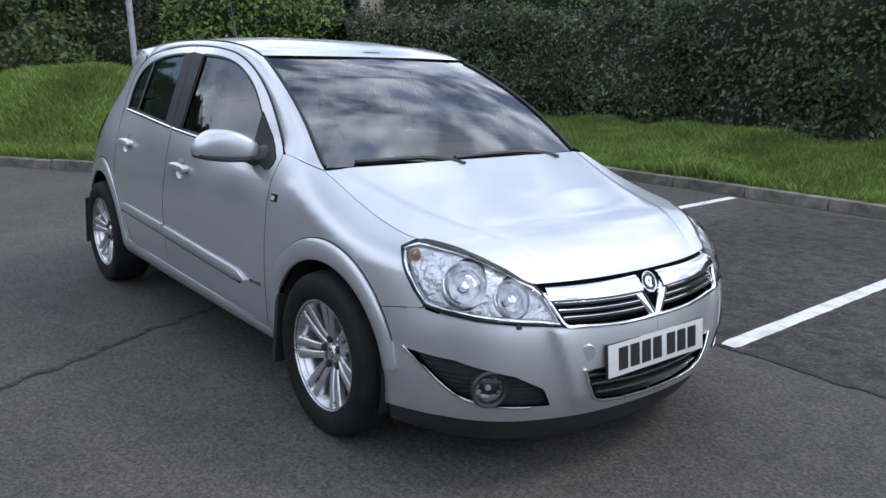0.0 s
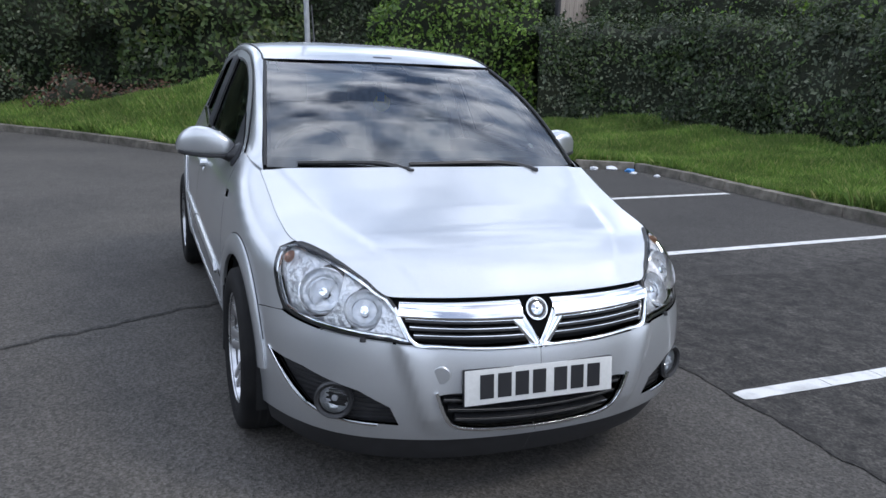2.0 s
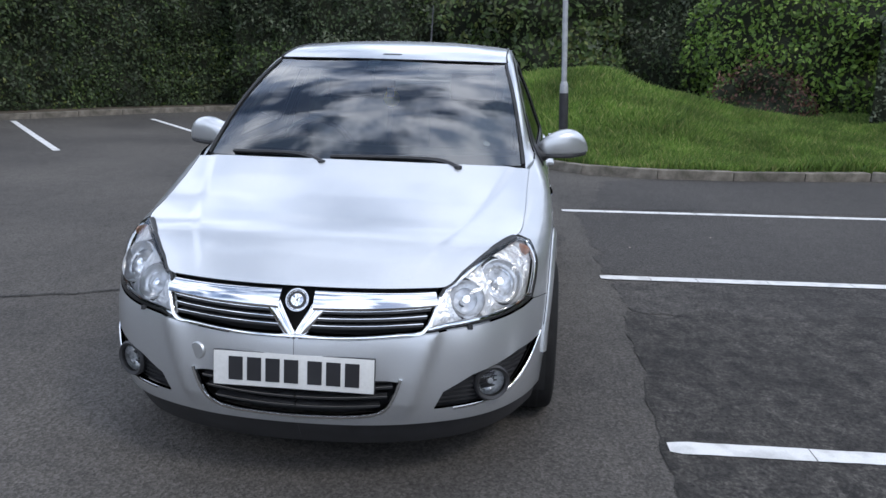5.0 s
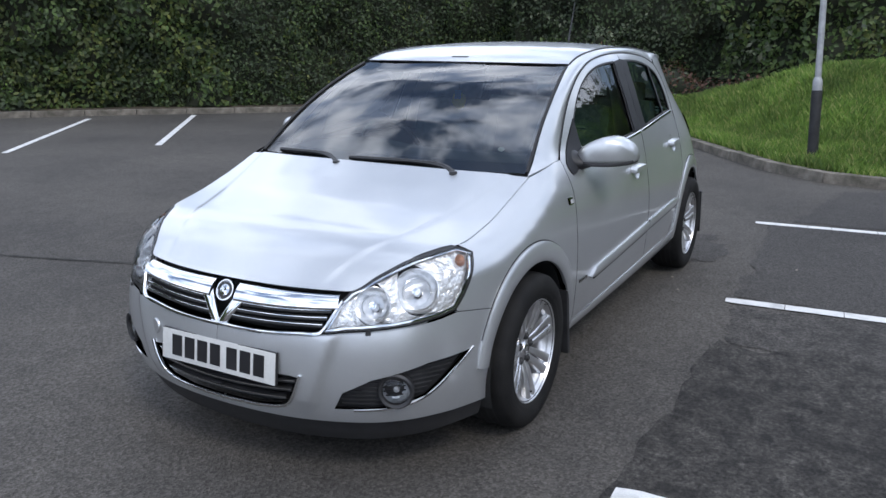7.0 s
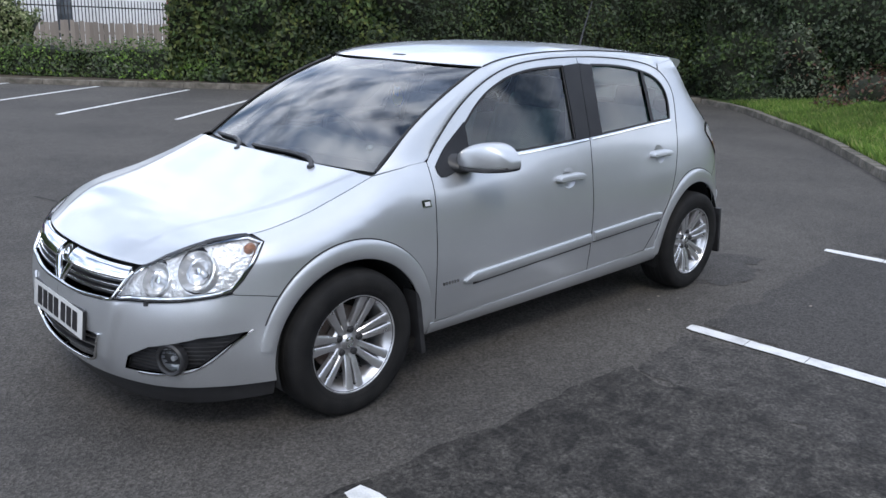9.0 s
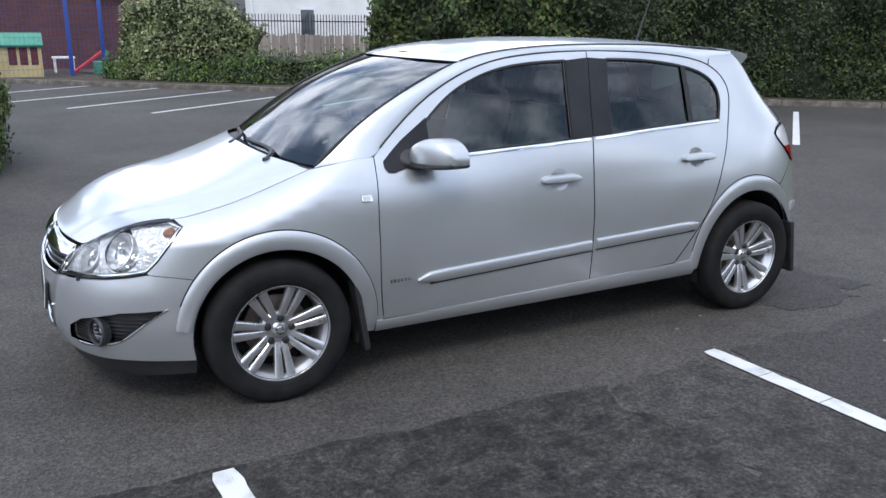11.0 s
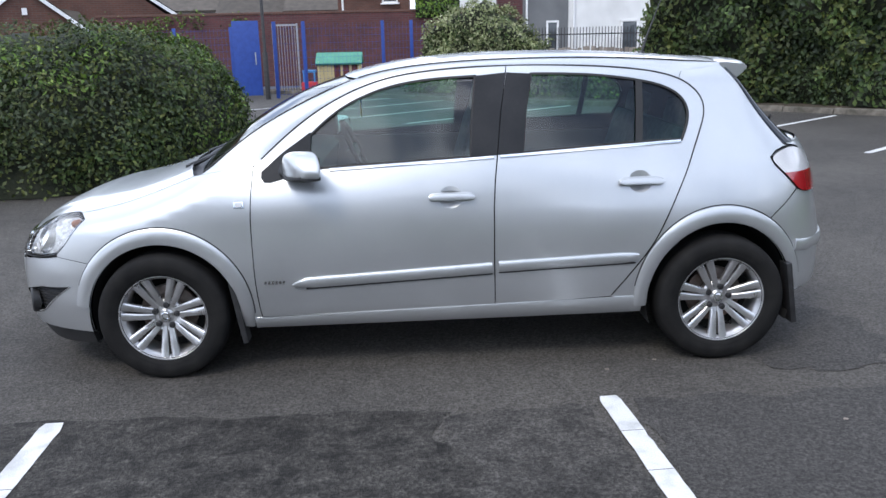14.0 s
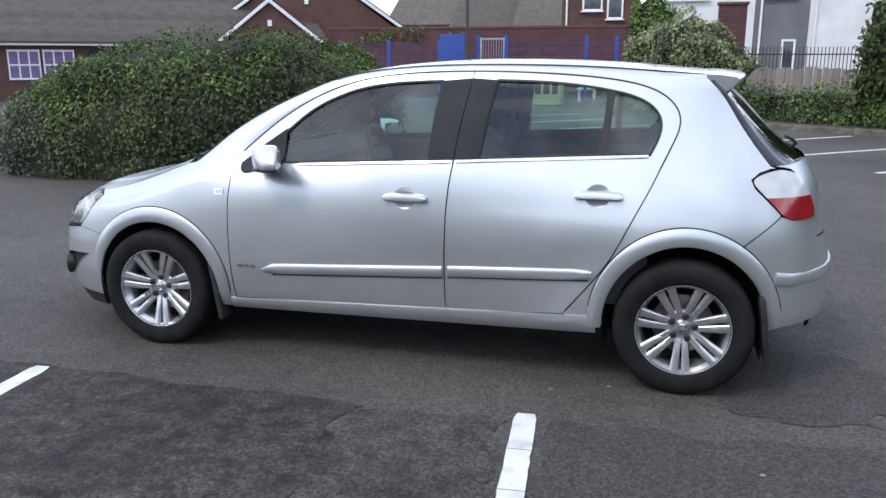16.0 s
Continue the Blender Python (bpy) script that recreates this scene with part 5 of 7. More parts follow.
    rf = part("fog_reflector", lathe([(0.010, -0.045), (0.03, -0.034), (0.046, -0.008)], 28), REFLECTOR, fog)
    part("fog_bulb", lathe([(0.0, -0.012), (0.010, -0.016), (0.010, -0.045)], 14), GALV, fog)
    # headlamp
    top = [tuple(p) for p in SHUT_UZ[1:K_LAMP + 1:2]]
    hl = top + HL_OUT + [at_y(y, z) for y, z in ((0.715, 0.588), (0.655, 0.575), (0.56, 0.564), (0.47, 0.556), (0.415, 0.551), (0.425, 0.59), (0.44, 0.64))]
    lampth = panel("headlamp", hl, LENS, car, sd, d=0.002, flange=0, gap=0.002, lining=False, label="clear headlamp with two round chrome reflectors")
    wells = [[(at_y(y, z)[0] + r * math.cos(a), z + r * math.sin(a)) for a in np.linspace(0, 2 * math.pi, 30, endpoint=False)] for y, z, r in ((0.660, 0.668, 0.073), (0.545, 0.630, 0.060))]
    panel("lamp_back", hl, REFLECTOR, lampth, sd, d=-0.026, flange=0, gap=0.004, lining=False, holes=wells, label="chrome reflector housing")
    strip("lamp_bezel", dense(np.array(inset(hl, 0.008)), 0.02), 0.012, CHROME, lampth, sd, d=-0.012, thick=0.008, closed=True, label="bright lamp surround")
    strip("lamp_seal", dense(np.array(inset(hl, 0.001)), 0.02), 0.007, GASKET, lampth, sd, d=-0.006, thick=0.005, closed=True, label="black lamp seal")
    strip("lamp_brow", spline(top, n=40) - np.array([0, 0.003]), 0.006, BLACK, lampth, sd, d=-0.004, thick=0.004, label="black brow under the bonnet edge")
    for (y, z, r, tilt) in ((0.660, 0.668, 0.073, 36), (0.545, 0.630, 0.060, 26)):
        c = skin(*[np.array([q]) for q in at_y(y, z)], d=-0.035)[0] * [1, sd, 1]
        ref = part("lamp_bowl", lathe([(0.012, -0.06), (r * 0.5, -0.045), (r * 0.8, -0.022), (r * 0.96, 0.0), (r, 0.006), (r * 1.05, 0.004), (r * 1.07, -0.03)], 40), BOWL, lampth, "round chrome reflector bowl")
        ref.matrix_world = Matrix.Translation(c) @ pose(0, 0, 0, 0, 0, -90 + tilt * sd * 0.7) @ pose(0, 0, 0, 30, 0, 0)
        part("bulb_shield", lathe([(0.0, -0.002), (0.013, -0.004), (0.015, -0.02), (0.011, -0.055)], 16), CHROME, lampth).matrix_world = ref.matrix_basis
        part("inner_ring", lathe([(r * 0.62, -0.02), (r * 0.66, -0.012), (r * 0.70, -0.02)], 36), CHROME, lampth).matrix_world = ref.matrix_basis
    c = skin(*[np.array([q]) for q in sides([(0.418, 0.738)])[0]], d=-0.016)[0] * [1, sd, 1]
    sig = part("turn_signal", lathe([(0.0, 0.010), (0.011, 0.007), (0.018, -0.004), (0.020, -0.03)], 20), AMBER, lampth, "amber indicator bulb cover")
    sig.matrix_world = Matrix.Translation(c) @ pose(0, 0, 0, 0, 0, -90 + 35 * sd)
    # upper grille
    # backed by a near-black sheet that holds the shade of the cavity
    panel("grille_back", GR_UP, SHADE_BLACK, car, sd, d=-0.06, flange=0, gap=-0.012, lining=False, label="near-black sheet standing in for the shaded upper grille cavity")
    for z in (0.556, 0.578, 0.600):
        y0, y1 = 0.02 + (z - 0.535) * 0.75, 0.400 + (z - 0.55) * 0.45
        strip("grille_slat", [at_y(y, z + 0.012 * (y / 0.4)**2) for y in np.linspace(y0, y1, 24)], 0.014, BLACK, car, sd, d=-0.026, thick=0.018, label="black grille slat")
        strip("slat_edge", [at_y(y, z + 0.005 + 0.012 * (y / 0.4)**2) for y in np.linspace(y0, y1, 24)], 0.0035, CHROME, car, sd, d=-0.007, thick=0.003, label="bright slat edge")
    chrome_bar = [at_y(y, 0.635 + 0.006 * (y / 0.4)**2) for y in np.linspace(0.055, 0.437, 26)]
    strip("grille_bar", chrome_bar, np.linspace(0.052, 0.038, 26), CHROME, car, sd, d=-0.002, thick=0.012, label="broad chrome grille bar")
    strip("grille_rim", spline([at_y(y, z) for y, z in ((0.0, 0.528), (0.20, 0.531), (0.36, 0.543), (0.404, 0.553), (0.430, 0.602), (0.446, 0.648))], n=50), 0.010, CHROME, car, sd, d=0.0, thick=0.007, label="chrome grille rim")
    strip("badge_wing", [at_y(y, z) for y, z in zip(np.linspace(0.007, 0.086, 16), np.linspace(0.520, 0.638, 16))], [0.020] + [0.031 + 0.0011 * i for i in range(15)], CHROME, car, sd, d=-0.010, thick=0.009, label="chrome V of the badge")
    c = skin(*[np.array([q]) for q in at_y(0.325, 0.452)])[0] * [1, sd, 1]
    if sd < 0:
        tow = part("towing_cap", lathe([(0.0, 0.004), (0.026, 0.0035), (0.028, 0.001), (0.029, -0.004)], 24), PAINT, car)
        tow.matrix_world = Matrix.Translation(c) @ pose(0, 0, 0, 0, 0, -90 - 20)
    j = part("washer_jet", lathe([(0.0, 0.01), (0.008, 0.008), (0.010, -0.004)], 12, axis="z"), BLACK, car)
    q = skin(*[np.array([w]) for w in at_y(0.545, 0.552)])[0] * [1, sd, 1]
    j.location = tuple(q)
badge = part("badge", lathe([(0.0, 0.010), (0.030, 0.009), (0.040, 0.006), (0.043, 0.012), (0.048, 0.012), (0.050, -0.01)], 36), CHROME, car, "round chrome badge with a dark centre")
badge.matrix_world = Matrix.Translation((0.795, 0, 0.630)) @ pose(0, 0, 0, 0, 0, -90) @ pose(0, 0, 0, 28, 0, 0) @ Matrix.Diagonal((0.78, 0.6, 0.78, 1))
part("badge_disc", lathe([(0.0, 0.0115), (0.022, 0.0112), (0.038, 0.009)], 30), BLACK, badge, "dark badge field")
part("badge_figure", lathe([(0.004, 0.0125), (0.012, 0.016), (0.02, 0.0135), (0.026, 0.012)], 14), CHROME, badge)
# number plate with bars for its characters
plate = part("number_plate", boxed((0.852, 0, 0.413), (0.012, 0.523, 0.114), Euler((0, radians(-6), 0)), 0.003), BLACK, car, "white number plate in a black surround")
part("plate_face", boxed((0.8585, 0, 0.4135), (0.003, 0.519, 0.110), Euler((0, radians(-6), 0)), 0.001), PLATE, plate, "white reflective plate")
for i, y in enumerate((-0.192, -0.130, -0.068, -0.006, 0.072, 0.134, 0.196)):
    part("plate_bar", boxed((0.8608, y * 0.97, 0.4145), (0.002, 0.046, 0.076), Euler((0, radians(-6), 0)), 0.0), INK, plate)
# wipers
for pts in (((-0.085, 0.42, 0.972), (-0.135, 0.33, 0.990), (-0.135, 0.05, 0.994), (-0.135, -0.12, 0.990)), ((-0.065, -0.14, 0.974), (-0.135, -0.25, 0.994), (-0.175, -0.46, 0.993), (-0.200, -0.56, 0.990))):
    pts = [(x + 0.020, y, z - 0.018) for x, y, z in pts]
    part("wiper", tube([tuple(p) for p in spline(pts, n=16)], [0.012] * 6 + [0.009] * 10, 6), BLACK, car, "black windscreen wiper")
    pivot = part("wiper_pivot", lathe([(0.0, 0.03), (0.016, 0.027), (0.02, 0.0)], 14, axis="z"), BLACK, car)
    pivot.location = pts[0][0], pts[0][1], pts[0][2] - 0.02

# near-black shell that puts shade into the panel gaps, and the floor
mesh_object("inner_shell", np.vstack(LINING[0]), LINING[1], SHADE_BLACK, car)
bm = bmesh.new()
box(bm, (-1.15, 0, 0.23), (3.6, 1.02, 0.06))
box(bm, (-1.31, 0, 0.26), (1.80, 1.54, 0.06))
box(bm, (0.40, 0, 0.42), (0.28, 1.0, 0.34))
part("underbody", bm, SHADE_BLACK, car, smooth=False)


# ---- wheels ----
def make_wheel():
    w = part("wheel", lathe([(0.206, -0.10), (0.212, -0.09), (0.200, -0.075), (0.188, -0.04), (0.186, 0.03), (0.196, 0.062), (0.206, 0.070), (0.213, 0.082), (0.217, 0.088), (0.216, 0.094), (0.210, 0.0945), (0.205, 0.085), (0.196, 0.072)], 72), ALLOY, None)
    tyre = [(0.205, -0.095), (0.235, -0.104), (0.268, -0.107), (0.296, -0.102), (0.310, -0.088), (0.3155, -0.060), (0.3165, -0.02), (0.3165, 0.02), (0.3155, 0.060), (0.310, 0.088), (0.300, 0.099), (0.284, 0.1045), (0.268, 0.107), (0.247, 0.1065), (0.243, 0.1045), (0.236, 0.1045), (0.226, 0.101), (0.213, 0.094), (0.205, 0.088)]
    part("tyre", lathe(tyre, 96), RUBBER, w, "black road tyre")
    # tread grooves as thin near-black rings, groove shade put into the colour
    for y in (-0.045, -0.015, 0.015, 0.045):
        part("tread_groove", lathe([(0.3172, y - 0.004), (0.3176, y), (0.3172, y + 0.004)], 72), SHADE_BLACK, w)
    # seven pairs of spokes
    for i in range(7):
        a0 = 2 * math.pi * i / 7 - math.pi / 2
        for s in (-1, 1):
            bm = bmesh.new()
            rows = []
            for r, half, off, y0, th in ((0.052, 0.0125, 0.0135, 0.050, 0.03), (0.085, 0.0140, 0.0170, 0.060, 0.026), (0.13, 0.0160, 0.0210, 0.070, 0.024), (0.175, 0.0185, 0.0245, 0.078, 0.024), (0.209, 0.0205, 0.0270, 0.086, 0.024)):
                row = []
                for hh, yy in ((-1, -th), (-1, -0.004), (-0.7, 0.0), (0.7, 0.0), (1, -0.004), (1, -th)):
                    t = s * off + hh * half
                    row.append(bm.verts.new((r * math.cos(a0) - t * math.sin(a0), y0 + yy, r * math.sin(a0) + t * math.cos(a0))))
                rows.append(row)
            for a, b in zip(rows, rows[1:]):
                for k in range(5):
                    bm.faces.new((a[k], a[k + 1], b[k + 1], b[k]))
            bmesh.ops.recalc_face_normals(bm, faces=bm.faces)
            part("spoke", bm, ALLOY, w)
    part("hub", lathe([(0.0, 0.052), (0.024, 0.052), (0.030, 0.052), (0.036, 0.046), (0.060, 0.044), (0.074, 0.050), (0.084, 0.040), (0.080, 0.0)], 42), ALLOY, w)
    part("centre_cap", lathe([(0.0, 0.0585), (0.016, 0.058), (0.026, 0.056), (0.030, 0.050)], 28), ALLOY, w, "plain alloy centre cap")
    part("cap_ring", lathe([(0.012, 0.0588), (0.017, 0.0602), (0.021, 0.0585)], 24), CHROME, w)
    for i in range(5):
        a = 2 * math.pi * i / 5 + 0.5
        b = part("wheel_bolt", lathe([(0.0, 0.054), (0.009, 0.054), (0.011, 0.050), (0.0155, 0.049), (0.0165, 0.036)], 10), BLACK, w, "dark wheel bolt")
        b.location = (0.055 * math.cos(a), 0.006, 0.055 * math.sin(a))
    part("brake_disc", lathe([(0.06, -0.01), (0.135, -0.012), (0.140, -0.016), (0.140, -0.03), (0.06, -0.03)], 48), STEEL, w, "rust-tinged brake disc")
    # near-black disc standing in for the shade behind the spokes
    part("wheel_void", lathe([(0.0, -0.05), (0.195, -0.05)], 32), SHADE_BLACK, w)
    part("valve", tube([(0.0, 0.060, -0.19), (0.0, 0.082, -0.183)], 0.004, 6), BLACK, w)
    return w


wheel = make_wheel()
wheel.parent = car
TRACK = 0.737
wheel.matrix_basis = pose(0.012, TRACK, 0.302, 0, 3, 0) @ Matrix.Diagonal((0.965, 1, 0.965, 1))
for x, sd, spin in ((-2.620, 1, 0), (0.012, -1, 21), (-2.620, -1, 9)):
    copy_thing(wheel, pose(x, TRACK * sd, 0.304, 0, spin, 0 if sd > 0 else 180))


# ---- cabin ----
dash = part("dashboard", boxed((0, 0, 0), (0.1, 0.1, 0.1)), TRIM_DARK, car, "dark grey dashboard")
bm = bmesh.new()
prof = [(-0.16, 0.93), (-0.34, 0.955), (-0.52, 0.975), (-0.66, 0.965), (-0.70, 0.93), (-0.68, 0.80), (-0.62, 0.62), (-0.58, 0.45)]
ys = np.linspace(-0.655, 0.655, 30)
rows = [[bm.verts.new((x - 0.02 * abs(y) * (x < -0.5), y, z + (0.03 * math.exp(-((y + 0.36) / 0.16)**2) if -0.7 < x < -0.5 and z > 0.9 else 0))) for x, z in prof] for y in ys]
for a, b in zip(rows, rows[1:]):
    for i in range(len(prof) - 1):
        bm.faces.new((a[i], a[i + 1], b[i + 1], b[i]))
bm.to_mesh(dash.data)
bm.free()
part("steering_wheel", lathe([(0.170, -0.013), (0.183, -0.013), (0.191, 0.0), (0.183, 0.013), (0.170, 0.013), (0.163, 0.0)], 40, closed=True), BLACK, car, "black steering wheel").matrix_world = pose(-0.84, -0.36, 0.905, 0, 0, 90) @ pose(0, 0, 0, 24, 0, 0)
part("steering_hub", boxed((-0.82, -0.36, 0.90), (0.05, 0.30, 0.07), Euler((0, radians(24), 0)), 0.015), TRIM_DARK, car)
for y in (0.36, -0.36):
    seat = part("front_seat", boxed((-1.18, y, 0.52), (0.52, 0.50, 0.20), Euler((0, radians(-6), 0)), 0.06), CLOTH, car, "grey cloth front seat")
    part("seat_back", boxed((-1.50, y, 0.83), (0.16, 0.49, 0.62), Euler((0, radians(-16), 0)), 0.065), CLOTH, seat)
    part("headrest", boxed((-1.60, y, 1.215), (0.10, 0.27, 0.17), Euler((0, radians(-10), 0)), 0.045), CLOTH, seat, "grey cloth headrest")
bench = part("rear_bench", boxed((-2.12, 0, 0.52), (0.50, 1.18, 0.22), Euler((0, radians(-6), 0)), 0.06), CLOTH, car, "grey cloth rear bench")
part("bench_back", boxed((-2.42, 0, 0.82), (0.16, 1.16, 0.58), Euler((0, radians(-18), 0)), 0.06), CLOTH, bench)
for y in (0.38, -0.38):
    part("headrest", boxed((-2.52, y, 1.15), (0.09, 0.25, 0.14), Euler((0, radians(-12), 0)), 0.04), CLOTH, bench)
part("parcel_shelf", boxed((-2.74, 0, 1.0), (0.42, 1.0, 0.03), None, 0.008), TRIM_DARK, car)
across("headlining", roof_edge_c[2:-8] + np.array([0, -0.03, -0.04]), HEADLINE, car, [0.06, 0.0, -0.03], [0.02, 0.02, 0.02], m=20)
for sd in (1, -1):
    part("pillar_trim", tube([(-1.60, 0.565 * sd, 1.33), (-1.57, 0.625 * sd, 1.15), (-1.55, 0.67 * sd, 0.95)], [0.035, 0.04, 0.045], 8), HEADLINE, car)
    part("door_card", boxed((-1.5, 0.685 * sd, 0.66), (1.9, 0.03, 0.60), None, 0.01), TRIM_DARK, car)
    part("sun_visor", boxed((-0.98, 0.32 * sd, 1.345), (0.16, 0.36, 0.018), Euler((0, radians(22), 0)), 0.006), HEADLINE, car, "pale sun visor")
part("mirror_stem", boxed((-0.88, 0, 1.355), (0.10, 0.10, 0.045), Euler((0, radians(26), 0)), 0.012), BLACK, car)
part("inside_mirror", boxed((-0.94, 0.02, 1.30), (0.03, 0.23, 0.062), Euler((0, radians(8), 0)), 0.012), BLACK, car, "black inside mirror")
fresh = thing("air_freshener", "blue and yellow card air freshener hanging from the inside mirror", "air freshener")
part("card", lathe([(0.0, 0.002), (0.036, 0.002), (0.041, 0.0), (0.036, -0.002), (0.0, -0.002)], 18), YELLOW_PLASTIC, fresh).matrix_world = pose(-0.90, 0.0, 1.175, 0, 0, 90)
part("top_card", boxed((-0.90, -0.006, 1.205), (0.006, 0.035, 0.045), None, 0.002), BLUE_PLASTIC, fresh)
part("string", tube([(-0.90, 0, 1.22), (-0.91, 0.0, 1.28)], 0.0015, 5), INK, fresh)
disc = thing("tax_disc", "small paper disc stuck inside the windscreen", "paper disc")
part("disc", lathe([(0.0, 0.001), (0.013, 0.001), (0.014, 0.0), (0.0, -0.001)], 20), PAPER, disc).matrix_world = pose(-0.30, 0.52, 1.03, 0, 0, -70) @ pose(0, 0, 0, 55, 0, 0)


# ---- ground, markings, kerbs ----
G = thing("ground", "worn grey tarmac of a car park reaching the horizon", "ground", kind="structure")
part("tarmac", boxed((0, 0, -0.25), (1, 1, 0.5)), TARMAC, G)
bm = bmesh.new()
bmesh.ops.create_grid(bm, x_segments=90, y_segments=90, size=1.0)
for v in bm.verts:
    v.co.x, v.co.y = math.copysign(abs(v.co.x)**2.2, v.co.x) * 900, math.copysign(abs(v.co.y)**2.2, v.co.y) * 900
bm.to_mesh(G.children[0].data)
bm.free()
rng = np.random.default_rng(4)


def sheet(name, outline, z, mat, parent, rough_edge=0.0, step=0.3, height=None, edge=0.06):
    """A ground sheet with an uneven edge; height gives z over (x, y)."""
    o = dense(np.array(outline, float), edge)
    if rough_edge:
        o = o + np.array([[noise.noise(Vector((p[0] * 6, p[1] * 6, 1.0))) + 0.6 * noise.noise(Vector((p[0] * 19, p[1] * 19, 4.0))), noise.noise(Vector((p[0] * 6, p[1] * 6, 7.0))) + 0.6 * noise.noise(Vector((p[0] * 19, p[1] * 19, 9.0)))] for p in o]) * rough_edge
    v, f, _ = fill(o, (), step, edge * 1.5)
    zz = np.full(len(v), z) if height is None else np.array([height(*p) for p in v])
    p = np.c_[v, zz]
    a, b, c = p[f[:, 0]], p[f[:, 1]], p[f[:, 2]]
    up = np.cross(b - a, c - a)[:, 2] > 0
    return mesh_object(name, p, [tuple(t) if u else tuple(t[::-1]) for t, u in zip(f, up)], mat, parent)


sheet("dark_patch", [(2.6, 1.24), (1.0, 1.24), (0.40, 1.25), (-0.3, 1.275), (-0.8, 1.275), (-1.30, 1.285), (-1.22, 1.5), (-1.40, 1.75), (-1.28, 2.1), (-1.46, 2.7), (-1.40, 3.3), (-1.62, 4.2), (-1.8, 5.55), (2.9, 5.35)], 0.004, TARMAC_DARK, G, 0.035, 0.4)
sheet("worn_patch", [(-1.30, 1.30), (-1.75, 1.26), (-1.94, 1.3), (-2.02, 2.5), (-2.1, 4.0), (-2.2, 5.55), (-1.5, 5.55), (-1.3, 3.5)], 0.0032, TARMAC_WORN, G, 0.09, 0.4)
sheet("brown_patch", [(-2.08, 1.25), (-3.6, 1.2), (-4.3, 1.15), (-4.65, 3.0), (-4.75, 5.6), (-2.33, 5.6)], 0.004, TARMAC_BROWN, G, 0.05, 0.4)
sheet("dark_patch", [(-4.5, 1.3), (-6.3, 1.6), (-6.9, 2.6), (-7.0, 5.5), (-4.95, 5.55)], 0.0038, TARMAC_BROWN, G, 0.08, 0.4)
sheet("worn_patch", [(-3.1, 1.05), (-3.6, 0.75), (-3.5, 0.1), (-2.9, 0.2), (-2.75, 0.8)], 0.0036, TARMAC_BROWN, G, 0.15, 0.3)
# a long mended joint across the tarmac
crack = spline([(-1.72, -0.4), (-1.62, -0.66), (-1.42, -1.1), (-1.08, -1.75), (-0.7, -2.7), (-0.3, -4.0)], n=70)
crack = crack + np.array([[noise.noise(Vector((i * 0.35, 3, 0))) * 0.05, noise.noise(Vector((i * 0.35, 8, 0))) * 0.05] for i in range(70)])
bm = bmesh.new()
rows = [(bm.verts.new((p[0] - 0.011 - 0.008 * (i % 3), p[1], 0.0035)), bm.verts.new((p[0] + 0.010 + 0.006 * ((i + 1) % 3), p[1], 0.0035))) for i, p in enumerate(crack)]
for a, b in zip(rows, rows[1:]):
    bm.faces.new((a[0], a[1], b[1], b[0]))
part("tar_joint", bm, TARMAC_DARK, G)


def bay_line(a, b, width=0.10):
    """A painted bay line with chipped edges and cracks across it."""
    a, b = np.array(a, float), np.array(b, float)
    length = np.linalg.norm(b - a)
    e = (b - a) / length
    s = np.array([-e[1], e[0]])
    bm = bmesh.new()
    cuts = [0.0]
    while cuts[-1] < length - 0.25:
        cuts.append(cuts[-1] + rng.uniform(0.12, 0.55))
    cuts[-1] = length
    for c0, c1 in zip(cuts, cuts[1:]):
        n = max(2, int((c1 - c0) / 0.04))
        rows = []
        for t in np.linspace(c0 + 0.002, c1 - 0.002, n):
            wl_ = width / 2 - abs(noise.noise(Vector((t * 14, a[0], a[1])))) * 0.010 - 0.03 * max(0, 0.03 - t) / 0.03 * 0.4
            wr_ = width / 2 - abs(noise.noise(Vector((t * 14, a[0] + 9, a[1])))) * 0.010 - 0.03 * max(0, 0.03 - t) / 0.03 * 0.4
            p = a + e * t
            rows.append((bm.verts.new((*(p - s * wl_), 0.0075)), bm.verts.new((*(p + s * wr_), 0.0075))))
        for r, q in zip(rows, rows[1:]):
            bm.faces.new((r[0], r[1], q[1], q[0]))
    bmesh.ops.recalc_face_normals(bm, faces=bm.faces)
    if sum(f.normal.z for f in bm.faces) < 0:
        bmesh.ops.reverse_faces(bm, faces=bm.faces)
    ob = part("bay_line", bm, LINE_PAINT, None, smooth=False)
    return tagged(ob, "worn white painted parking bay line on tarmac", "road marking", "parking bay lines", "structure")


bay_line((0.365, 1.27), (0.19, 5.60))
bay_line((-1.995, 1.205), (-2.31, 5.60))
bay_line((-4.31, 1.03), (-4.75, 5.58))
for x, y in ((-8.35, -3.6), (-6.95, -5.58), (-5.27, -7.15), (-3.65, -8.2), (-2.4, -9.5), (-1.05, -10.8), (0.2, -12.15), (1.45, -13.55), (2.75, -14.9)):
    bay_line((x, y), (x - 3.7, y - 3.1))


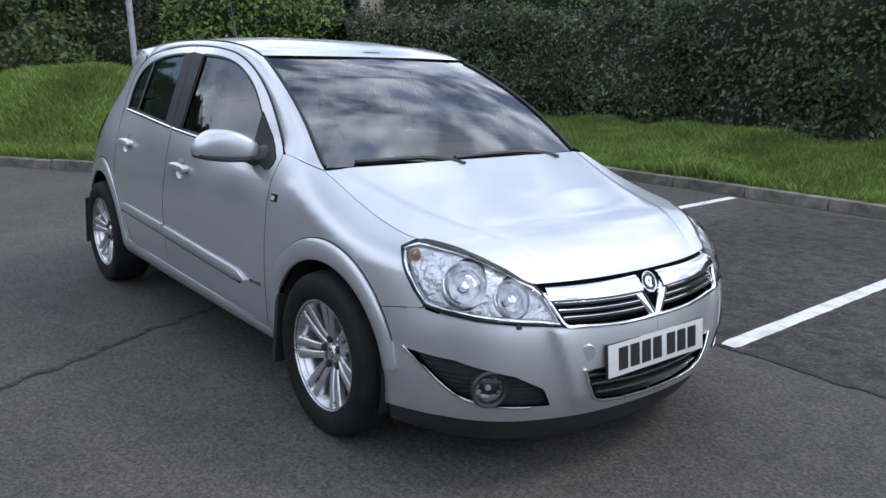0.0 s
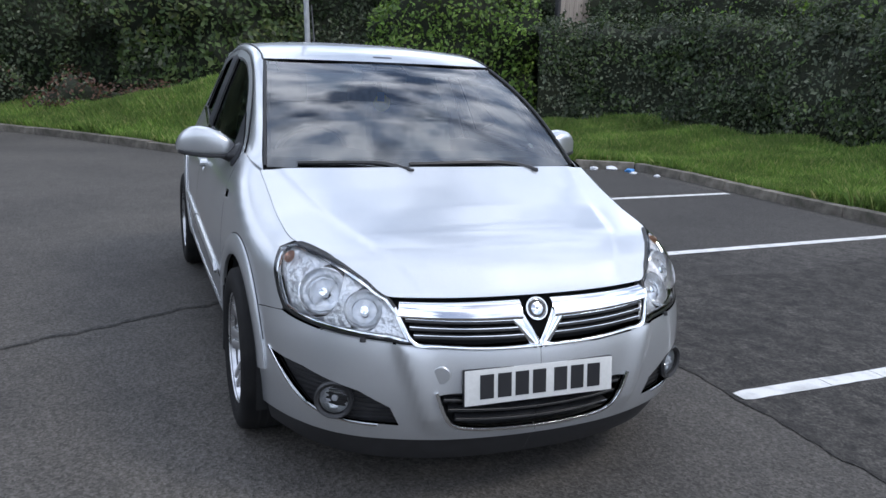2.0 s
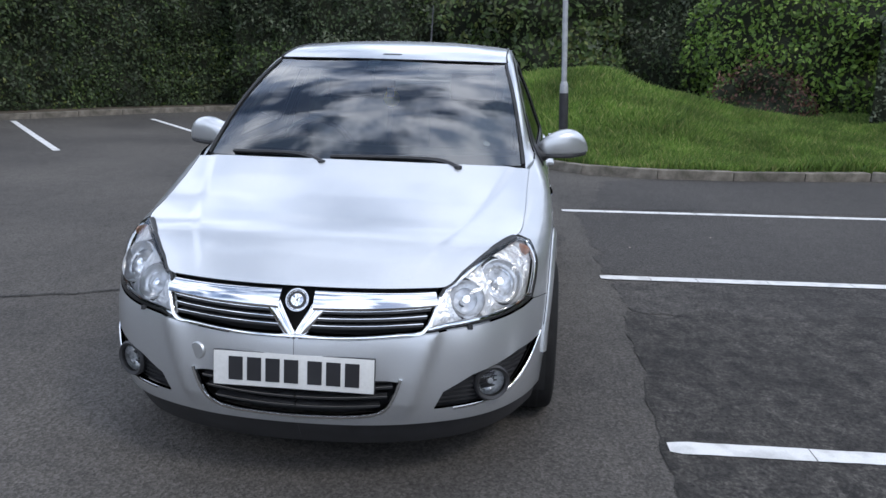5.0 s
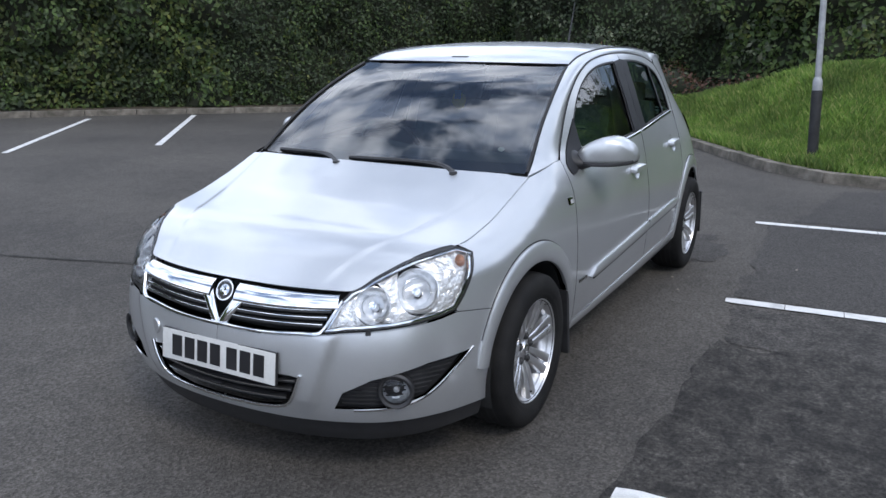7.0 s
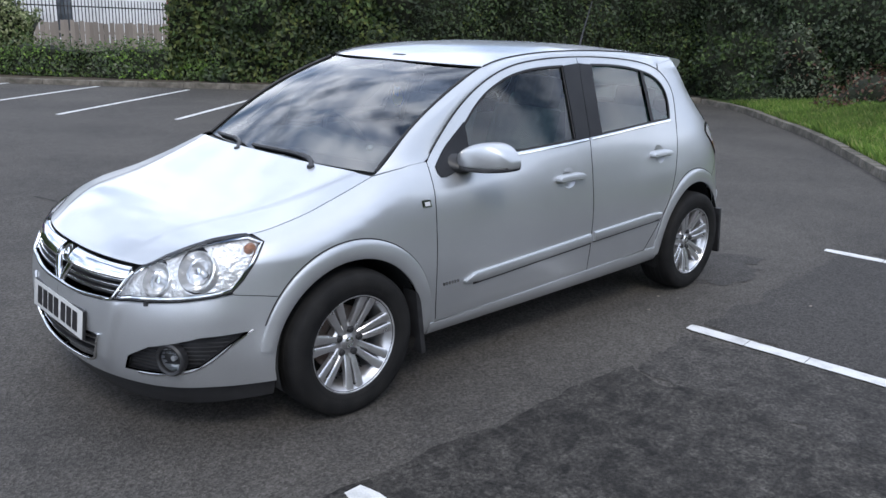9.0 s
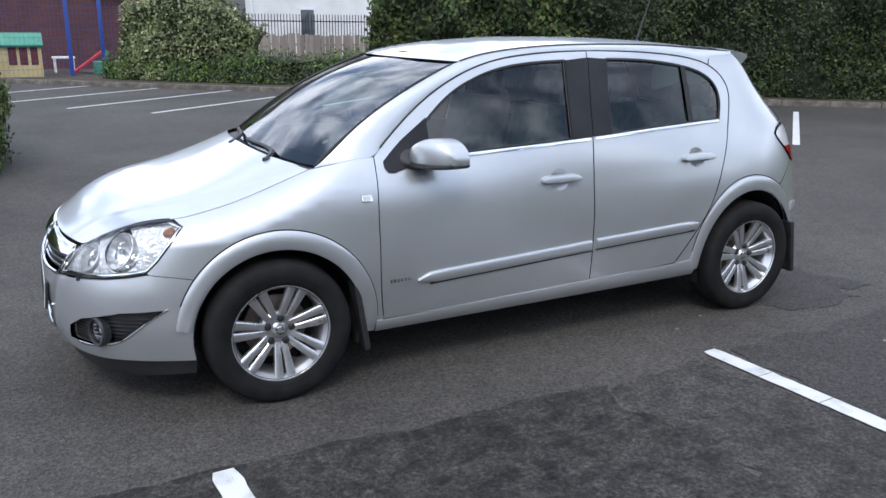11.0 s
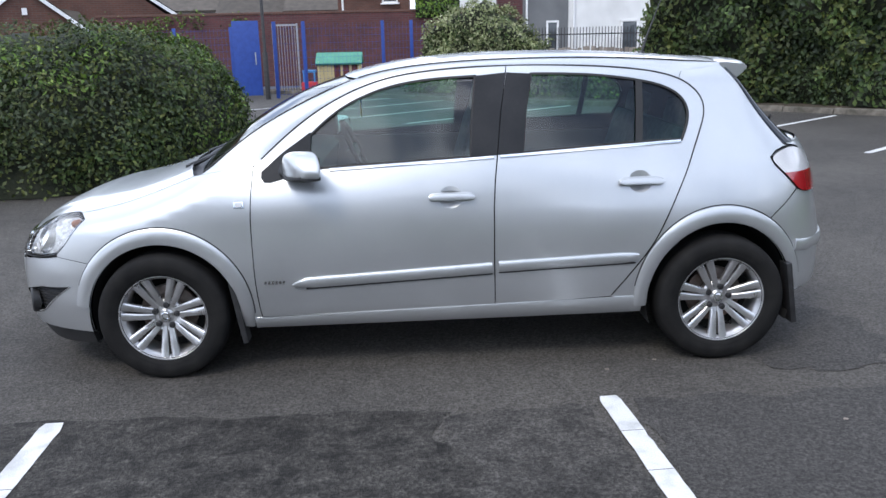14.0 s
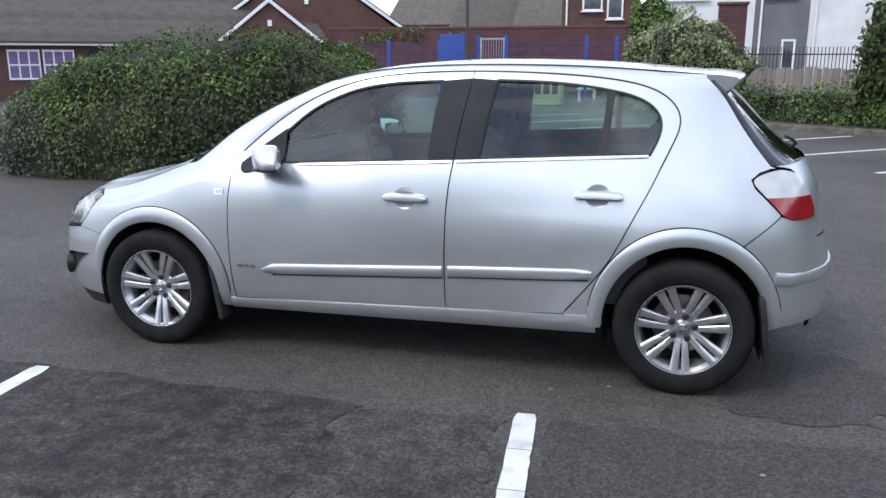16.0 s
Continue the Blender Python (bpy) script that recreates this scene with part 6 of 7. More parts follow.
def kerb_run(path, height=0.11, width=0.14):
    """Kerb stones end to end along a path; the raised side lies to the left of the way."""
    k = thing("kerb", "weathered concrete kerb stones edging the tarmac", "kerb", kind="structure")
    p = spline(path, n=400)
    s = np.r_[0, np.cumsum(np.linalg.norm(np.diff(p, axis=0), axis=1))]
    n = max(1, int(s[-1] / 0.915))
    shapes = []
    for i in range(3):
        bm = bmesh.new()
        box(bm, (0, width / 2, height / 2 - 0.06), (0.905, width, height + 0.12), None, 0.012)
        for v in bm.verts:
            v.co += Vector((noise.noise(v.co * 9 + Vector((i * 5, 0, 0))), noise.noise(v.co * 9 + Vector((0, i * 5, 3))), noise.noise(v.co * 9 + Vector((0, 2, i * 5))))) * 0.006
        me = bpy.data.meshes.new("kerb_stone")
        bm.to_mesh(me)
        bm.free()
        me.materials.append(KERBSTONE)
        shapes.append(me)
    for i in range(n):
        a, b = [np.array([np.interp((i + d) * s[-1] / n, s, p[:, c]) for c in (0, 1)]) for d in (0, 1)]
        ob = new("kerb_stone", shapes[i % 3])
        ob.parent = k
        e = b - a
        ob.matrix_world = Matrix.LocRotScale((*((a + b) / 2), rng.uniform(-0.008, 0.008)), Euler((rng.uniform(-0.02, 0.02), 0, math.atan2(e[1], e[0]))), (np.linalg.norm(e) / 0.915, 1, 1))
    return k


KERB_GRASS = [(-15.0, -5.9), (-14.1, -4.6), (-12.6, -3.2), (-11.2, -2.0), (-9.85, -1.0), (-8.45, -0.05), (-7.4, 0.66), (-6.78, 1.4), (-6.65, 2.5), (-7.0, 4.2), (-7.25, 5.1), (-7.0, 5.6), (-6.3, 5.78), (-4.5, 5.72), (-2.0, 5.75), (0.5, 5.7), (3.0, 5.62), (6.0, 5.5)]
kerb_run(KERB_GRASS)
KERB_HEDGE = [(3.9, -21.6), (0.8, -18.9), (-2.2, -16.2), (-4.7, -14.1), (-7.0, -12.4), (-8.6, -11.1), (-10.2, -9.5), (-11.7, -8.4), (-13.6, -7.2), (-15.0, -5.9)]
kerb_run(KERB_HEDGE)


KERB_FINE = spline(KERB_GRASS, n=160)


def rise(x, y):
    """Height of the grass bank behind the kerb."""
    away = float(np.min(np.hypot(KERB_FINE[:, 0] - x, KERB_FINE[:, 1] - y)))
    t = min(1.0, away / 2.2)
    t = t * t * (3 - 2 * t)
    z = 0.80 * math.exp(-((x + 11.6) / 2.2)**2 - ((y - 1.6) / 2.0)**2)
    z += 0.08 * math.exp(-((x + 12.8) / 2.4)**2 - ((y + 1.0) / 2.0)**2)
    z += 0.40 * min(1, max(0, (y - 6.2) / 4.0))
    z += 0.25 * min(1, max(0, (-8.2 - x) / 4.0))
    return 0.095 + z * t + 0.05 * noise.noise(Vector((x * 1.3, y * 1.3, 0))) * min(1, away)


edge_line = spline(KERB_GRASS, n=60)
side_way = np.gradient(edge_line, axis=0)
side_way /= np.linalg.norm(side_way, axis=1)[:, None]
bank = [tuple(q) for q in edge_line + np.c_[-side_way[:, 1], side_way[:, 0]] * 0.13] + [(6.0, 12), (-14, 16), (-21, 14), (-21, -6)]
lawn = thing("grass_bank", "rough grass bank with a rounded mound behind the kerb", "grass", kind="structure")
sheet("turf", bank, 0.1, TURF, lawn, 0.0, 0.35, height=rise, edge=0.3)
hedge_bed = thing("hedge_bed", "bare earth under the hedge behind the kerb", "soil", kind="structure")
sheet("earth", [(3.7, -22.0), (0.6, -19.1), (-2.4, -16.4), (-4.8, -14.3), (-7.1, -12.6), (-8.8, -11.3), (-10.4, -9.7), (-11.9, -8.6), (-13.8, -7.4), (-15.2, -6.0), (-22, -6.2), (-19, -17), (-9, -27)], 0.09, SOIL, hedge_bed, 0.0, 0.8, edge=0.4)


# ---- foliage ----
def leaf_mesh(centres, normals, sizes, rnd, mat, name, parent, droop=0.25, narrow=0.55):
    """Many pointed leaves, each folded along its midrib."""
    n = len(centres)
    nrm = normals + rnd.normal(0, 0.55, (n, 3))
    nrm /= np.linalg.norm(nrm, axis=1)[:, None]
    t = np.cross(nrm, rnd.normal(0, 1, (n, 3)))
    t[:, 2] -= droop
    t /= np.linalg.norm(t, axis=1)[:, None]
    b = np.cross(nrm, t)
    s = sizes[:, None]
    tip, tail = centres + t * s * 0.5, centres - t * s * 0.5
    l, r = centres + b * s * narrow * 0.5 + nrm * s * 0.10, centres - b * s * narrow * 0.5 + nrm * s * 0.10
    v = np.stack([tail, l, tip, r], axis=1).reshape(-1, 3)
    i = np.arange(n) * 4
    f = np.concatenate([np.c_[i, i + 2, i + 1], np.c_[i, i + 3, i + 2]])
    me = bpy.data.meshes.new(name)
    me.vertices.add(len(v))
    me.vertices.foreach_set("co", v.ravel())
    me.loops.add(len(f) * 3)
    me.loops.foreach_set("vertex_index", f.ravel())
    me.polygons.add(len(f))
    me.polygons.foreach_set("loop_start", np.arange(len(f)) * 3)
    me.polygons.foreach_set("loop_total", np.full(len(f), 3))
    me.update()
    me.validate()
    me.materials.append(mat)
    ob = new(name, me)
    ob.parent = parent
    return ob


def bumps(p, seed, scale):
    return np.array([noise.noise(Vector((q[0] * scale + seed, q[1] * scale, q[2] * scale))) for q in p])


def mass(name, label, line, depth, height, mats, seed, density=420, leaf=0.085, lump=0.28, base=0.1, category="hedge", top_round=0.5, group="", front_only=True, sprigs=0, slope=0.1):
    """A hedge or thicket along a line, its front to the right of the way: a near-black core for the shade within and a
    shell of leaves.
    height may change along the line; mats are (material, share)."""
    rnd = np.random.default_rng(seed)
    h = thing(name, label, category, group)
    p = spline(line, n=200)
    s = np.r_[0, np.cumsum(np.linalg.norm(np.diff(p, axis=0), axis=1))]
    length = s[-1]
    hs = np.interp(np.linspace(0, 1, 200), np.linspace(0, 1, len(height)), height)
    tan = np.gradient(p, axis=0)
    tan /= np.linalg.norm(tan, axis=1)[:, None]
    front = np.c_[tan[:, 1], -tan[:, 0]]

    def place(a, q):
        """a along the line, q up the front face and over the top (0 to 1 face, 1 to 1.6 top)."""
        x = np.interp(a, s, p[:, 0]), np.interp(a, s, p[:, 1])
        f = np.interp(a, s, front[:, 0]), np.interp(a, s, front[:, 1])
        hh = np.interp(a, s, hs)
        ang = np.clip((q - (1 - top_round * 0.4)) / (top_round * 0.8), 0, 1) * math.pi / 2
        zf = np.minimum(q, 1.0)
        out = -slope * zf - (1 - np.cos(ang)) * top_round * 0.5 - np.clip(q - 1, 0, 9) * depth
        z = base + hh * (zf * (1 - 0.08) + 0.08 * np.sin(ang))
        nx = np.stack([f[0] * np.cos(ang), f[1] * np.cos(ang), np.sin(ang) + 0.15], axis=1)
        pos = np.stack([x[0] + f[0] * out, x[1] + f[1] * out, z], axis=1)
        big = bumps(pos, seed * 3.1, 0.55) * lump * 1.3 + bumps(pos, seed * 7.7, 1.7) * lump
        return pos + nx / np.linalg.norm(nx, axis=1)[:, None] * big[:, None], nx / np.linalg.norm(nx, axis=1)[:, None]

    # closed core sheet behind the leaves, coloured as the shade between them
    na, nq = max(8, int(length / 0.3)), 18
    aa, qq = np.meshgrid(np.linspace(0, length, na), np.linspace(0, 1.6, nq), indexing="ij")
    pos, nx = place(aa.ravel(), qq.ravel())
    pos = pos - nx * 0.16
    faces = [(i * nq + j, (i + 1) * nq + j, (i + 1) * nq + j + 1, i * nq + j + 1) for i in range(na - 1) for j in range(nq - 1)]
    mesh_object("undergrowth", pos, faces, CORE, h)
    area = length * (np.mean(hs) + 0.6 * depth)
    total = int(area * density)
    for k, (m, share) in enumerate(mats):
        n = int(total * share)
        a, q = rnd.uniform(0, length, n), rnd.uniform(0, 1.6, n) * (1 if depth > 0.4 else 0.8)
        if k:
            # lesser kinds grow in clumps
            keep = np.array([noise.noise(Vector((u * 0.8, w * 2.2, seed + k * 11.0))) for u, w in zip(a, q)]) > 0.02
            a, q = a[keep], q[keep]
        c, nn = place(a, q)
        c = c + nn * rnd.normal(-0.02, 0.075, (len(c), 1))
        leaf_mesh(c, nn, leaf * rnd.uniform(0.6, 1.35, len(c)), rnd, m, "leaves", h)
    # loose shoots that stand out of the top
    shoots, sizes = [], []
    for i in range(sprigs):
        a, q = rnd.uniform(0, length, 1), rnd.uniform(0.9, 1.3, 1)
        c, nn = place(a, q)
        ht = rnd.uniform(0.2, 0.55)
        pts = c + np.c_[np.linspace(0, 1, 26) * rnd.normal(0, 0.12), np.linspace(0, 1, 26) * rnd.normal(0, 0.12), np.linspace(0, 1, 26) * ht]
        shoots.append(pts + rnd.normal(0, 0.03, pts.shape))
        sizes.append(leaf * rnd.uniform(0.6, 1.0, 26))
    if shoots:
        leaf_mesh(np.vstack(shoots), np.tile([0.2, 0.1, 1.0], (26 * sprigs, 1)), np.concatenate(sizes), rnd, mats[min(1, len(mats) - 1)][0], "leaves", h)
    return h


mass("hedge", "tall dark evergreen hedge along the kerb of the car park", [(-8.6, -12.4), (-9.2, -11.6), (-10.0, -10.6), (-11.2, -9.7), (-12.4, -8.9), (-14.2, -7.7), (-15.8, -6.2)], 1.6, [3.9, 3.9, 3.9, 4.0, 4.0, 4.0, 3.8], ((LEAF_DARK, 1.2), (LEAF_MID, 0.4), (LEAF_OLIVE, 0.15)), 3, density=520, leaf=0.085, lump=0.30)
mass("hedge", "dark mixed thicket behind the grass mound", [(-15.2, -6.2), (-15.0, -3.9), (-15.6, -0.8), (-15.6, 2.0), (-14.9, 4.5), (-14.0, 7.0), (-12.8, 9.6)], 2.0, [3.6, 3.4, 3.3, 3.3, 3.4, 3.5, 3.5], ((LEAF_DARK, 0.7), (LEAF_MID, 0.5), (LEAF_GREY, 0.35)), 5, density=430, leaf=0.10, lump=0.45, base=0.15)
mass("shrub", "bright green shrubs among the thicket by the mound", [(-14.0, 3.6), (-13.2, 5.0), (-12.7, 6.2), (-12.5, 7.0)], 1.5, [1.9, 2.9, 3.1, 2.5], ((LEAF_LIGHT, 0.95), (LEAF_MID, 0.25)), 9, density=420, leaf=0.10, lump=0.4, base=0.25, category="shrub")
mass("hedge", "clipped dark hedge along the grass strip", [(-11.5, 6.5), (-11.1, 7.6), (-9.9, 8.6), (-8.2, 9.05), (-6.5, 9.2), (-3.0, 9.0), (0.5, 8.8), (4.0, 8.7)], 1.2, [1.9, 2.0, 2.05, 2.1, 2.15, 2.2], ((LEAF_GREY, 0.45), (LEAF_DARK, 0.9), (LEAF_MID, 0.45)), 17, density=620, leaf=0.085, lump=0.26, base=0.4, sprigs=50)
mass("hedge", "taller grey-green and bright shrubs behind the clipped hedge", [(-12.6, 9.8), (-9.0, 10.3), (-5.0, 10.4), (-1.0, 10.2), (4.0, 10.0)], 1.6, [2.75, 2.6, 2.35, 2.1, 2.1], ((LEAF_GREY, 0.55), (LEAF_LIGHT, 0.4), (LEAF_MID, 0.5)), 21, density=400, leaf=0.09, lump=0.35, base=0.5, sprigs=40)
mass("tree_belt", "tall dark tree belt behind the hedges", [(-19.5, -11.0), (-20.5, -3.0), (-20.0, 5.0), (-16.5, 12.0), (-8.0, 15.0), (0.0, 15.5), (8.0, 14.5)], 2.0, [5.5, 5.0, 5.0, 5.2, 4.4, 4.2, 4.6], ((LEAF_DARK, 0.7), (LEAF_MID, 0.5)), 61, density=110, leaf=0.17, lump=0.8, base=0.2, category="trees")
mass("shrub", "tall loose olive-green bush at the end of the hedge", [(-6.4, -14.0), (-6.9, -13.3), (-7.6, -12.7), (-8.6, -11.9), (-9.6, -10.9), (-10.2, -10.4)], 1.5, [2.4, 3.5, 3.9, 4.0, 3.8, 3.4], ((LEAF_MID, 0.6), (LEAF_DARK, 0.8), (LEAF_OLIVE, 0.75)), 71, density=330, leaf=0.125, lump=0.5, base=0.1, category="shrub", sprigs=20)
mass("shrub", "broad-leaved green shrub standing before the thicket", [(-14.6, -1.2), (-14.3, 0.0), (-14.2, 1.3), (-14.5, 2.6)], 1.2, [1.6, 2.5, 2.7, 2.0], ((LEAF_MID, 0.9), (LEAF_GREY, 0.45), (LEAF_OLIVE, 0.4)), 73, density=330, leaf=0.125, lump=0.55, base=0.75, category="shrub", top_round=0.9)
mass("shrub", "low green shrubs before a wooden fence", [(-1.0, -18.9), (-2.2, -17.6), (-3.6, -16.2), (-5.2, -14.8), (-7.2, -13.2)], 1.4, [0.55, 0.6, 0.65, 0.75, 0.8], ((LEAF_MID, 0.7), (LEAF_LIGHT, 0.35), (LEAF_GREY, 0.3)), 25, density=480, leaf=0.08, lump=0.22, category="shrub")
mass("shrub", "pale variegated shrub with cream-edged leaves", [(-1.3, -18.5), (-2.6, -17.6), (-4.2, -16.4)], 1.6, [1.7, 2.3, 1.4], ((LEAF_PALE, 0.9), (LEAF_MID, 0.3)), 28, density=560, leaf=0.10, lump=0.35, category="shrub")


def dome(name, label, centre, radii, seed, mats, density=950, leaf=0.058, turn=0.0, category="shrub", power=0.62, taper=0.0, clump=0.09):
    """A clipped rounded shrub over an oval bed."""
    rnd = np.random.default_rng(seed)
    h = thing(name, label, category)
    n = int(density * (2 * math.pi * radii[0] * radii[2] * 0.8 + math.pi * radii[0] * radii[1]))

    def place(a, w):
        sg = lambda c, p: np.sign(c) * np.abs(c)**p
        k = np.cos(w)
        x, y, z = radii[0] * sg(np.cos(a), 0.8) * sg(k, power), radii[1] * sg(np.sin(a), 0.8) * sg(k, power), radii[2] * sg(np.sin(w), 0.75)
        z = z * (1 - taper * np.clip((x / radii[0] + 0.15) / 1.15, 0, 1))
        nx = np.stack([np.cos(a) * k / radii[0], np.sin(a) * k / radii[1], np.sin(w) / radii[2]], axis=1)
        nx /= np.linalg.norm(nx, axis=1)[:, None]
        c, s_ = math.cos(turn), math.sin(turn)
        nx = np.stack([nx[:, 0] * c - nx[:, 1] * s_, nx[:, 0] * s_ + nx[:, 1] * c, nx[:, 2]], axis=1)
        pos = np.stack([centre[0] + x * c - y * s_, centre[1] + x * s_ + y * c, 0.01 + z], axis=1)
        return pos + nx * (bumps(pos, seed, 0.8) * 0.16 + bumps(pos, seed + 5, 2.4) * clump)[:, None], nx

    # core sheet under the leaves, its near-black colour stands for inner shade
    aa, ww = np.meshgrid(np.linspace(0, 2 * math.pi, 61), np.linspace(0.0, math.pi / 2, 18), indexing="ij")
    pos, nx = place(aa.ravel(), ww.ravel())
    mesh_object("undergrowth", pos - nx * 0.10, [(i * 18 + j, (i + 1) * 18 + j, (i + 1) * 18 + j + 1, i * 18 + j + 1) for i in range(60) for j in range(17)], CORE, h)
    for k, (m, share) in enumerate(mats):
        q = int(n * share)
        a, w = rnd.uniform(0, 2 * math.pi, q), np.arcsin(rnd.uniform(0, 1, q))**1.0
        if k:
            keep = np.array([noise.noise(Vector((math.cos(u) * 2, math.sin(u) * 2, v * 2 + seed + k * 9))) for u, v in zip(a, w)]) > 0.05
            a, w = a[keep], w[keep]
        c, nn = place(a, w)
        leaf_mesh(c + nn * rnd.normal(0, 0.045, (len(c), 1)), nn, leaf * rnd.uniform(0.6, 1.35, len(c)), rnd, m, "leaves", h)
    return h


mass("shrub", "dead reddish-brown shrub in the thicket", [(-13.0, 4.1), (-12.6, 4.8), (-12.3, 5.4), (-12.2, 6.0)], 0.5, [0.5, 1.6, 1.3, 0.4], ((LEAF_RUST, 0.8), (LEAF_MID, 0.5)), 12, density=420, leaf=0.08, lump=0.42, base=0.25, category="shrub", top_round=0.9)
mass("shrub", "brown bramble litter under the thicket", [(-13.7, -2.9), (-13.5, -1.9), (-13.5, -0.8), (-13.8, 0.3), (-14.1, 1.0)], 0.6, [0.2, 0.65, 0.75, 0.65, 0.4], ((LEAF_RUST, 0.9), (LEAF_GREY, 0.35), (LEAF_MID, 0.2)), 14, density=380, leaf=0.08, lump=0.4, base=0.2, category="shrub", top_round=0.9)
mass("shrub", "grey-green flowering shrub at the edge of the thicket", [(-14.7, -4.9), (-14.3, -3.9), (-14.4, -2.9)], 0.5, [0.5, 1.5, 0.7], ((LEAF_GREY, 0.9), (LEAF_MID, 0.5), (LEAF_RUST, 0.2)), 15, density=420, leaf=0.08, lump=0.45, base=0.2, category="shrub", top_round=0.9)
dome("shrub", "large clipped rounded evergreen shrub on a soil bed", (3.7, -6.2), (2.62, 2.25, 1.80), 33, ((LEAF_OLIVE, 0.5), (LEAF_MID, 0.7), (LEAF_DARK, 0.6), (LEAF_LIGHT, 0.4)), turn=radians(-8), power=0.57, taper=0.30, clump=0.15, density=900, leaf=0.056)
dome("shrub", "low grey-leaved shrub growing into the rounded shrub", (4.95, -4.75), (0.95, 0.75, 0.98), 37, ((LEAF_GREY, 0.8), (LEAF_MID, 0.3)), density=900, leaf=0.055, clump=0.12)
island = thing("traffic_island", "bare soil bed under the rounded shrub", "kerb", kind="structure")
oval = [(3.7 + 2.45 * math.copysign(abs(math.cos(a))**0.8, math.cos(a)), -6.2 + 2.1 * math.copysign(abs(math.sin(a))**0.8, math.sin(a))) for a in np.linspace(0, 2 * math.pi, 40, endpoint=False)]
sheet("bed", oval, 0.075, SOIL, island, 0.0, 0.5, edge=0.3)


def blades(name, label, outline, count, seed, tall, mat, z_of):
    rnd = np.random.default_rng(seed)
    o = np.array(outline)
    pts = np.empty((0, 2))
    while len(pts) < count:
        q = rnd.uniform(o.min(0), o.max(0), (count, 2))
        pts = np.vstack([pts, q[inside(o, q)]])
    pts = pts[:count]
    z = np.array([z_of(*q) for q in pts])
    a = rnd.uniform(0, 2 * math.pi, count)
    hgt = tall * rnd.uniform(0.45, 1.3, count) * (0.75 + 0.5 * np.array([noise.noise(Vector((q[0] * 0.9, q[1] * 0.9, 2.0))) for q in pts]))
    w = 0.0042 + 0.004 * rnd.random(count)
    lean = rnd.normal(0, 0.28, (count, 2)) * hgt[:, None]
    b = np.c_[pts, z - 0.02]
    v = np.stack([b + np.c_[np.cos(a) * w, np.sin(a) * w, a * 0], b - np.c_[np.cos(a) * w, np.sin(a) * w, a * 0], b + np.c_[lean * 0.35 + np.c_[np.cos(a), np.sin(a)] * w[:, None] * 0.7, hgt * 0.6], b + np.c_[lean, hgt]], axis=1).reshape(-1, 3)
    i = np.arange(count) * 4
    f = np.concatenate([np.c_[i, i + 1, i + 2], np.c_[i + 1, i + 3, i + 2]])
    me = bpy.data.meshes.new(name)
    me.vertices.add(len(v))
    me.vertices.foreach_set("co", v.ravel())
    me.loops.add(len(f) * 3)
    me.loops.foreach_set("vertex_index", f.ravel())
    me.polygons.add(len(f))
    me.polygons.foreach_set("loop_start", np.arange(len(f)) * 3)
    me.polygons.foreach_set("loop_total", np.full(len(f), 3))
    me.update()
    me.validate()
    me.materials.append(mat)
    return tagged(new(name, me), label, "grass", kind="stuff")


mound = bank[2:44] + [(-6.5, 9.0), (-12.0, 8.6), (-14.8, 4), (-15.2, 0), (-14.6, -4)]
blades("grass", "long unmown grass on the bank and mound", mound, 300000, 41, 0.18, GRASS, rise)
blades("grass", "long unmown grass strip between kerb and hedge", [(-7.0, 5.92), (-4.5, 5.86), (-2.0, 5.9), (0.5, 5.84), (4.0, 5.72), (4.0, 8.8), (-3, 9.1), (-7, 9.2)], 130000, 43, 0.19, GRASS, rise)

# ---- lamp posts ----
lp = thing("lamp_post", "grey steel lamp post with a black base standing in grass", "lamp post", at=(-7.75, 1.15, 0.12))
lp.rotation_euler.x = radians(2.5)  # the post leans a little
part("pole", lathe([(0.0, 5.5), (0.030, 5.5), (0.036, 0.95), (0.038, 0.90)], 20, axis="z"), GALV, lp)
part("collar", lathe([(0.038, 0.97), (0.052, 0.93), (0.055, 0.88), (0.055, 0.80)], 20, axis="z"), GALV, lp)
part("base", lathe([(0.055, 0.84), (0.056, 0.50), (0.057, 0.0)], 20, axis="z"), GALV, lp)
part("base_cover", lathe([(0.0575, 0.82), (0.060, 0.80), (0.0605, 0.2), (0.060, 0.0)], 20, axis="z"), BITUMEN, lp, "black painted base with grey showing through")
bp_ = thing("lamp_post", "thin black steel post by the nursery fence", "lamp post", at=(2.85, -18.55, 0))
part("pole", lathe([(0.0, 5.6), (0.04, 5.6), (0.045, 1.3), (0.07, 1.25), (0.072, 0.0)], 16, axis="z"), BITUMEN, bp_)

# ---- weathered board screen standing in the shrubs ----
screen = thing("board_screen", "weathered grey board screen standing among the shrubs", "fence panel", at=(-12.95, 8.0, 0.4), rz=112.0)
for i in range(6):
    part("board", boxed(((i - 2.5) * 0.155, 0, 1.55), (0.147, 0.022, 2.6 + 0.02 * (i % 3)), None, 0.004), FENCE_WOOD, screen)
for x in (-0.50, 0.50):
    part("post", boxed((x, 0.03, 1.6), (0.09, 0.09, 3.0), None, 0.006), BITUMEN if x < 0 else FENCE_WOOD, screen, "dark post" if x < 0 else "")

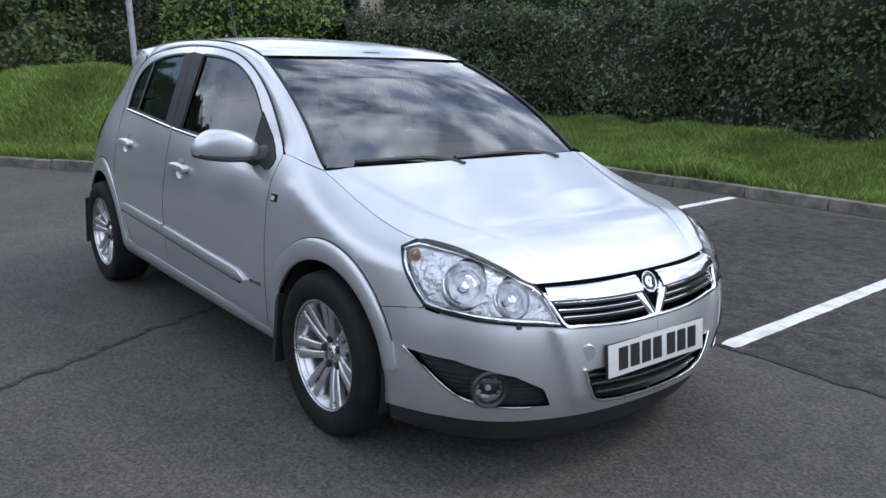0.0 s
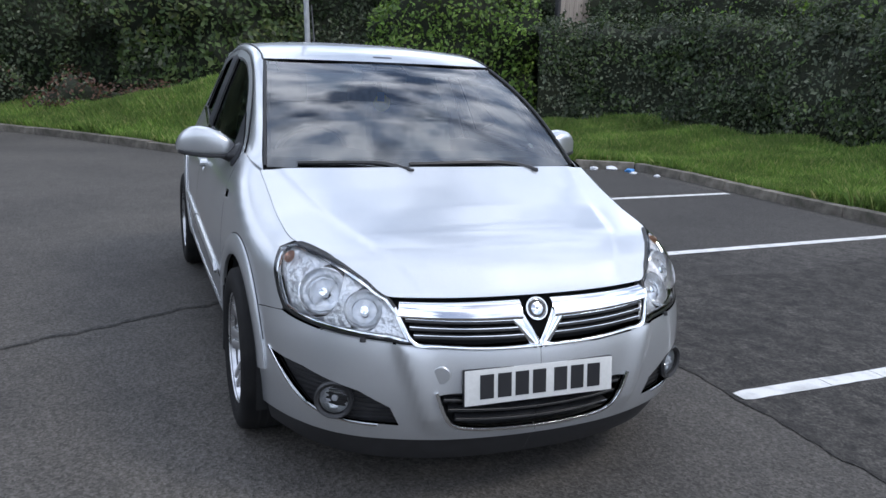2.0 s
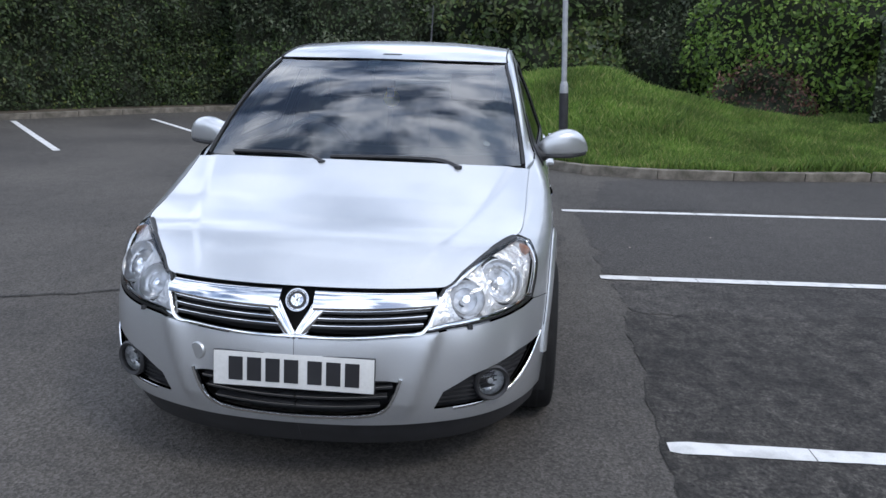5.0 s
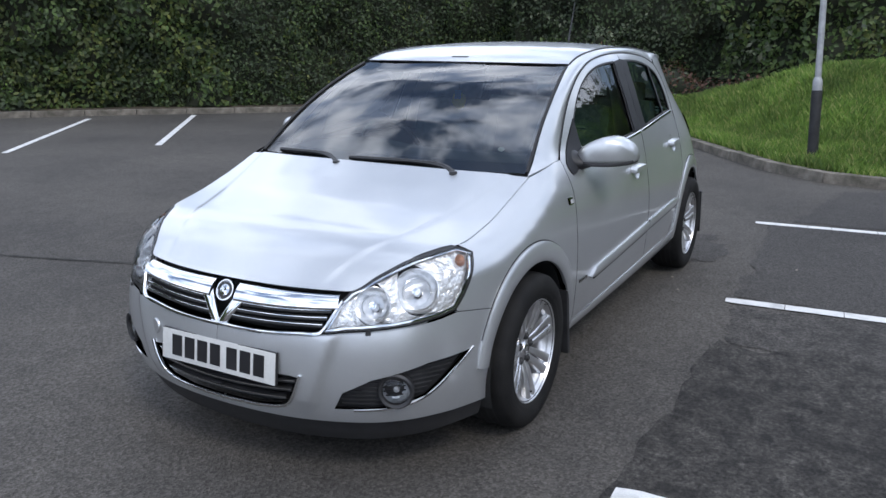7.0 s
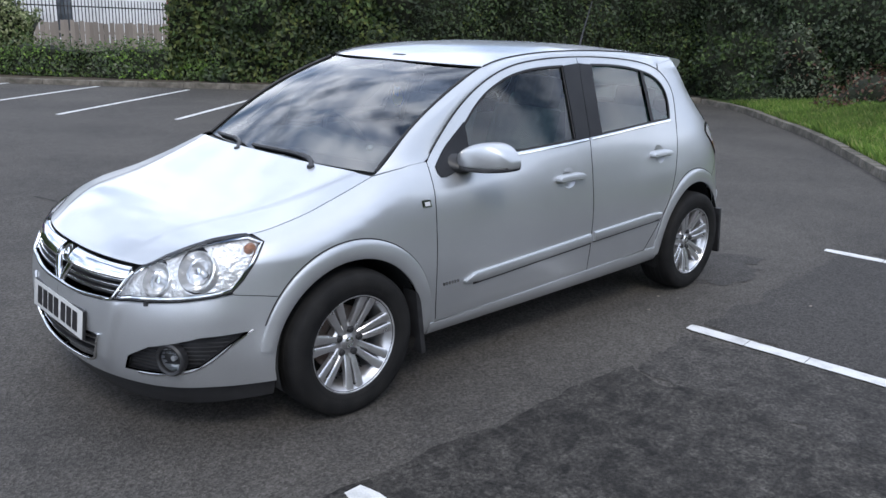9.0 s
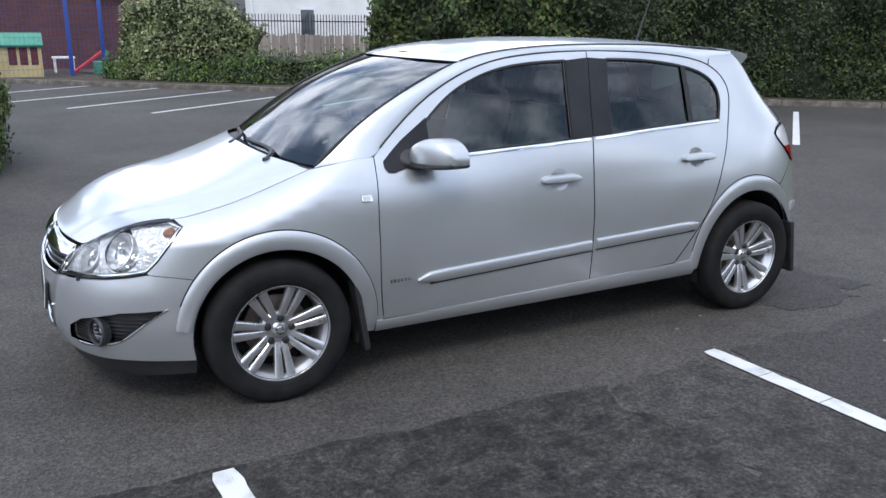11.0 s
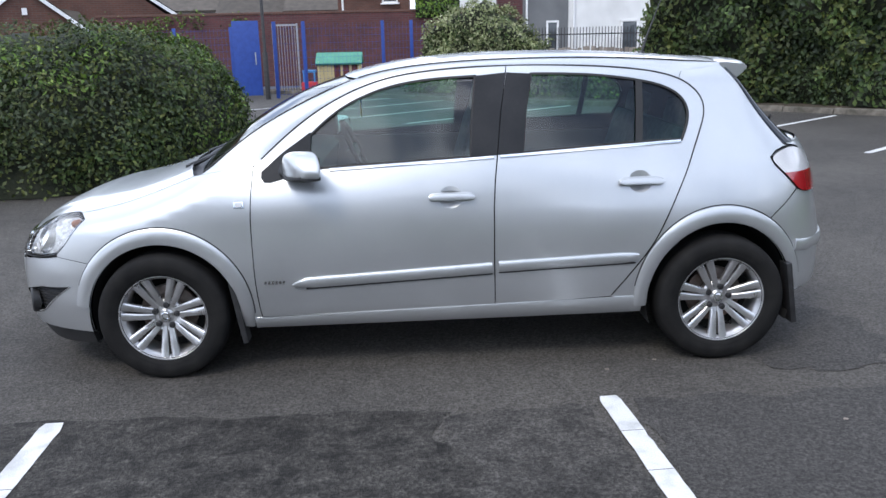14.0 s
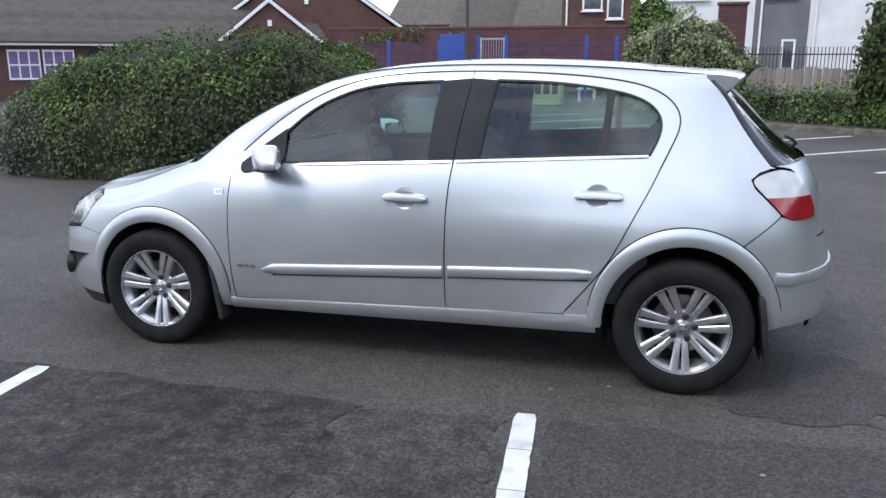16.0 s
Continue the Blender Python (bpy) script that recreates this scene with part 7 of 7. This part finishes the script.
# ---- litter by the kerb ----
for i, (x, y, sx) in enumerate(((-6.95, 5.35, 0.08), (-6.7, 5.5, 0.07), (-6.5, 5.42, 0.05), (-7.02, 5.1, 0.06), (-6.2, 5.6, 0.045))):
    bm = bmesh.new()
    bmesh.ops.create_icosphere(bm, subdivisions=2, radius=sx)
    for v in bm.verts:
        v.co *= 1 + 0.5 * noise.noise(v.co * 30 + Vector((i, 0, 0)))
        v.co.z = v.co.z * 0.5 + sx * 0.3
    ob = part("litter", bm, PAPER if i != 1 else BLUE_PLASTIC, None, smooth=False)
    ob.location = (x, y, 0.0)
    tagged(ob, "crumpled pale wrapper lying against the kerb", "litter", "litter by the kerb")
for i, (x, y) in enumerate(((-2.06, 0.915), (-2.315, 0.82), (1.35, -1.1), (-2.9, 1.5), (-3.4, 2.2))):
    bm = bmesh.new()
    bmesh.ops.create_icosphere(bm, subdivisions=1, radius=0.010)
    for v in bm.verts:
        v.co = Vector((v.co.x * 1.3, v.co.y * 0.9, v.co.z * 0.4 + 0.006))
    ob = part("pebble", bm, FENCE_WOOD, None)
    ob.location = (x, y, 0.0)
    tagged(ob, "small pale stone chip lying on the tarmac", "pebble", "loose chips")


# ---- nursery yard and houses beyond ----
yard = thing("nursery_yard", "blue-grey safety surface of a nursery yard", "ground", kind="structure")
sheet("safety_floor", [(9.5, -24.8), (9.0, -20.2), (3.3, -21.2), (-1.6, -20.9), (-4.6, -20.8), (-4.8, -25.4)], 0.02, SAFETY, yard, 0.0, 1.0, edge=0.5)
wall = thing("yard_wall", "long dark red brick yard wall with a brick coping", "wall", kind="structure")
part("wall_face", boxed((2.6, -25.6, 1.25), (14.6, 0.23, 2.5)), WALL_BRICK, wall, smooth=False)
part("coping", boxed((2.6, -25.6, 2.54), (14.7, 0.28, 0.09), None, 0.02), GABLE_BRICK, wall, smooth=False)
part("wall_pier", boxed((-4.75, -25.5, 1.6), (0.9, 0.5, 3.2), None, 0.02), WALL_BRICK, wall, smooth=False)
part("pier_cap", boxed((-4.75, -25.5, 3.24), (1.0, 0.6, 0.09), None, 0.02), GABLE_BRICK, wall, smooth=False)
mass("shrub", "green creeper hanging over the yard wall", [(8.9, -25.3), (7.6, -25.33), (6.2, -25.38), (4.6, -25.4)], 0.3, [0.45, 0.6, 0.4], ((LEAF_OLIVE, 0.8), (LEAF_LIGHT, 0.4)), 51, density=300, leaf=0.12, lump=0.25, base=2.05, category="climber")
mass("shrub", "bright green bush above the yard wall", [(-1.4, -25.2), (-2.2, -25.25), (-3.0, -25.3)], 0.5, [0.8, 1.3, 0.8], ((LEAF_LIGHT, 0.9), (LEAF_MID, 0.4)), 53, density=300, leaf=0.12, lump=0.3, base=2.3, category="shrub")


def mesh_fence(posts, h):
    """Mesh panels between posts at (x, y)."""
    f = thing("mesh_fence", "blue steel mesh fence round a nursery yard", "fence")
    for x, y in posts:
        part("post", boxed((x, y, h / 2), (0.10, 0.07, h), None, 0.008), BLUE_STEEL, f)
    for (x0, y0), (x1, y1) in zip(posts, posts[1:]):
        bm = bmesh.new()
        long, turn = math.hypot(x1 - x0, y1 - y0), Euler((0, 0, math.atan2(y1 - y0, x1 - x0)))
        for z in np.arange(0.1, h, 0.2):
            box(bm, ((x0 + x1) / 2, (y0 + y1) / 2, z), (long, 0.006, 0.006), turn)
        for q in np.arange(0.06, long, 0.12) / long:
            box(bm, (x0 + (x1 - x0) * q, y0 + (y1 - y0) * q, h / 2), (0.004, 0.004, h - 0.1), turn)
        part("wire_mesh", bm, BLUE_STEEL, f, smooth=False)
    return f


mesh_fence([(2.62, -18.9), (1.85, -19.25), (-0.35, -20.3), (-1.2, -20.7), (-2.6, -21.3)], 2.1)
mesh_fence([(9.4, -21.2), (7.6, -20.8), (5.8, -20.4), (4.05, -20.0)], 2.0)
g = thing("gate_panel", "solid blue steel gate panel in the fence", "gate")
part("panel", boxed((3.55, -19.6, 1.1), (0.76, 0.05, 2.1), None, 0.01), BLUE_STEEL, g)
part("gate_handle", boxed((3.3, -19.56, 1.1), (0.03, 0.03, 0.35), None, 0.005), GALV, g)
gf = thing("metal_gate", "grey framed mesh gate standing open in the yard", "gate")
for x in (2.35, 3.1):
    part("gate_post", boxed((x, -21.6, 1.05), (0.05, 0.05, 2.1), None, 0.005), GALV, gf)
part("gate_rail", boxed((2.72, -21.6, 2.05), (0.78, 0.05, 0.05), None, 0.005), GALV, gf)
for i in range(8):
    part("gate_bar", boxed((2.43 + 0.085 * i, -21.6, 1.05), (0.012, 0.012, 2.0)), GALV, gf)

toy = thing("playhouse", "cream plastic playhouse with a green roof", "playhouse", at=(0.98, -20.6, 0))
part("house_wall", boxed((0, 0, 0.45), (1.25, 0.9, 0.9), None, 0.02), TOY_YELLOW, toy)
bm = bmesh.new()
for s in (-1, 1):
    box(bm, (0, 0.26 * s, 1.03), (1.38, 0.66, 0.07), Euler((radians(-28 * s), 0, 0)), 0.02)
part("house_roof", bm, TOY_GREEN, toy, "moulded green roof")
# openings are flat panels, the shaded reddish inside is their colour
for x, w in ((0.05, 0.19), (-0.21, 0.19), (-0.46, 0.17)):
    part("house_window", boxed((x, 0.455, 0.64), (w, 0.02, 0.48), None, 0.01), TOY_INSIDE, toy, "flat panel coloured as a shaded reddish opening")
for x in np.arange(0.20, 0.60, 0.075):
    part("wall_slat", boxed((x, 0.457, 0.46), (0.05, 0.02, 0.84), None, 0.006), TOY_YELLOW, toy)
part("corner_post", boxed((0.60, 0.45, 0.48), (0.07, 0.06, 0.96), None, 0.015), TOY_YELLOW, toy)
part("corner_post", boxed((-0.60, 0.45, 0.48), (0.07, 0.06, 0.96), None, 0.015), TOY_YELLOW, toy)
sl = thing("slide", "red plastic garden slide in the nursery yard", "slide", at=(-0.85, -21.6, 0))
part("chute", boxed((0.0, 0, 0.40), (1.0, 0.42, 0.06), Euler((0, radians(36), 0)), 0.02), TOY_RED, sl)
part("steps", boxed((-0.42, 0, 0.35), (0.10, 0.42, 0.75), Euler((0, radians(-14), 0)), 0.02), TOY_GREEN, sl)
bx = thing("toy_box", "green plastic toy crate", "crate", at=(-1.25, -21.1, 0))
part("crate", boxed((0, 0, 0.22), (0.6, 0.4, 0.44), None, 0.03), TOY_GREEN, bx)
tc = thing("toy_car", "red and blue ride-on toy car", "toy car", at=(1.95, -20.9, 0))
part("toy_body", boxed((0, 0, 0.2), (0.5, 0.4, 0.3), None, 0.06), TOY_RED, tc)
part("toy_roof", boxed((0, 0, 0.66), (0.4, 0.36, 0.08), None, 0.03), BLUE_PLASTIC, tc)
for s in (-1, 1):
    part("toy_post", boxed((0.16 * s, 0.15, 0.48), (0.05, 0.05, 0.36), None, 0.01), BLUE_PLASTIC, tc)
tb = thing("toy_table", "small white plastic table in the yard", "table", at=(-0.25, -22.3, 0))
part("tabletop", boxed((0, 0, 0.5), (0.6, 0.5, 0.05), None, 0.01), UPVC, tb)
for i in (-1, 1):
    for j in (-1, 1):
        part("leg", boxed((0.24 * i, 0.19 * j, 0.24), (0.06, 0.06, 0.48), None, 0.01), UPVC, tb)


def window(parent, x, y, z, w, h, bars=1, deep=0.08, frame_mat=None):
    fr = frame_mat or UPVC
    win = part("window", boxed((x, y, z), (w, deep, h), None, 0.005), PANE, parent, "white framed window")
    for dx, dz, sx, sz in ((0, h / 2, w + 0.1, 0.09), (0, -h / 2, w + 0.1, 0.09), (-w / 2, 0, 0.09, h), (w / 2, 0, 0.09, h)):
        part("window_frame", boxed((x + dx, y + 0.05, z + dz), (sx, 0.07, sz), None, 0.008), fr, win)
    for i in range(bars):
        part("mullion", boxed((x - w / 2 + w * (i + 1) / (bars + 1), y + 0.05, z), (0.06, 0.06, h), None, 0.006), fr, win)
    part("window_sill", boxed((x, y + 0.09, z - h / 2 - 0.07), (w + 0.24, 0.16, 0.06), None, 0.01), fr, win)
    return win


def house(x0, x1, y, h, mat, label, wins, depth=7.0, roof=True):
    """A terraced house front facing +y; wins are rows of (x, z, width, height, bars)."""
    hs = thing("house", label, "house")
    part("wall", boxed(((x0 + x1) / 2, y - depth / 2, h / 2), (abs(x1 - x0), depth, h)), mat, hs, smooth=False)
    for x, z, w, hh, b in wins:
        window(hs, x, y + 0.0, z, w, hh, b)
    if roof:
        bm = bmesh.new()
        for s in (-1, 1):
            box(bm, ((x0 + x1) / 2, y - depth / 2 + s * depth * 0.27, h + 0.95), (abs(x1 - x0) + 0.3, depth * 0.66, 0.12), Euler((radians(-30 * s), 0, 0)))
        part("roof", bm, SLATE, hs, smooth=False)
    part("downpipe", tube([(max(x0, x1) - 0.25, y + 0.08, 0), (max(x0, x1) - 0.25, y + 0.08, h)], 0.05, 8), UPVC, hs)
    return hs


HY = -34.5
house(-2.2, -6.36, HY, 5.4, RENDER_WHITE, "white rendered terraced house", ((-3.6, 4.5, 1.5, 1.0, 1),))
house(-6.38, -8.58, HY, 5.6, RENDER_GREY, "grey rendered terraced house", ((-7.4, 4.55, 1.2, 1.0, 1), (-7.85, 1.25, 0.5, 1.9, 0)))
house(-8.6, -16.2, HY, 5.8, RENDER_WHITE, "white rendered house with a glazed door and upper windows", ((-12.0, 4.6, 1.5, 1.0, 1), (-11.5, 1.2, 0.75, 1.95, 0), (-14.6, 4.6, 1.5, 1.0, 1)))
house(-16.25, -22.5, HY + 0.3, 5.8, RED_BRICK, "red brick terraced house with white windows", ((-17.4, 1.7, 0.5, 1.9, 0), (-18.45, 1.7, 0.5, 1.9, 0), (-19.5, 1.7, 0.5, 1.9, 0), (-18.2, 4.4, 1.0, 1.4, 1)))
house(2.4, -1.2, HY - 3, 4.9, GABLE_BRICK, "brown brick house with narrow windows", ((-0.2, 4.0, 0.7, 1.3, 0), (0.9, 4.2, 0.9, 0.9, 0)), roof=False)
for i, (xa, xb, yy, hh, mt) in enumerate(((6.2, 2.6, -46, 3.5, GABLE_BRICK), (10.5, 6.3, -47, 3.3, GABLE_BRICK), (15.0, 10.6, -48, 3.7, RENDER_WHITE))):
    house(xa, xb, yy, hh, mt, "distant terraced house with a slate roof", ((xa - 1.2, 2.6, 1.0, 1.1, 0), (xb + 1.0, 2.6, 0.9, 0.9, 0)))

pf = thing("railing", "black iron palisade railing by the houses", "railing")
for i in range(74):
    part("bar", boxed((-6.0 - 0.14 * i, -32.0, 0.95), (0.03, 0.03, 1.9)), BITUMEN, pf)
part("rail", boxed((-11.1, -32.0, 1.6), (10.4, 0.03, 0.05)), BITUMEN, pf)
wf = thing("picket_fence", "weathered grey wooden fence of upright boards", "fence")
rr = np.random.default_rng(8)
board = bpy.data.meshes.new("board")
bm = boxed((0, 0, 0.6), (0.115, 0.022, 1.2), None, 0.004)
bm.to_mesh(board)
bm.free()
board.materials.append(FENCE_WOOD)
for i in range(78):
    t = i / 77
    ob = new("board", board)
    ob.parent = wf
    ob.matrix_world = pose(-4.3 - 8.6 * t, -21.6 + 4.6 * t, rr.uniform(-0.06, 0.03), 0, rr.uniform(-1.5, 1.5), -28)
part("rail", tube([(-4.3, -21.65, 0.9), (-12.9, -17.05, 0.9)], 0.04, 6), FENCE_WOOD, wf)

# the nursery building with its tiled roofs and gables
nb = thing("nursery_building", "single-storey brown brick nursery with tiled hipped roof and gables", "building")
e0, e1 = Vector((16.2, -21.9, 0)), Vector((25.0, -14.0, 0))
way = (e1 - e0).normalized()
back = Vector((way.y, -way.x, 0))
ang = math.atan2(way.y, way.x)


def facade(a, b, z0, z1, mat, name, off=0.0, thick=0.3):
    c = e0 + way * ((a + b) / 2) + back * (off + thick / 2)
    return part(name, boxed((c.x, c.y, (z0 + z1) / 2), (abs(b - a), thick, z1 - z0), Euler((0, 0, ang))), mat, nb, smooth=False)


facade(-7.3, 12.0, 0.0, 1.92, GABLE_BRICK, "wall")
facade(0.6, 1.4, 0.0, 1.8, BITUMEN, "doorway", -0.03, 0.1)
for a in (1.9, 3.0):
    facade(a, a + 1.0, 0.7, 1.75, PURPLE, "window_wall", -0.03, 0.1)
    for dx in (0.02, 0.34, 0.66, 0.98):
        facade(a + dx - 0.025, a + dx + 0.025, 0.72, 1.74, UPVC, "window_frame", -0.07, 0.08)
    for zz in (0.75, 1.22, 1.70):
        facade(a, a + 1.0, zz - 0.03, zz + 0.03, UPVC, "window_bar", -0.075, 0.08)
facade(-7.5, 12.2, 1.88, 2.02, UPVC, "fascia", -0.35, 0.06)
for i in range(26):
    t = i / 25
    bm = bmesh.new()
    c0 = e0 + way * -7.5 + back * (-0.4 + 6.0 * t)
    c1 = e0 + way * 12.3 + back * (-0.4 + 6.0 * t)
    z = 2.02 + 3.4 * t
    vs = [bm.verts.new(p) for p in ((c0.x, c0.y, z), (c1.x, c1.y, z), (c1.x + back.x * 0.26, c1.y + back.y * 0.26, z + 0.145), (c0.x + back.x * 0.26, c0.y + back.y * 0.26, z + 0.145), (c0.x, c0.y, z - 0.06), (c1.x, c1.y, z - 0.06))]
    bm.faces.new(vs[:4])
    bm.faces.new((vs[4], vs[5], vs[1], vs[0]))
    part("roof_course", bm, SLATE, nb, smooth=False)


def gable(px, py, half, z0, z1, name, deep):
    """A brick gable with white barge boards and a tiled slope behind it, facing the car park."""
    d = Vector((-px - 1.5, -py + 4.4, 0)).normalized()
    s = Vector((-d.y, d.x, 0))
    o = Vector((px, py, 0))
    bm = bmesh.new()
    vs = [bm.verts.new(o + s * half * k + Vector((0, 0, z))) for k, z in ((-1, 0), (1, 0), (1, z0), (0, z1), (-1, z0))]
    ws = [bm.verts.new(o - d * deep + s * half * k + Vector((0, 0, z))) for k, z in ((-1, 0), (1, 0), (1, z0), (0, z1), (-1, z0))]
    bm.faces.new(vs)
    for i in range(5):
        bm.faces.new((vs[i], vs[(i + 1) % 5], ws[(i + 1) % 5], ws[i]))
    bmesh.ops.recalc_face_normals(bm, faces=bm.faces)
    part(name, bm, GABLE_BRICK, nb, smooth=False)
    for k in (-1, 1):
        a, b = o + d * 0.1 + s * half * 1.12 * k + Vector((0, 0, z0 - 0.1)), o + d * 0.1 + Vector((0, 0, z1 + 0.06))
        m = (a + b) / 2
        e = b - a
        part("barge_board", boxed(m, (e.length, 0.06, 0.12), e.to_track_quat("X", "Z").to_euler()), UPVC, nb, smooth=False)
        bm = bmesh.new()
        q = [bm.verts.new(p) for p in (a + Vector((0, 0, 0.12)), b + Vector((0, 0, 0.12)), b - d * deep + Vector((0, 0, 0.12)), a - d * deep + Vector((0, 0, 0.12)))]
        bm.faces.new(q)
        part("roof_slope", bm, SLATE, nb, smooth=False)
    part("vent", boxed(o + d * 0.03 + Vector((0, 0, z0 + (z1 - z0) * 0.45)), (0.16, 0.06, 0.22), Euler((0, 0, math.atan2(s.y, s.x)))), UPVC, nb, smooth=False)


gable(11.8, -24.3, 1.75, 2.1, 3.5, "gable", 5.0)
gable(11.7, -27.5, 4.0, 2.4, 5.3, "gable", 8.0)

# houses glimpsed over the hedge
house(-24, -15, 30, 6.0, RED_BRICK, "red brick house beyond the hedge", ((-18, 3.0, 1.4, 1.2, 1),))
